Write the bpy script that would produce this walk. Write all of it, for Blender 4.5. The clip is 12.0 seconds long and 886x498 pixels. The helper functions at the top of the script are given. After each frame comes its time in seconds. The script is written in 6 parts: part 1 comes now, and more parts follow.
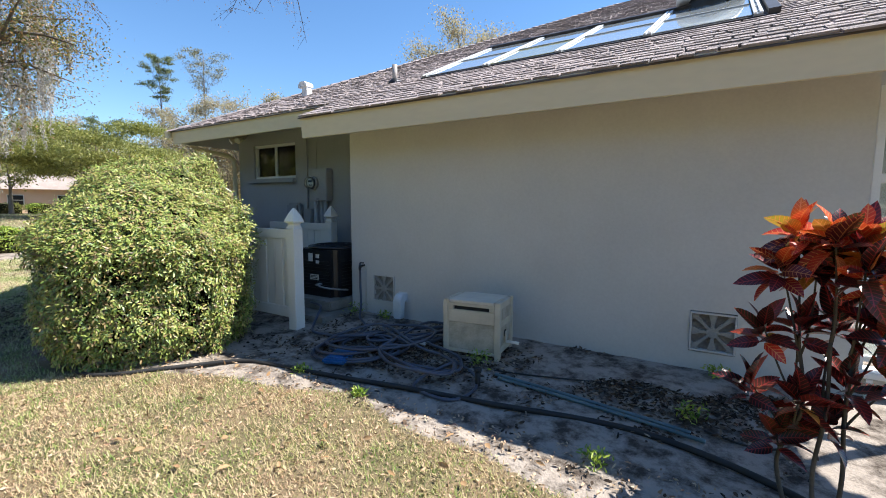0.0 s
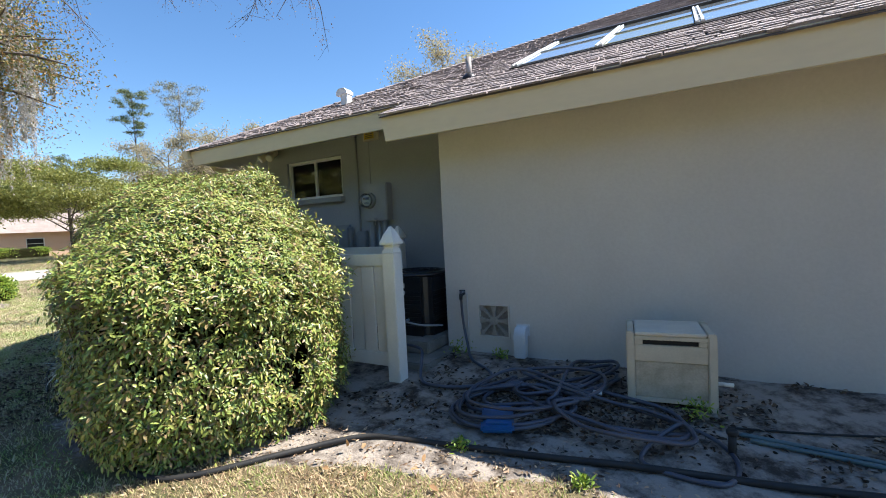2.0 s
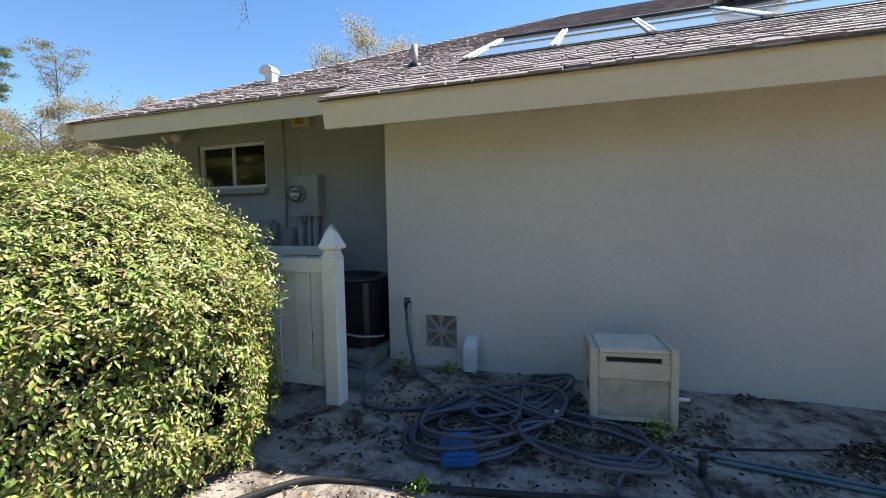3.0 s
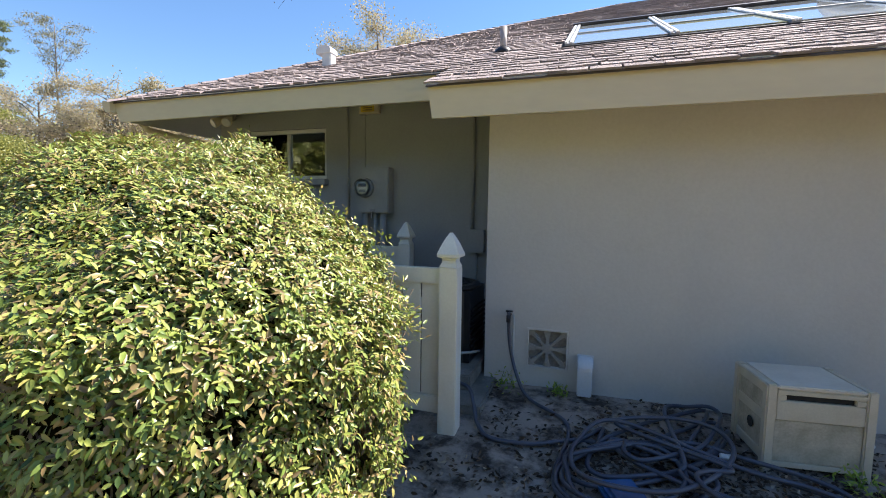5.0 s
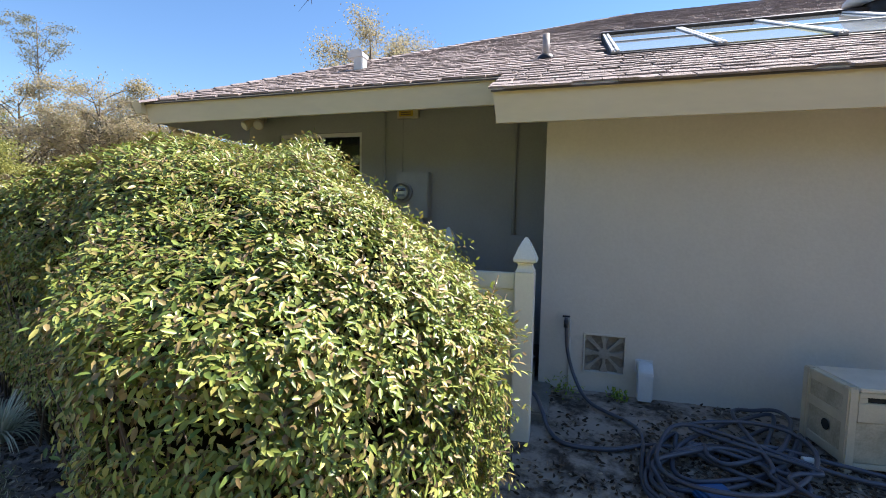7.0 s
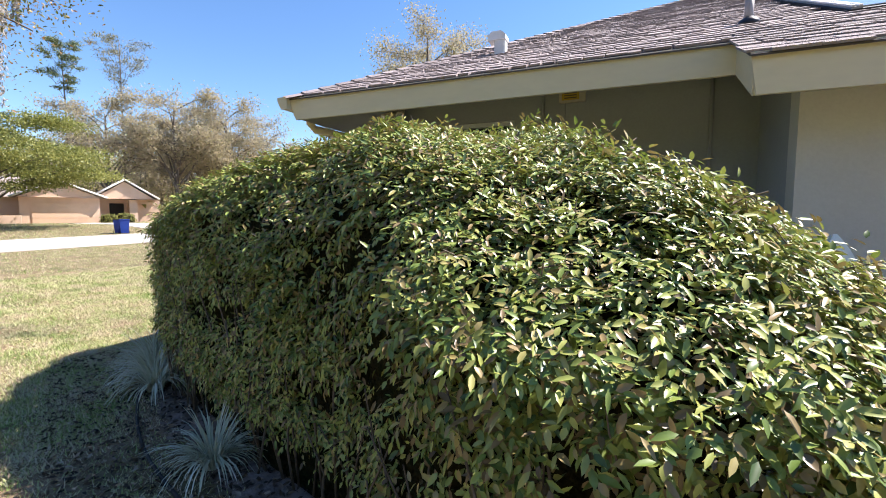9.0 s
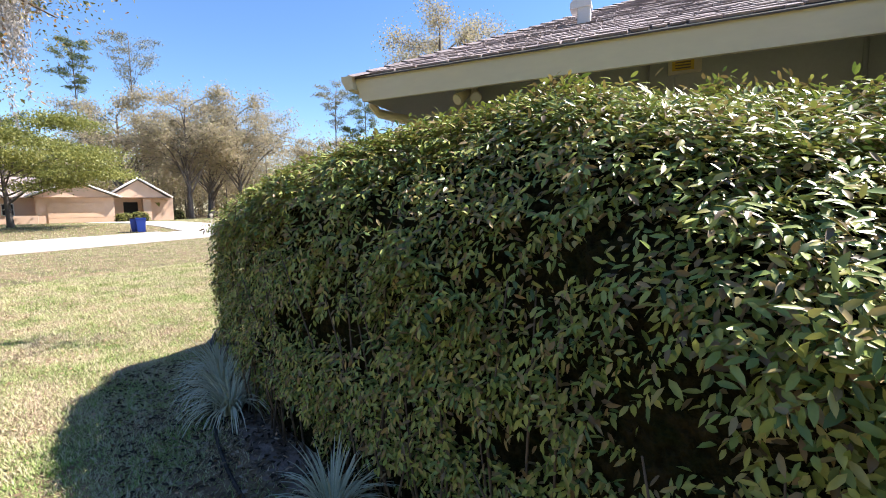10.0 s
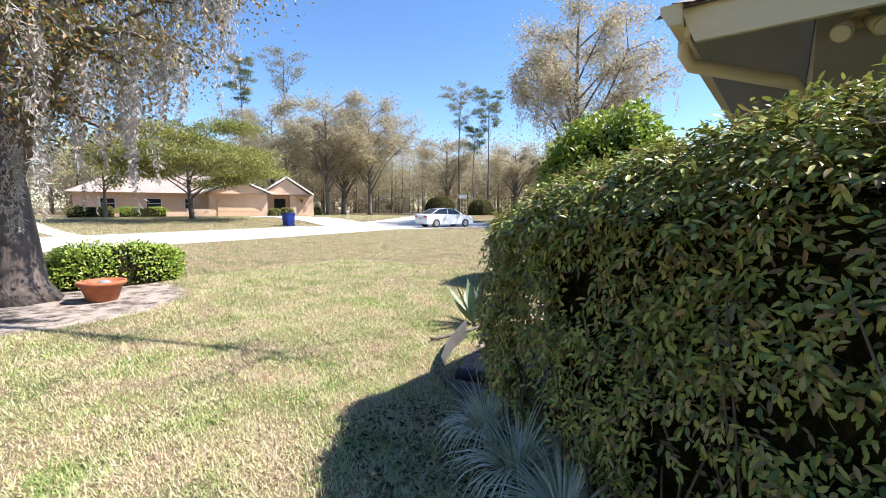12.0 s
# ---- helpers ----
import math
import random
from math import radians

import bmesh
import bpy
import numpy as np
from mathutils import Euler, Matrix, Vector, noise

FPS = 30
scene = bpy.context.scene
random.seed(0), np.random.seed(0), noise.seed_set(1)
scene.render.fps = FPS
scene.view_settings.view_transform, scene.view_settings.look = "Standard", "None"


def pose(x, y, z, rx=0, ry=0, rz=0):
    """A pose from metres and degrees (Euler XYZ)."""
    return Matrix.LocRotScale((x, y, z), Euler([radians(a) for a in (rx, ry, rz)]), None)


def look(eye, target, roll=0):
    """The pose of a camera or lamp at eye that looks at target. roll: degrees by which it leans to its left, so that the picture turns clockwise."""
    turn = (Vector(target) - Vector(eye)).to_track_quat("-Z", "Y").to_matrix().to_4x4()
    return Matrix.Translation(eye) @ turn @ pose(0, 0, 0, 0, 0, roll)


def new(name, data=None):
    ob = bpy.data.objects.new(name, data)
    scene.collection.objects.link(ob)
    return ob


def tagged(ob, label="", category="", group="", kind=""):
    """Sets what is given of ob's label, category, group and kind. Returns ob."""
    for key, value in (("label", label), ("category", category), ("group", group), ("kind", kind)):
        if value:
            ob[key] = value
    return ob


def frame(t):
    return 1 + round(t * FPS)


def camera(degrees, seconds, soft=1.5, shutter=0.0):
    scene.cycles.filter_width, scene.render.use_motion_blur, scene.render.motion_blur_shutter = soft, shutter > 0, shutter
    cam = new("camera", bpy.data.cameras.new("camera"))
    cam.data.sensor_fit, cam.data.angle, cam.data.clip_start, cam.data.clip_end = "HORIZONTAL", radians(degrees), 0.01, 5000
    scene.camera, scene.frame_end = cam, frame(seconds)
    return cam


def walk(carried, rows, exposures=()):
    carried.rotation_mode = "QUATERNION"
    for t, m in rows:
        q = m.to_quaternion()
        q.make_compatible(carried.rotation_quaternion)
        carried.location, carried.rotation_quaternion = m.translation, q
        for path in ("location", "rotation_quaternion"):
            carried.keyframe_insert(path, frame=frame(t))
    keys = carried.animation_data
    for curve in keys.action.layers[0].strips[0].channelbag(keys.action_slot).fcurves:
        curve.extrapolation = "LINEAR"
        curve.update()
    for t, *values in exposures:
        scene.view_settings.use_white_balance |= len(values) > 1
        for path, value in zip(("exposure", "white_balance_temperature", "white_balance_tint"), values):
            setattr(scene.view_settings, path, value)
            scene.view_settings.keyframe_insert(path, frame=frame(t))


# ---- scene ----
cam = camera(90.9, 12.0, 1.0)
EXPOSURE = 1.24
PATH = [
    (0, (0.047, -0.048, 1.451), (-1.01, 1.638, 1.255), 0.2),
    (0.5, (-0.406, -0.168, 1.466), (-1.434, 1.535, 1.259), 0.6),
    (1, (-0.791, -0.139, 1.457), (-1.817, 1.565, 1.253), 0.5),
    (1.5, (-1.247, -0.039, 1.422), (-2.282, 1.67, 1.339), -0.5),
    (2, (-1.687, 0.089, 1.384), (-2.671, 1.827, 1.288), -2.9),
    (2.5, (-1.895, 0.262, 1.414), (-2.575, 2.14, 1.303), -0.9),
    (2.7, (-1.965, 0.323, 1.44), (-2.621, 2.208, 1.319), -1.0),
    (4.3, (-2.753, 0.259, 1.528), (-3.355, 2.157, 1.339), -0.0),
    (4.5, (-2.88, 0.332, 1.526), (-3.487, 2.228, 1.336), 0.1),
    (5, (-3.12, 0.437, 1.568), (-3.748, 2.327, 1.393), 0.8),
    (5.5, (-3.293, 0.386, 1.579), (-3.911, 2.281, 1.414), 1.2),
    (6, (-3.414, 0.305, 1.593), (-4.003, 2.211, 1.442), 1.0),
    (6.5, (-3.539, 0.268, 1.589), (-4.087, 2.186, 1.443), 0.6),
    (6.7, (-3.594, 0.265, 1.561), (-4.141, 2.183, 1.414), 0.8),
    (8.3, (-4.46, 0.371, 1.531), (-5.205, 2.222, 1.388), 1.2),
    (8.5, (-4.628, 0.339, 1.546), (-5.378, 2.187, 1.396), 0.6),
    (9, (-5.008, 0.317, 1.524), (-5.777, 2.157, 1.364), 0.1),
    (9.5, (-5.491, 0.422, 1.53), (-6.29, 2.247, 1.353), -0.4),
    (10, (-5.924, 0.503, 1.512), (-6.725, 2.326, 1.322), -0.9),
    (10.5, (-6.4, 0.556, 1.506), (-7.238, 2.36, 1.292), -0.5),
    (11, (-6.885, 0.661, 1.509), (-7.953, 2.337, 1.289), 0.2),
    (11.5, (-7.381, 0.722, 1.483), (-8.556, 2.327, 1.275), 0.1),
    (12, (-7.842, 0.905, 1.474), (-9.07, 2.472, 1.29), 0.2),
]
walk(cam, [(t, look(eye, target, roll)) for t, eye, target, roll in PATH], exposures=[(0, EXPOSURE - 0.08, 6250, 10), (2.5, EXPOSURE - 0.04, 6300, 10), (5, EXPOSURE + 0.08, 6600, 14), (6.5, EXPOSURE + 0.03, 6550, 14), (9, EXPOSURE + 0.05, 6330, 17), (10.5, EXPOSURE + 0.1, 6280, 17), (12, EXPOSURE + 0.03, 6220, 16)])

# ---- light ----
SUN_TO = Vector((1.48, 1.25, 2.5)).normalized()
world = bpy.data.worlds.new("world")
scene.world = world
world.use_nodes = True
wn = world.node_tree.nodes
sky = wn.new("ShaderNodeTexSky")
sky.sky_type = "NISHITA"
sky.sun_disc = False
sky.sun_elevation = math.asin(SUN_TO.z)
sky.sun_rotation = math.atan2(SUN_TO.x, SUN_TO.y)
sky.air_density, sky.dust_density, sky.ozone_density = 1.0, 0.05, 3.0
wn["Background"].inputs["Strength"].default_value = 0.094
clear = wn.new("ShaderNodeHueSaturation")  # a dry, clear winter sky
clear.inputs["Saturation"].default_value, clear.inputs["Value"].default_value = 1.14, 1.0
world.node_tree.links.new(sky.outputs[0], clear.inputs["Color"])
world.node_tree.links.new(clear.outputs[0], wn["Background"].inputs["Color"])
sun = new("sun", bpy.data.lights.new("sun", "SUN"))
sun.data.energy, sun.data.angle, sun.data.color = 5.0, radians(0.53), (1.0, 0.94, 0.84)
sun.matrix_world = look(SUN_TO * 50, (0, 0, 0))


# ---- materials ----
def mat(name, c1, c2=None, scale=6.0, rough=0.7, metal=0.0, bump=0.15, bscale=70.0, grain=0.12, island=0.0,
        piece=0.0, translucent=0.0, spec=0.5, coords="Object", stretch=(1, 1, 1), bdist=0.01):
    """Two-tone procedural surface: patches from c1 to c2, fine grain, relief, and variation by island or by object."""
    m = bpy.data.materials.new(name)
    m.use_nodes = True
    t = m.node_tree
    n, l = t.nodes, t.links
    b = n["Principled BSDF"]
    c2 = c2 or tuple(v * 0.8 for v in c1)
    tc = n.new("ShaderNodeTexCoord")
    mp = n.new("ShaderNodeMapping")
    mp.inputs["Scale"].default_value = stretch
    l.new(tc.outputs[coords], mp.inputs["Vector"])
    n1 = n.new("ShaderNodeTexNoise")
    n1.inputs["Scale"].default_value, n1.inputs["Detail"].default_value = scale, 5
    n2 = n.new("ShaderNodeTexNoise")
    n2.inputs["Scale"].default_value, n2.inputs["Detail"].default_value = bscale, 4
    l.new(mp.outputs[0], n1.inputs["Vector"])
    l.new(mp.outputs[0], n2.inputs["Vector"])
    ramp = n.new("ShaderNodeMapRange")
    ramp.inputs["From Min"].default_value, ramp.inputs["From Max"].default_value = 0.35, 0.65
    l.new(n1.outputs["Fac"], ramp.inputs["Value"])
    mix = n.new("ShaderNodeMix")
    mix.data_type = "RGBA"
    mix.inputs[6].default_value, mix.inputs[7].default_value = (*c1, 1), (*c2, 1)
    l.new(ramp.outputs[0], mix.inputs[0])
    out = mix.outputs[2]
    hsv = n.new("ShaderNodeHueSaturation")
    l.new(out, hsv.inputs["Color"])
    val = n.new("ShaderNodeMapRange")
    val.inputs["From Min"].default_value, val.inputs["From Max"].default_value = 0.25, 0.75
    val.inputs["To Min"].default_value, val.inputs["To Max"].default_value = 1 - grain, 1 + grain
    l.new(n2.outputs["Fac"], val.inputs["Value"])
    value = val.outputs[0]
    if island or piece:
        if island:
            rnd = n.new("ShaderNodeNewGeometry").outputs["Random Per Island"]
        else:
            rnd = n.new("ShaderNodeObjectInfo").outputs["Random"]
        k = island or piece
        vr = n.new("ShaderNodeMapRange")
        vr.inputs["To Min"].default_value, vr.inputs["To Max"].default_value = 1 - k, 1 + k
        l.new(rnd, vr.inputs["Value"])
        mul = n.new("ShaderNodeMath")
        mul.operation = "MULTIPLY"
        l.new(vr.outputs[0], mul.inputs[0])
        l.new(value, mul.inputs[1])
        value = mul.outputs[0]
    l.new(value, hsv.inputs["Value"])
    l.new(hsv.outputs[0], b.inputs["Base Color"])
    b.inputs["Roughness"].default_value, b.inputs["Metallic"].default_value = rough, metal
    b.inputs["Specular IOR Level"].default_value = spec
    if bump:
        bp = n.new("ShaderNodeBump")
        bp.inputs["Strength"].default_value, bp.inputs["Distance"].default_value = bump, bdist
        l.new(n2.outputs["Fac"], bp.inputs["Height"])
        l.new(bp.outputs[0], b.inputs["Normal"])
    if translucent:
        tr = n.new("ShaderNodeBsdfTranslucent")
        l.new(hsv.outputs[0], tr.inputs["Color"])
        ms = n.new("ShaderNodeMixShader")
        ms.inputs[0].default_value = translucent
        l.new(b.outputs[0], ms.inputs[1])
        l.new(tr.outputs[0], ms.inputs[2])
        l.new(ms.outputs[0], n["Material Output"].inputs["Surface"])
    return m


def leaf_mat(name, cols, rough=0.4, translucent=0.3, spec=0.5, patch=0.0):
    """Leaves whose colour is drawn from a row of colours, leaf by leaf."""
    m = mat(name, cols[0], cols[0], translucent=translucent, rough=rough, spec=spec, bump=0, grain=0.1)
    t = m.node_tree
    n, l = t.nodes, t.links
    geo = n.new("ShaderNodeNewGeometry")
    ramp = n.new("ShaderNodeValToRGB")
    ramp.color_ramp.interpolation = "LINEAR"
    e = ramp.color_ramp.elements
    while len(e) < len(cols):
        e.new(0.5)
    for k, c in enumerate(cols):
        e[k].position, e[k].color = k / (len(cols) - 1), (*c, 1)
    src = geo.outputs["Random Per Island"]
    if patch:
        tc = n.new("ShaderNodeTexCoord")
        nz = n.new("ShaderNodeTexNoise")
        nz.inputs["Scale"].default_value, nz.inputs["Detail"].default_value = patch, 3
        l.new(tc.outputs["Object"], nz.inputs["Vector"])
        mr = n.new("ShaderNodeMapRange")
        mr.inputs["From Min"].default_value, mr.inputs["From Max"].default_value = 0.33, 0.67
        l.new(nz.outputs["Fac"], mr.inputs["Value"])
        mx = n.new("ShaderNodeMath")
        mx.operation = "MULTIPLY_ADD"
        mx.inputs[1].default_value = 0.42
        half = n.new("ShaderNodeMath")
        half.operation = "MULTIPLY"
        half.inputs[1].default_value = 0.58
        l.new(src, half.inputs[0])
        l.new(mr.outputs[0], mx.inputs[0])
        l.new(half.outputs[0], mx.inputs[2])
        src = mx.outputs[0]
    l.new(src, ramp.inputs[0])
    hsv = next(k for k in n if k.type == "HUE_SAT")
    l.new(ramp.outputs[0], hsv.inputs["Color"])
    return m


def glass_mat(name, tint=(0.9, 0.95, 0.95), rough=0.02, through_share=0.6, body=(0.5, 0.55, 0.55)):
    """A pane: mirror-like gloss by the angle over a partly clear body."""
    m = bpy.data.materials.new(name)
    m.use_nodes = True
    n, l = m.node_tree.nodes, m.node_tree.links
    b = n["Principled BSDF"]
    b.inputs["Base Color"].default_value = (*body, 1)
    b.inputs["Roughness"].default_value = rough
    b.inputs["IOR"].default_value = 1.5
    tr = n.new("ShaderNodeBsdfTransparent")
    tr.inputs["Color"].default_value = (*tint, 1)
    gl = n.new("ShaderNodeBsdfGlossy")
    gl.inputs["Roughness"].default_value = rough
    mx = n.new("ShaderNodeMixShader")
    mx.inputs[0].default_value = through_share
    l.new(b.outputs[0], mx.inputs[1])
    l.new(tr.outputs[0], mx.inputs[2])
    fr = n.new("ShaderNodeFresnel")
    fr.inputs["IOR"].default_value = 1.6
    m2 = n.new("ShaderNodeMixShader")
    l.new(fr.outputs[0], m2.inputs[0])
    l.new(mx.outputs[0], m2.inputs[1])
    l.new(gl.outputs[0], m2.inputs[2])
    l.new(m2.outputs[0], n["Material Output"].inputs["Surface"])
    return m


STUCCO = mat("painted_stucco", (0.585, 0.572, 0.535), (0.54, 0.527, 0.495), scale=1.2, rough=0.75, bump=0.25, bscale=45, grain=0.04, bdist=0.006)
# darker, bluer tone than STUCCO, for the recess, its return and fittings
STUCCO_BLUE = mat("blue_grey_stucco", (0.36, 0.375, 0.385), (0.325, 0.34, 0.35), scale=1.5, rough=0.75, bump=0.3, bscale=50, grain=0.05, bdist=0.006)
FASCIA = mat("cream_painted_wood", (0.70, 0.62, 0.44), (0.66, 0.58, 0.41), scale=1.5, rough=0.6, bump=0.12, bscale=25, grain=0.03, stretch=(0.3, 1, 1))
SOFFIT = mat("soffit_paint", (0.46, 0.45, 0.40), (0.42, 0.41, 0.37), scale=2, rough=0.75, bump=0.1)
SHINGLE = mat("asphalt_shingle", (0.285, 0.232, 0.222), (0.375, 0.315, 0.302), scale=3.5, rough=0.9, bump=0.6, bscale=220, grain=0.3, island=0.28)
SHINGLE_P = mat("asphalt_shingle_piece", (0.285, 0.232, 0.222), (0.375, 0.315, 0.302), scale=3.5, rough=0.9, bump=0.6, bscale=220, grain=0.3, piece=0.28, coords="Generated")
FELT = mat("roof_underlay", (0.10, 0.085, 0.08), rough=0.95)
WHITE_VINYL = mat("white_vinyl", (0.78, 0.77, 0.72), (0.72, 0.71, 0.65), scale=3, rough=0.35, bump=0.03, grain=0.04)
WHITE_METAL = mat("white_metal", (0.78, 0.79, 0.78), (0.7, 0.71, 0.7), scale=5, rough=0.4, bump=0.03, grain=0.04)
PVC = mat("grey_white_pvc", (0.62, 0.66, 0.70), (0.55, 0.59, 0.62), rough=0.4, bump=0.02, grain=0.05)
GREY_METAL = mat("grey_painted_metal", (0.27, 0.29, 0.30), (0.23, 0.25, 0.26), rough=0.5, bump=0.04, grain=0.06)
DARK_METAL = mat("dark_metal", (0.05, 0.05, 0.055), (0.03, 0.03, 0.035), rough=0.45, metal=0.6, bump=0.05)
BLACK_PAINT = mat("black_enamel", (0.012, 0.012, 0.014), (0.02, 0.02, 0.022), rough=0.35, bump=0.03)
CONCRETE = mat("concrete", (0.36, 0.34, 0.31), (0.27, 0.26, 0.24), scale=6, rough=0.9, bump=0.4, bscale=90, grain=0.12)
BEIGE_PLASTIC = mat("beige_plastic", (0.60, 0.545, 0.43), (0.52, 0.47, 0.365), scale=7, rough=0.55, bump=0.08, bscale=120, grain=0.06)
BEIGE_DIRTY = mat("weathered_beige_plastic", (0.52, 0.47, 0.37), (0.36, 0.32, 0.24), scale=9, rough=0.65, bump=0.15, grain=0.14)
HOSE = mat("slate_blue_hose", (0.055, 0.06, 0.085), (0.085, 0.092, 0.12), scale=4, rough=0.38, bump=0.1, bscale=150, grain=0.1)
BLACK_POLY = mat("black_polythene", (0.012, 0.012, 0.013), (0.028, 0.026, 0.024), scale=5, rough=0.65, bump=0.1)
TEAL_PVC = mat("teal_pipe", (0.075, 0.13, 0.15), (0.12, 0.18, 0.19), scale=6, rough=0.45, bump=0.05)
BLUE_PLASTIC = mat("blue_plastic", (0.014, 0.085, 0.24), (0.018, 0.11, 0.29), rough=0.35, bump=0.05)
VENT_BLOCK = mat("vent_block", (0.33, 0.32, 0.295), (0.27, 0.265, 0.245), scale=12, rough=0.85, bump=0.3)
DARK = mat("dark_interior", (0.02, 0.02, 0.02), rough=0.9, bump=0)
# room wall tone with the dimness of the interior in its colour
UNLIT_ROOM = mat("unlit_room_tone", (0.10, 0.09, 0.08), rough=0.9, bump=0.05)
PANE = glass_mat("window_pane", through_share=0.85, body=(0.03, 0.035, 0.04))
# pale blue, nearly opaque body: the reflected sky's brightness put into the colour
SKY_TONED_PANE = glass_mat("sky_toned_pane", rough=0.03, through_share=0.05, body=(0.80, 0.88, 0.92))
SKYLIGHT_YELLOW = glass_mat("skylight_pane_yellowed", rough=0.03, through_share=0.05, body=(0.86, 0.85, 0.46))
YELLOW = mat("yellow_sign", (0.65, 0.45, 0.05), rough=0.5, bump=0)
TERRACOTTA = mat("terracotta", (0.42, 0.14, 0.06), (0.34, 0.11, 0.05), scale=8, rough=0.8, bump=0.15)
BARK = mat("bark", (0.15, 0.125, 0.105), (0.10, 0.08, 0.068), scale=3, rough=0.95, bump=0.7, bscale=16, grain=0.22, stretch=(1, 1, 0.25), bdist=0.05)
BARK_GREY = mat("grey_bark", (0.20, 0.17, 0.14), (0.11, 0.095, 0.08), scale=3, rough=0.95, bump=0.7, bscale=18, grain=0.3, stretch=(1, 1, 0.3), bdist=0.04)
TWIG = mat("twig", (0.17, 0.13, 0.09), (0.11, 0.085, 0.06), rough=0.9, bump=0.2)
HEDGE_LEAF = leaf_mat("hedge_leaf", [(0.055, 0.10, 0.024), (0.15, 0.22, 0.045), (0.27, 0.34, 0.07), (0.41, 0.42, 0.105), (0.20, 0.28, 0.055), (0.40, 0.38, 0.11), (0.33, 0.24, 0.10), (0.12, 0.085, 0.04)], rough=0.4, translucent=0.15, spec=0.42)
HEDGE_LEAF.node_tree.nodes["Principled BSDF"].inputs["Coat Weight"].default_value = 0.1
HEDGE_LEAF.node_tree.nodes["Principled BSDF"].inputs["Coat Roughness"].default_value = 0.28
HEDGE_LEAF_P = mat("hedge_leaf_single", (0.11, 0.18, 0.03), (0.26, 0.28, 0.06), scale=3, rough=0.38, translucent=0.4, piece=0.45, bump=0, spec=0.9)
ASPHALT = mat("pale_road", (0.50, 0.47, 0.42), (0.44, 0.41, 0.37), scale=0.6, rough=0.9, bump=0.2, bscale=40, grain=0.08)
KERB = mat("kerb_concrete", (0.5, 0.47, 0.42), (0.4, 0.38, 0.34), scale=2, rough=0.9)


# ---- mesh helpers ----
def mesh_object(name, verts, faces, material, smooth=False):
    me = bpy.data.meshes.new(name)
    me.from_pydata(verts, [], faces)
    me.materials.append(material)
    if smooth:
        me.polygons.foreach_set("use_smooth", [True] * len(me.polygons))
    return new(name, me)


def part(name, bm, material, parent=None, label=""):
    """Links a bmesh as one mesh object under a thing or a part."""
    me = bpy.data.meshes.new(name)
    bmesh.ops.recalc_face_normals(bm, faces=bm.faces)
    bm.to_mesh(me)
    bm.free()
    me.materials.append(material)
    ob = new(name, me)
    if parent is not None:
        ob.parent = parent
    if label:
        ob["label"] = label
    return ob


def thing(name, x, y, z, rz=0, label="", category="", group="", kind=""):
    ob = new(name)
    ob.empty_display_size = 0.1
    ob.matrix_world = pose(x, y, z, 0, 0, rz)
    return tagged(ob, label, category, group, kind)


def box(x0, x1, y0, y1, z0, z1, bevel=0.0, bm=None):
    bm = bm or bmesh.new()
    r = bmesh.ops.create_cube(bm, size=1)
    bmesh.ops.transform(bm, verts=r["verts"], matrix=Matrix.Translation(((x0 + x1) / 2, (y0 + y1) / 2, (z0 + z1) / 2)) @ Matrix.Diagonal((x1 - x0, y1 - y0, z1 - z0, 1)))
    if bevel:
        edges = list({e for v in r["verts"] for e in v.link_edges})
        bmesh.ops.bevel(bm, geom=edges, offset=bevel, segments=2, affect="EDGES")
    return bm


def cyl(p, q, r0, r1=None, seg=16, caps=True, bm=None):
    bm = bm or bmesh.new()
    p, q = Vector(p), Vector(q)
    r1 = r0 if r1 is None else r1
    d = q - p
    m = Matrix.Translation((p + q) / 2) @ d.to_track_quat("Z", "Y").to_matrix().to_4x4()
    bmesh.ops.create_cone(bm, cap_ends=caps, segments=seg, radius1=r0, radius2=r1, depth=d.length, matrix=m)
    for f in bm.faces:
        f.smooth = len(f.verts) == 4
    return bm


def extrude(outline, y0, y1, bm=None):
    """A prism of an outline in x and z between two depths."""
    bm = bm or bmesh.new()
    a = [bm.verts.new((x, y0, z)) for x, z in outline]
    b = [bm.verts.new((x, y1, z)) for x, z in outline]
    bm.faces.new(a)
    bm.faces.new(b[::-1])
    for i in range(len(a)):
        j = (i + 1) % len(a)
        bm.faces.new((a[i], b[i], b[j], a[j]))
    return bm


def lathe(profile, seg=20, bm=None, center=(0, 0, 0)):
    """A body turned from rows of radius and height."""
    bm = bm or bmesh.new()
    rings = []
    for r, z in profile:
        rings.append([bm.verts.new((center[0] + r * math.cos(2 * math.pi * k / seg), center[1] + r * math.sin(2 * math.pi * k / seg), center[2] + z)) for k in range(seg)])
    for a, b in zip(rings, rings[1:]):
        for k in range(seg):
            f = bm.faces.new((a[k], a[(k + 1) % seg], b[(k + 1) % seg], b[k]))
            f.smooth = True
    if profile[0][0] > 0:
        bm.faces.new(rings[0][::-1])
    bm.faces.new(rings[-1])
    return bm


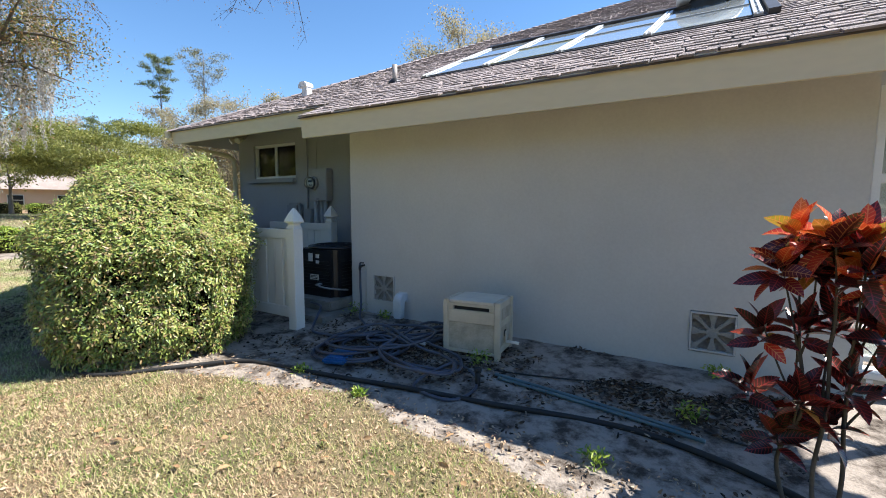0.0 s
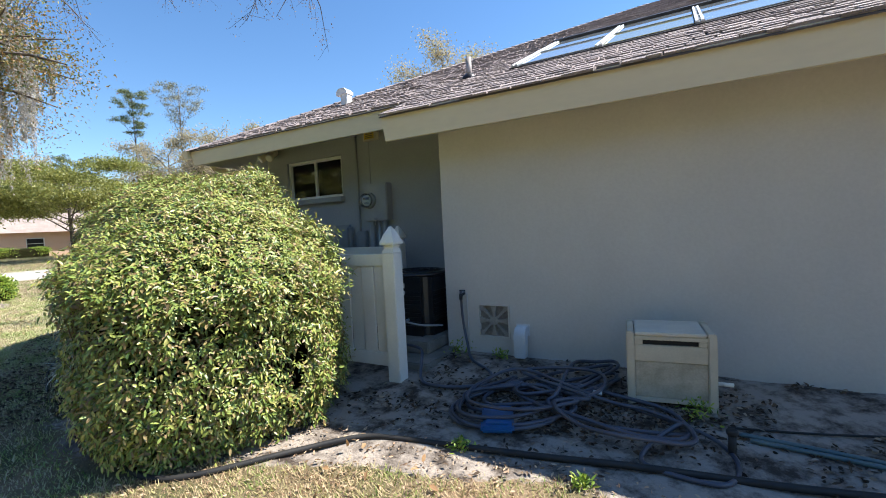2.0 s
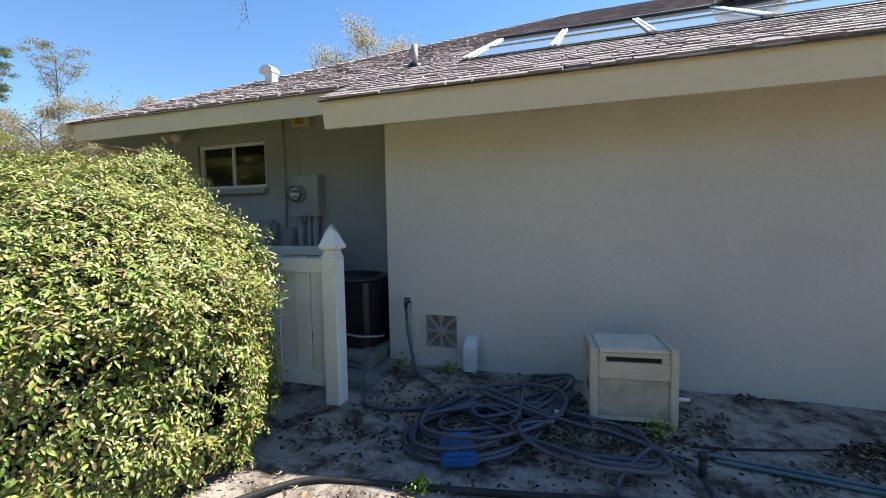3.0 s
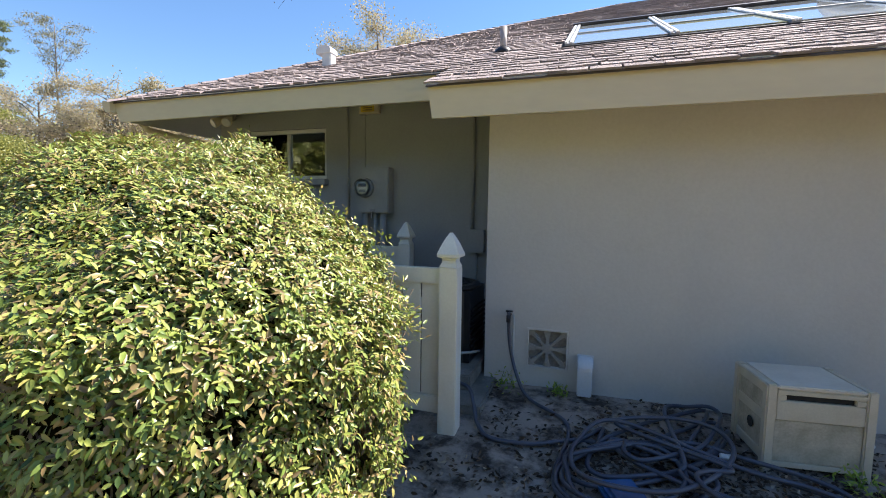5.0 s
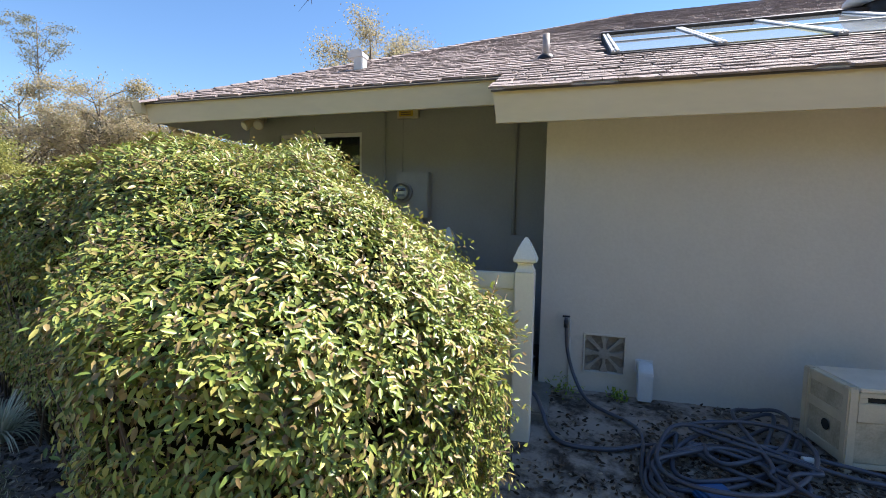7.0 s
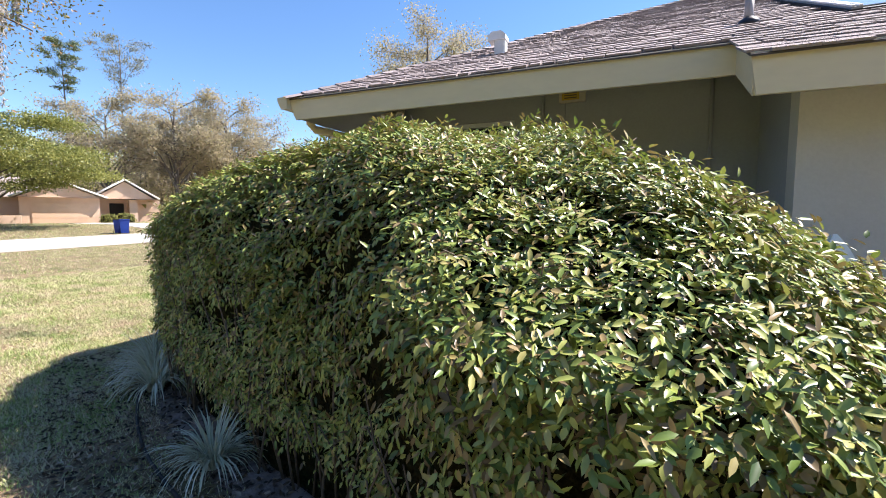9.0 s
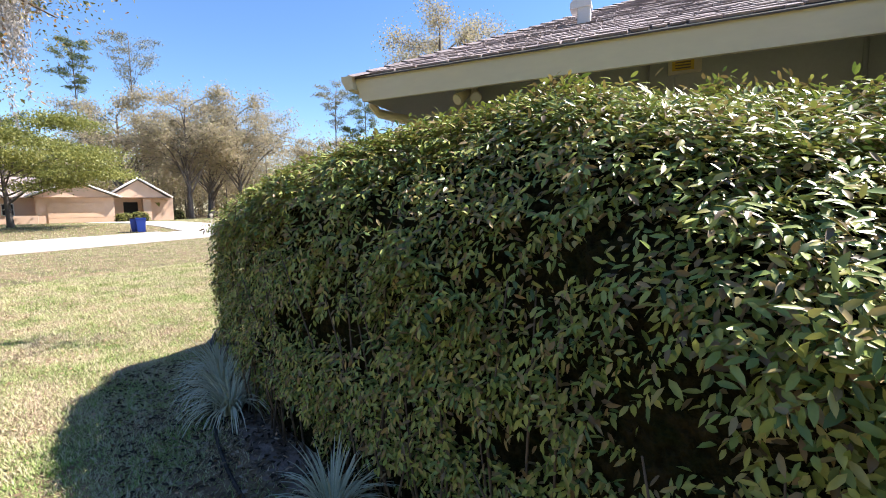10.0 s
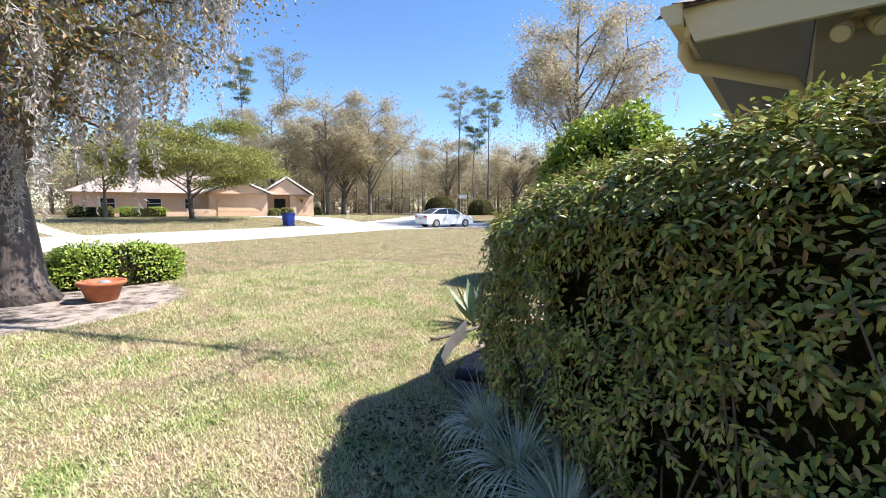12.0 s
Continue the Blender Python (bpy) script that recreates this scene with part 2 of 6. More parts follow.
def tube(points, radius, seg=8, bm=None, ends=True):
    """A bent pipe along points; radius is one number or one for each point."""
    bm = bm or bmesh.new()
    pts = [Vector(p) for p in points]
    rad = radius if isinstance(radius, (list, tuple)) else [radius] * len(pts)
    rings, up = [], Vector((0, 0, 1))
    side = None
    for i, p in enumerate(pts):
        d = (pts[min(i + 1, len(pts) - 1)] - pts[max(i - 1, 0)]).normalized()
        if side is None:
            side = d.cross(up) if abs(d.z) < 0.95 else d.cross(Vector((1, 0, 0)))
        side = (side - d * side.dot(d)).normalized()
        w = d.cross(side)
        rings.append([bm.verts.new(p + (side * math.cos(2 * math.pi * k / seg) + w * math.sin(2 * math.pi * k / seg)) * rad[i]) for k in range(seg)])
    for a, b in zip(rings, rings[1:]):
        for k in range(seg):
            f = bm.faces.new((a[k], a[(k + 1) % seg], b[(k + 1) % seg], b[k]))
            f.smooth = True
    if ends:
        bm.faces.new(rings[0])
        bm.faces.new(rings[-1][::-1])
    return bm


def spline(points, n=8):
    """A smooth line through points."""
    p = [Vector(q) for q in points]
    out = []
    for i in range(len(p) - 1):
        a, b, c, d = p[max(i - 1, 0)], p[i], p[i + 1], p[min(i + 2, len(p) - 1)]
        for k in range(n):
            t = k / n
            out.append(0.5 * ((2 * b) + (c - a) * t + (2 * a - 5 * b + 4 * c - d) * t * t + (3 * b - a - 3 * c + d) * t ** 3))
    return out + [p[-1]]


def leaves(name, pos, out, length, width, material, parent=None, droop=0.0, spread=0.9, fold=0.15, seed=1, four=True, shingled=False):
    """Many folded leaf blades in one mesh: places, the way each leans, sizes."""
    g = np.random.default_rng(seed)
    n = len(pos)
    d = out + g.normal(0, spread, (n, 3))
    d[:, 2] -= droop
    if shingled:  # blades lie over one another, faces outwards
        d = g.normal(0, spread, (n, 3)) + out * 0.35
        d[:, 2] -= droop
    d /= np.linalg.norm(d, axis=1)[:, None] + 1e-9
    s = np.cross(d, g.normal(0, 1, (n, 3)) * 0.45 + out if shingled else g.normal(0, 1, (n, 3)) * 0.7 + np.array((0, 0, 1.0)))
    s /= np.linalg.norm(s, axis=1)[:, None] + 1e-9
    u = np.cross(s, d)
    ln = (np.asarray(length) * g.uniform(0.65, 1.25, n))[:, None]
    wd = (np.asarray(width) * g.uniform(0.7, 1.2, n))[:, None]
    if four:
        curl = g.uniform(-0.02, 0.2, n)[:, None] * ln
        lift = u * wd * fold
        v = np.stack([pos, pos + d * ln * 0.28 + s * wd * 0.44 + lift, pos + d * ln * 0.66 + s * wd * 0.42 + lift - u * curl * 0.4, pos + d * ln - u * curl,
                      pos + d * ln * 0.66 - s * wd * 0.42 + lift - u * curl * 0.4, pos + d * ln * 0.28 - s * wd * 0.44 + lift, pos + d * ln * 0.3, pos + d * ln * 0.66 - u * curl * 0.4], 1).reshape(-1, 3)
        k = 8 * np.arange(n)[:, None]
        f = np.concatenate([k + q for q in ((0, 6, 1), (0, 5, 6), (1, 6, 7), (1, 7, 2), (6, 5, 4), (6, 4, 7), (2, 7, 3), (7, 4, 3))], 0)
    else:
        v = np.stack([pos, pos + d * ln * 0.5 + s * wd / 2, pos + d * ln, pos + d * ln * 0.5 - s * wd / 2], 1).reshape(-1, 3)
        k = 4 * np.arange(n)[:, None]
        f = np.concatenate([k + (0, 1, 2), k + (0, 2, 3)], 0)
    ob = tri_mesh(name, v, f, material)
    if parent is not None:
        ob.parent = parent
    return ob


def tri_mesh(name, v, f, material):
    me = bpy.data.meshes.new(name)
    me.vertices.add(len(v))
    me.vertices.foreach_set("co", np.ascontiguousarray(v, dtype=np.float32).ravel())
    me.loops.add(len(f) * 3)
    me.loops.foreach_set("vertex_index", np.ascontiguousarray(f, dtype=np.int32).ravel())
    me.polygons.add(len(f))
    me.polygons.foreach_set("loop_start", np.arange(len(f), dtype=np.int32) * 3)
    me.update(calc_edges=True)
    me.materials.append(material)
    return new(name, me)


def leaf_blade(length, width, material, bend=0.12, n=6):
    """One broad leaf: arched along its length, folded at the midrib."""
    bm = bmesh.new()
    rows = []
    for k in range(n + 1):
        f = k / n
        w = width / 2 * max(0.0, math.sin(math.pi * min(1, 0.04 + 0.96 * f) ** 0.8)) ** 0.7 if k < n else 0.0
        x, z = length * f, -bend * length * f * f
        rows.append([bm.verts.new((x, w, z + w * 0.35)), bm.verts.new((x, 0, z)), bm.verts.new((x, -w, z + w * 0.35))] if 0 < k < n else [bm.verts.new((x, 0, z))])
    for a, b in zip(rows, rows[1:]):
        if len(a) == 1:
            bm.faces.new((a[0], b[0], b[1])), bm.faces.new((a[0], b[1], b[2]))
        elif len(b) == 1:
            bm.faces.new((a[0], b[0], a[1])), bm.faces.new((a[1], b[0], a[2]))
        else:
            bm.faces.new((a[0], b[0], b[1], a[1])), bm.faces.new((a[1], b[1], b[2], a[2]))
    for f in bm.faces:
        f.smooth = True
    me = bpy.data.meshes.new("leaf")
    bm.to_mesh(me)
    bm.free()
    me.materials.append(material)
    return me


def smooth(a, b, x):
    t = np.clip((x - a) / (b - a), 0, 1)
    return t * t * (3 - 2 * t)


# ---- ground ----
def ground_z(x, y):
    x, y = np.asarray(x, float), np.asarray(y, float)
    z = 0.10 * smooth(2.6, 4.0, y) * smooth(-6.5, -4.5, x) * smooth(14, 8, y)
    z = z + 0.08 * smooth(-6.0, -9.0, x) * smooth(-22, -14, x)
    z = z + 0.45 * smooth(41, 58, -0.87 * x + 0.5 * y)
    return z


# ---- the hedge's outline, used by the ground too ----
HEDGE = spline([(-3.93, 2.35, 0), (-4.08, 1.72, 0), (-4.5, 1.22, 0), (-5.1, 1.2, 0), (-5.6, 1.42, 0), (-6.2, 1.85, 0), (-7.1, 2.12, 0), (-7.9, 2.4, 0), (-8.7, 2.75, 0), (-9.35, 3.2, 0),
                (-9.5, 3.7, 0), (-9.0, 4.05, 0), (-7.5, 4.0, 0), (-6.2, 3.7, 0), (-5.1, 3.2, 0), (-4.3, 2.95, 0), (-3.93, 2.35, 0)], 6)[:-1]
HEDGE_XY = np.array([(p.x, p.y) for p in HEDGE])


def inside_hedge(x, y, grow=0.0):
    c = np.array((-6.6, 2.75))
    poly = c + (HEDGE_XY - c) * (1 + grow)
    hit = np.zeros(np.shape(x), bool)
    j = len(poly) - 1
    for i in range(len(poly)):
        (xi, yi), (xj, yj) = poly[i], poly[j]
        cross = ((yi > y) != (yj > y)) & (x < (xj - xi) * (y - yi) / (yj - yi + 1e-12) + xi)
        hit ^= cross
        j = i
    return hit


def sand_share(x, y):
    """1 on bare sand by the wall, 0 on the lawn."""
    edge = 2.14 + 0.10 * np.sin(x * 2.1) + 0.06 * np.sin(x * 5.3 + 1) - 0.25 * smooth(-2.6, -4.2, x) - 0.55 * smooth(-3.9, -4.9, x)
    s = smooth(edge - 0.12, edge + 0.16, y) * smooth(-6.6, -5.6, x) * smooth(6, 3, x)
    tree = smooth(2.3, 1.5, np.hypot((x + 16.6) / 1.15, (y - 2.2)))
    return np.maximum(s, tree)


def mulch_share(x, y):
    front = np.interp(x, [-11, -10.4, -9.9, -9.0, -8.0, -7.0, -6.0, -5.5, -4], [9, 4.9, 3.6, 2.75, 2.3, 1.95, 1.6, 1.3, 1.2])
    return smooth(front - 0.3, front + 0.3, y) * smooth(-11.2, -10.0, x) * smooth(-4.4, -5.6, x)


def axis(a, b, step, lo, hi):
    mid = list(np.arange(a, b + 1e-6, step))
    left, right, s = [], [], step
    v = a
    while v > lo:
        s *= 1.13
        v -= s
        left.append(v)
    v, s = b, step
    while v < hi:
        s *= 1.13
        v += s
        right.append(v)
    return np.array(left[::-1] + mid + right)


def build_ground():
    xs, ys = axis(-11.5, 2.0, 0.07, -900, 900), axis(-0.6, 4.3, 0.07, -900, 900)
    X, Y = np.meshgrid(xs, ys, indexing="ij")
    Z = ground_z(X, Y)
    near = smooth(30, 8, np.hypot(X + 5, Y - 2))
    bumps = np.array([noise.noise(Vector((x * 2.2, y * 2.2, 0))) * 0.022 + noise.noise(Vector((x * 8, y * 8, 3))) * 0.010 for x, y in zip(X.ravel(), Y.ravel())]).reshape(X.shape)
    Z = Z + bumps * near * np.maximum(0.35, np.maximum(sand_share(X, Y), mulch_share(X, Y)))
    nx, ny = X.shape
    idx = np.arange(nx * ny).reshape(nx, ny)
    quads = np.stack([idx[:-1, :-1], idx[1:, :-1], idx[1:, 1:], idx[:-1, 1:]], -1).reshape(-1, 4)
    ob = mesh_object("ground", np.stack([X, Y, Z], -1).reshape(-1, 3).tolist(), quads.tolist(), GROUND, True)
    for key, share in (("sand", sand_share(X, Y)), ("mulch", mulch_share(X, Y))):
        at = ob.data.attributes.new(key, "FLOAT", "POINT")
        at.data.foreach_set("value", share.astype(np.float32).ravel())
    return tagged(ob, "patchy mown lawn with bare sandy beds by the house", "ground", kind="structure")


def ground_mat():
    m = mat("lawn_and_sand", (0.10, 0.095, 0.045), (0.24, 0.17, 0.105), scale=1.6, rough=0.95, bump=0.5, bscale=55, grain=0.3, bdist=0.02, spec=0.2)
    n, l = m.node_tree.nodes, m.node_tree.links
    b = n["Principled BSDF"]
    hsv = next(k for k in n if k.type == "HUE_SAT")
    tc = next(k for k in n if k.type == "TEX_COORD")
    # dead leaves and stalks as fine speckle
    fine = n.new("ShaderNodeTexNoise")
    fine.inputs["Scale"].default_value, fine.inputs["Detail"].default_value = 26, 6
    l.new(tc.outputs["Object"], fine.inputs["Vector"])
    color = hsv.outputs[0]
    for key, light, dark in (("sand", (0.35, 0.30, 0.255), (0.065, 0.05, 0.04)), ("mulch", (0.27, 0.21, 0.18), (0.085, 0.062, 0.048))):
        at = n.new("ShaderNodeAttribute")
        at.attribute_name = key
        edge = n.new("ShaderNodeMath")
        edge.operation = "MULTIPLY_ADD"
        edge.inputs[1].default_value = 0.9
        l.new(fine.outputs["Fac"], edge.inputs[0])
        off = n.new("ShaderNodeMath")
        off.operation = "SUBTRACT"
        off.inputs[1].default_value = 0.45
        l.new(at.outputs["Fac"], off.inputs[0])
        l.new(off.outputs[0], edge.inputs[2])
        step = n.new("ShaderNodeMapRange")
        step.inputs["From Min"].default_value, step.inputs["From Max"].default_value = 0.42, 0.58
        l.new(edge.outputs[0], step.inputs["Value"])
        soil = n.new("ShaderNodeMix")
        soil.data_type = "RGBA"
        soil.inputs[6].default_value, soil.inputs[7].default_value = (*light, 1), (*dark, 1)
        spots = n.new("ShaderNodeTexNoise")
        spots.inputs["Scale"].default_value, spots.inputs["Detail"].default_value = 5.0, 8
        spots.inputs["Roughness"].default_value = 0.7
        l.new(tc.outputs["Object"], spots.inputs["Vector"])
        sr = n.new("ShaderNodeMapRange")
        sr.inputs["From Min"].default_value, sr.inputs["From Max"].default_value = 0.44, 0.62
        l.new(spots.outputs["Fac"], sr.inputs["Value"])
        l.new(sr.outputs[0], soil.inputs[0])
        mx = n.new("ShaderNodeMix")
        mx.data_type = "RGBA"
        l.new(step.outputs[0], mx.inputs[0])
        l.new(color, mx.inputs[6])
        l.new(soil.outputs[2], mx.inputs[7])
        color = mx.outputs[2]
    l.new(color, b.inputs["Base Color"])
    return m


GROUND = ground_mat()
ground = build_ground()

# ---- house ----
SLOPE = 0.47


def roof_z(y):
    return 2.80 + SLOPE * (y - 4.2)


def wall_with_holes(name, x0, x1, y0, y1, z0, z1, holes, material, label=""):
    xs = sorted({x0, x1, *[h[0] for h in holes], *[h[1] for h in holes]})
    zs = sorted({z0, z1, *[h[2] for h in holes], *[h[3] for h in holes]})
    bm = bmesh.new()
    grid = {(a, c): bm.verts.new((a, y0, c)) for a in xs for c in zs}
    for a, b in zip(xs, xs[1:]):
        for c, d in zip(zs, zs[1:]):
            mx, mz = (a + b) / 2, (c + d) / 2
            if not any(h[0] < mx < h[1] and h[2] < mz < h[3] for h in holes):
                bm.faces.new((grid[a, c], grid[b, c], grid[b, d], grid[a, d]))
    r = bmesh.ops.extrude_face_region(bm, geom=bm.faces[:])
    bmesh.ops.translate(bm, verts=[q for q in r["geom"] if isinstance(q, bmesh.types.BMVert)], vec=(0, y1 - y0, 0))
    return tagged(part(name, bm, material), label, "wall", kind="structure")


WIN = (-7.30, -6.15, 1.93, 2.54)
VENTS = [(-3.575, -3.235, 0.262, 0.60), (-0.10, 0.232, 0.25, 0.595)]
wall_with_holes("wall_main", -3.935, 0.93, 4.08, 4.26, -0.2, 2.478, VENTS, STUCCO, "smooth grey-beige painted stucco house wall")
wall_with_holes("wall_recess", -7.75, -3.755, 5.05, 5.22, -0.2, 2.945, [WIN], STUCCO_BLUE, "set-back blue-grey stucco wall with a small window")
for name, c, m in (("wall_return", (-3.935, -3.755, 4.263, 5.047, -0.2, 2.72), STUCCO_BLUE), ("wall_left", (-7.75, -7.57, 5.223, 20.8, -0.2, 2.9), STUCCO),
                   ("wall_back", (-7.567, 1.9, 20.6, 20.8, -0.2, 2.9), STUCCO), ("wall_porch_side", (0.75, 0.927, 4.263, 6.2, -0.2, 2.6), STUCCO),
                   ("wall_porch_back", (0.93, 1.9, 6.2, 6.38, -0.2, 2.9), STUCCO), ("wall_right", (1.72, 1.9, 6.383, 20.6, -0.2, 2.9), STUCCO)):
    tagged(part(name, box(*c), m), "painted stucco house wall", "wall", kind="structure")
# added wall behind the small window, its plaster coloured dark for the unlit room
tagged(part("wall_room", box(-7.56, -5.6, 6.2, 6.3, 0.5, 2.7), UNLIT_ROOM), "added room wall behind the window, coloured dark for the unlit room", "wall", kind="structure")
# soffits follow the rafters up to the walls
def soffit(name, x0, x1, y0, y1, z0, z1):
    bm = bmesh.new()
    a = [bm.verts.new(p) for p in ((x0, y0, z0), (x1, y0, z0), (x1, y1, z1), (x0, y1, z1), (x0, y0, z0 + 0.02), (x1, y0, z0 + 0.02), (x1, y1, z1 + 0.02), (x0, y1, z1 + 0.02))]
    for q in ((0, 1, 2, 3), (4, 7, 6, 5), (0, 4, 5, 1), (1, 5, 6, 2), (2, 6, 7, 3), (3, 7, 4, 0)):
        bm.faces.new([a[k] for k in q])
    tagged(part(name, bm, SOFFIT), "painted board soffit sloping up under the eave", "soffit", kind="structure")


# right end past x 1.95 is added, following the lengthened roof
soffit("soffit_main", -4.258, 2.23, 3.672, 4.077, 2.29, 2.48)
soffit("soffit_recess", -7.753, -4.262, 4.226, 5.047, 2.57, 2.94)
bm = bmesh.new()
a = [bm.verts.new((x, y, z + dz)) for dz in (0, 0.02) for x, y, z in ((-8.395, 4.226, 2.57), (-7.755, 4.226, 2.57), (-7.755, 5.047, 2.94), (-8.395, 20.8, 2.57), (-7.755, 20.8, 2.94))]
for q in ((0, 1, 2), (0, 2, 4, 3), (7, 6, 5), (8, 9, 7, 5), (0, 3, 8, 5)):
    bm.faces.new([a[k] for k in q])
tagged(part("soffit_left", bm, SOFFIT), "painted board soffit sloping up under the eave", "soffit", kind="structure")


def fascia(name, c, outline=None):
    bm = extrude(outline, *c) if outline else box(*c, bevel=0.004)
    return tagged(part(name, bm, FASCIA), "cream painted wooden fascia board", "fascia", kind="structure")


# main board runs on, unseen, with the lengthened roof
fascia("fascia_main", (3.632, 3.668), [(-4.325, 2.528), (2.23, 2.528), (2.23, 2.268), (-4.285, 2.268)])
fascia("fascia_recess", (4.185, 4.222), [(-8.47, 2.785), (-4.30, 2.785), (-4.30, 2.548), (-8.37, 2.548)])
bm = bmesh.new()
ys = [(3.67, 2.27, 2.515), (4.184, 2.548, 2.775)]
a = [bm.verts.new((x, y, z)) for x in (-4.30, -4.262) for y, zl, zh in ys for z in (zl, zh)]
for f in ((0, 1, 3, 2), (4, 6, 7, 5), (0, 2, 6, 4), (1, 5, 7, 3), (0, 4, 5, 1), (2, 3, 7, 6)):
    bm.faces.new([a[k] for k in f])
tagged(part("fascia_return", bm, FASCIA), "short sloping fascia return between two eaves", "fascia", kind="structure")
fascia("fascia_left", (-8.44, -8.40, 4.225, 20.8, 2.60, 2.79))


def roof_deck():
    """Four sloping planes with a hip at the far end, as one thin closed deck."""
    # unseen right end lengthened to x 2.25 to cut down the sun patch
    top = [(-8.47, 4.165), (-4.33, 4.165), (-4.33, 3.605), (2.25, 3.605), (2.25, 13.0), (-2.38, 13.0)]
    bm = bmesh.new()
    front = [bm.verts.new((x, y, roof_z(y) - 0.012)) for x, y in top]
    back = [bm.verts.new((x, y, roof_z(26 - y) - 0.012)) for x, y in ((-8.47, 21.835), (2.25, 21.835))]
    bm.faces.new(front)
    bm.faces.new((front[0], front[5], back[0]))
    bm.faces.new((front[5], front[4], back[1], back[0]))
    r = bmesh.ops.extrude_face_region(bm, geom=bm.faces[:])
    bmesh.ops.translate(bm, verts=[v for v in r["geom"] if isinstance(v, bmesh.types.BMVert)], vec=(0, 0, -0.014))
    return tagged(part("roof", bm, FELT), "hipped roof of weathered brown architectural shingles", "roof", kind="structure")


roof = roof_deck()
UP_SLOPE = Vector((0, 1, SLOPE)).normalized()
ROOF_N = Vector((0, -SLOPE, 1)).normalized()
SKY = (-3.43, 0.33, 4.96, 6.92)


def shingle_rows():
    """Every tab of the front slope: its left end, width, height up the slope, thickness and slip."""
    g = random.Random(7)
    rows, step, k = [], 0.135, 0
    while True:
        s = k * step
        y = 3.59 + s * UP_SLOPE.y
        if y > 12.95:
            return rows
        x = -4.345 + g.uniform(-0.02, 0.0) if y < 4.12 else -8.48 + max(0.0, y - 4.165) / 1.45 + g.uniform(0, 0.03)
        while x < 2.26:
            w = g.choice((0.10, 0.13, 0.16, 0.20, 0.24))
            if not (SKY[0] - 0.03 < x + w / 2 < SKY[1] + 0.03 and SKY[2] - 0.1 < y < SKY[3] - 0.1):
                rows.append((k, x, w, s + g.choice((0, 0, 0.03, 0.05)), g.choice((0.010, 0.012, 0.014, 0.016))))
            x += w + g.choice((0.003, 0.006, 0.014, 0.02))
        k += 1


def shingle_box(x, w, s, th):
    o = Vector((x, 3.59, roof_z(3.59)))
    out = []
    for ds, n in ((0, -0.006), (0, th), (0.19, -0.008), (0.19, 0.0015)):
        for dx in (0, w):
            out.append(o + Vector((dx, 0, 0)) + UP_SLOPE * (s + ds) + ROOF_N * n)
    return out


BOX_F = [(0, 1, 3, 2), (4, 6, 7, 5), (2, 3, 7, 6), (0, 4, 5, 1), (0, 2, 6, 4), (1, 5, 7, 3)]
SHINGLES = shingle_rows()
ROOF_PARTS = [r for r in SHINGLES if r[0] < 9 and -4.5 < r[1] < 1.0][:280]
rest = set(range(len(SHINGLES))) - {SHINGLES.index(r) for r in ROOF_PARTS}
v, f = [], []
for i in sorted(rest):
    k, x, w, s, th = SHINGLES[i]
    n0 = len(v)
    v += shingle_box(x, w, s, th)
    f += [[n0 + q for q in face] for face in BOX_F]
# caps along the hip
hip = Vector((1, 1.45, SLOPE * 1.45)).normalized()
for k in range(54):
    p = Vector((-8.5, 4.14, roof_z(4.14))) + hip * (0.21 * k)
    side = Vector((1.45, -1, 0)).normalized()
    n0 = len(v)
    for d, h in ((0, 0.03), (0.3, 0.012)):
        for sgn in (-1, 0, 1):
            q = p + hip * d + side * (0.15 * sgn)
            v.append(Vector((q.x, q.y, q.z - 0.052 * abs(sgn) + h)))
    f += [[n0, n0 + 1, n0 + 4, n0 + 3], [n0 + 1, n0 + 2, n0 + 5, n0 + 4]]
shingle_field = mesh_object("shingle_field", [tuple(p) for p in v], f, SHINGLE)
shingle_field.parent = roof
tagged(shingle_field, kind="stuff")


# ---- skylight ----
def on_roof(x, y, up=0.0):
    p = Vector((x, y, roof_z(y))) + ROOF_N * up
    return p


def roof_bar(x0, y0, x1, y1, w, h0, h1, bm=None):
    """A bar lying on the slope from one plan point to another."""
    bm = bm or bmesh.new()
    p, q = on_roof(x0, y0), on_roof(x1, y1)
    d = (q - p).normalized()
    s = d.cross(ROOF_N).normalized() * (w / 2)
    a = [bm.verts.new(c + s * sg + ROOF_N * h) for c in (p, q) for sg in (-1, 1) for h in (h0, h1)]
    for fc in ((0, 2, 3, 1), (4, 5, 7, 6), (0, 1, 5, 4), (2, 6, 7, 3), (1, 3, 7, 5), (0, 4, 6, 2)):
        bm.faces.new([a[k] for k in fc])
    return bm


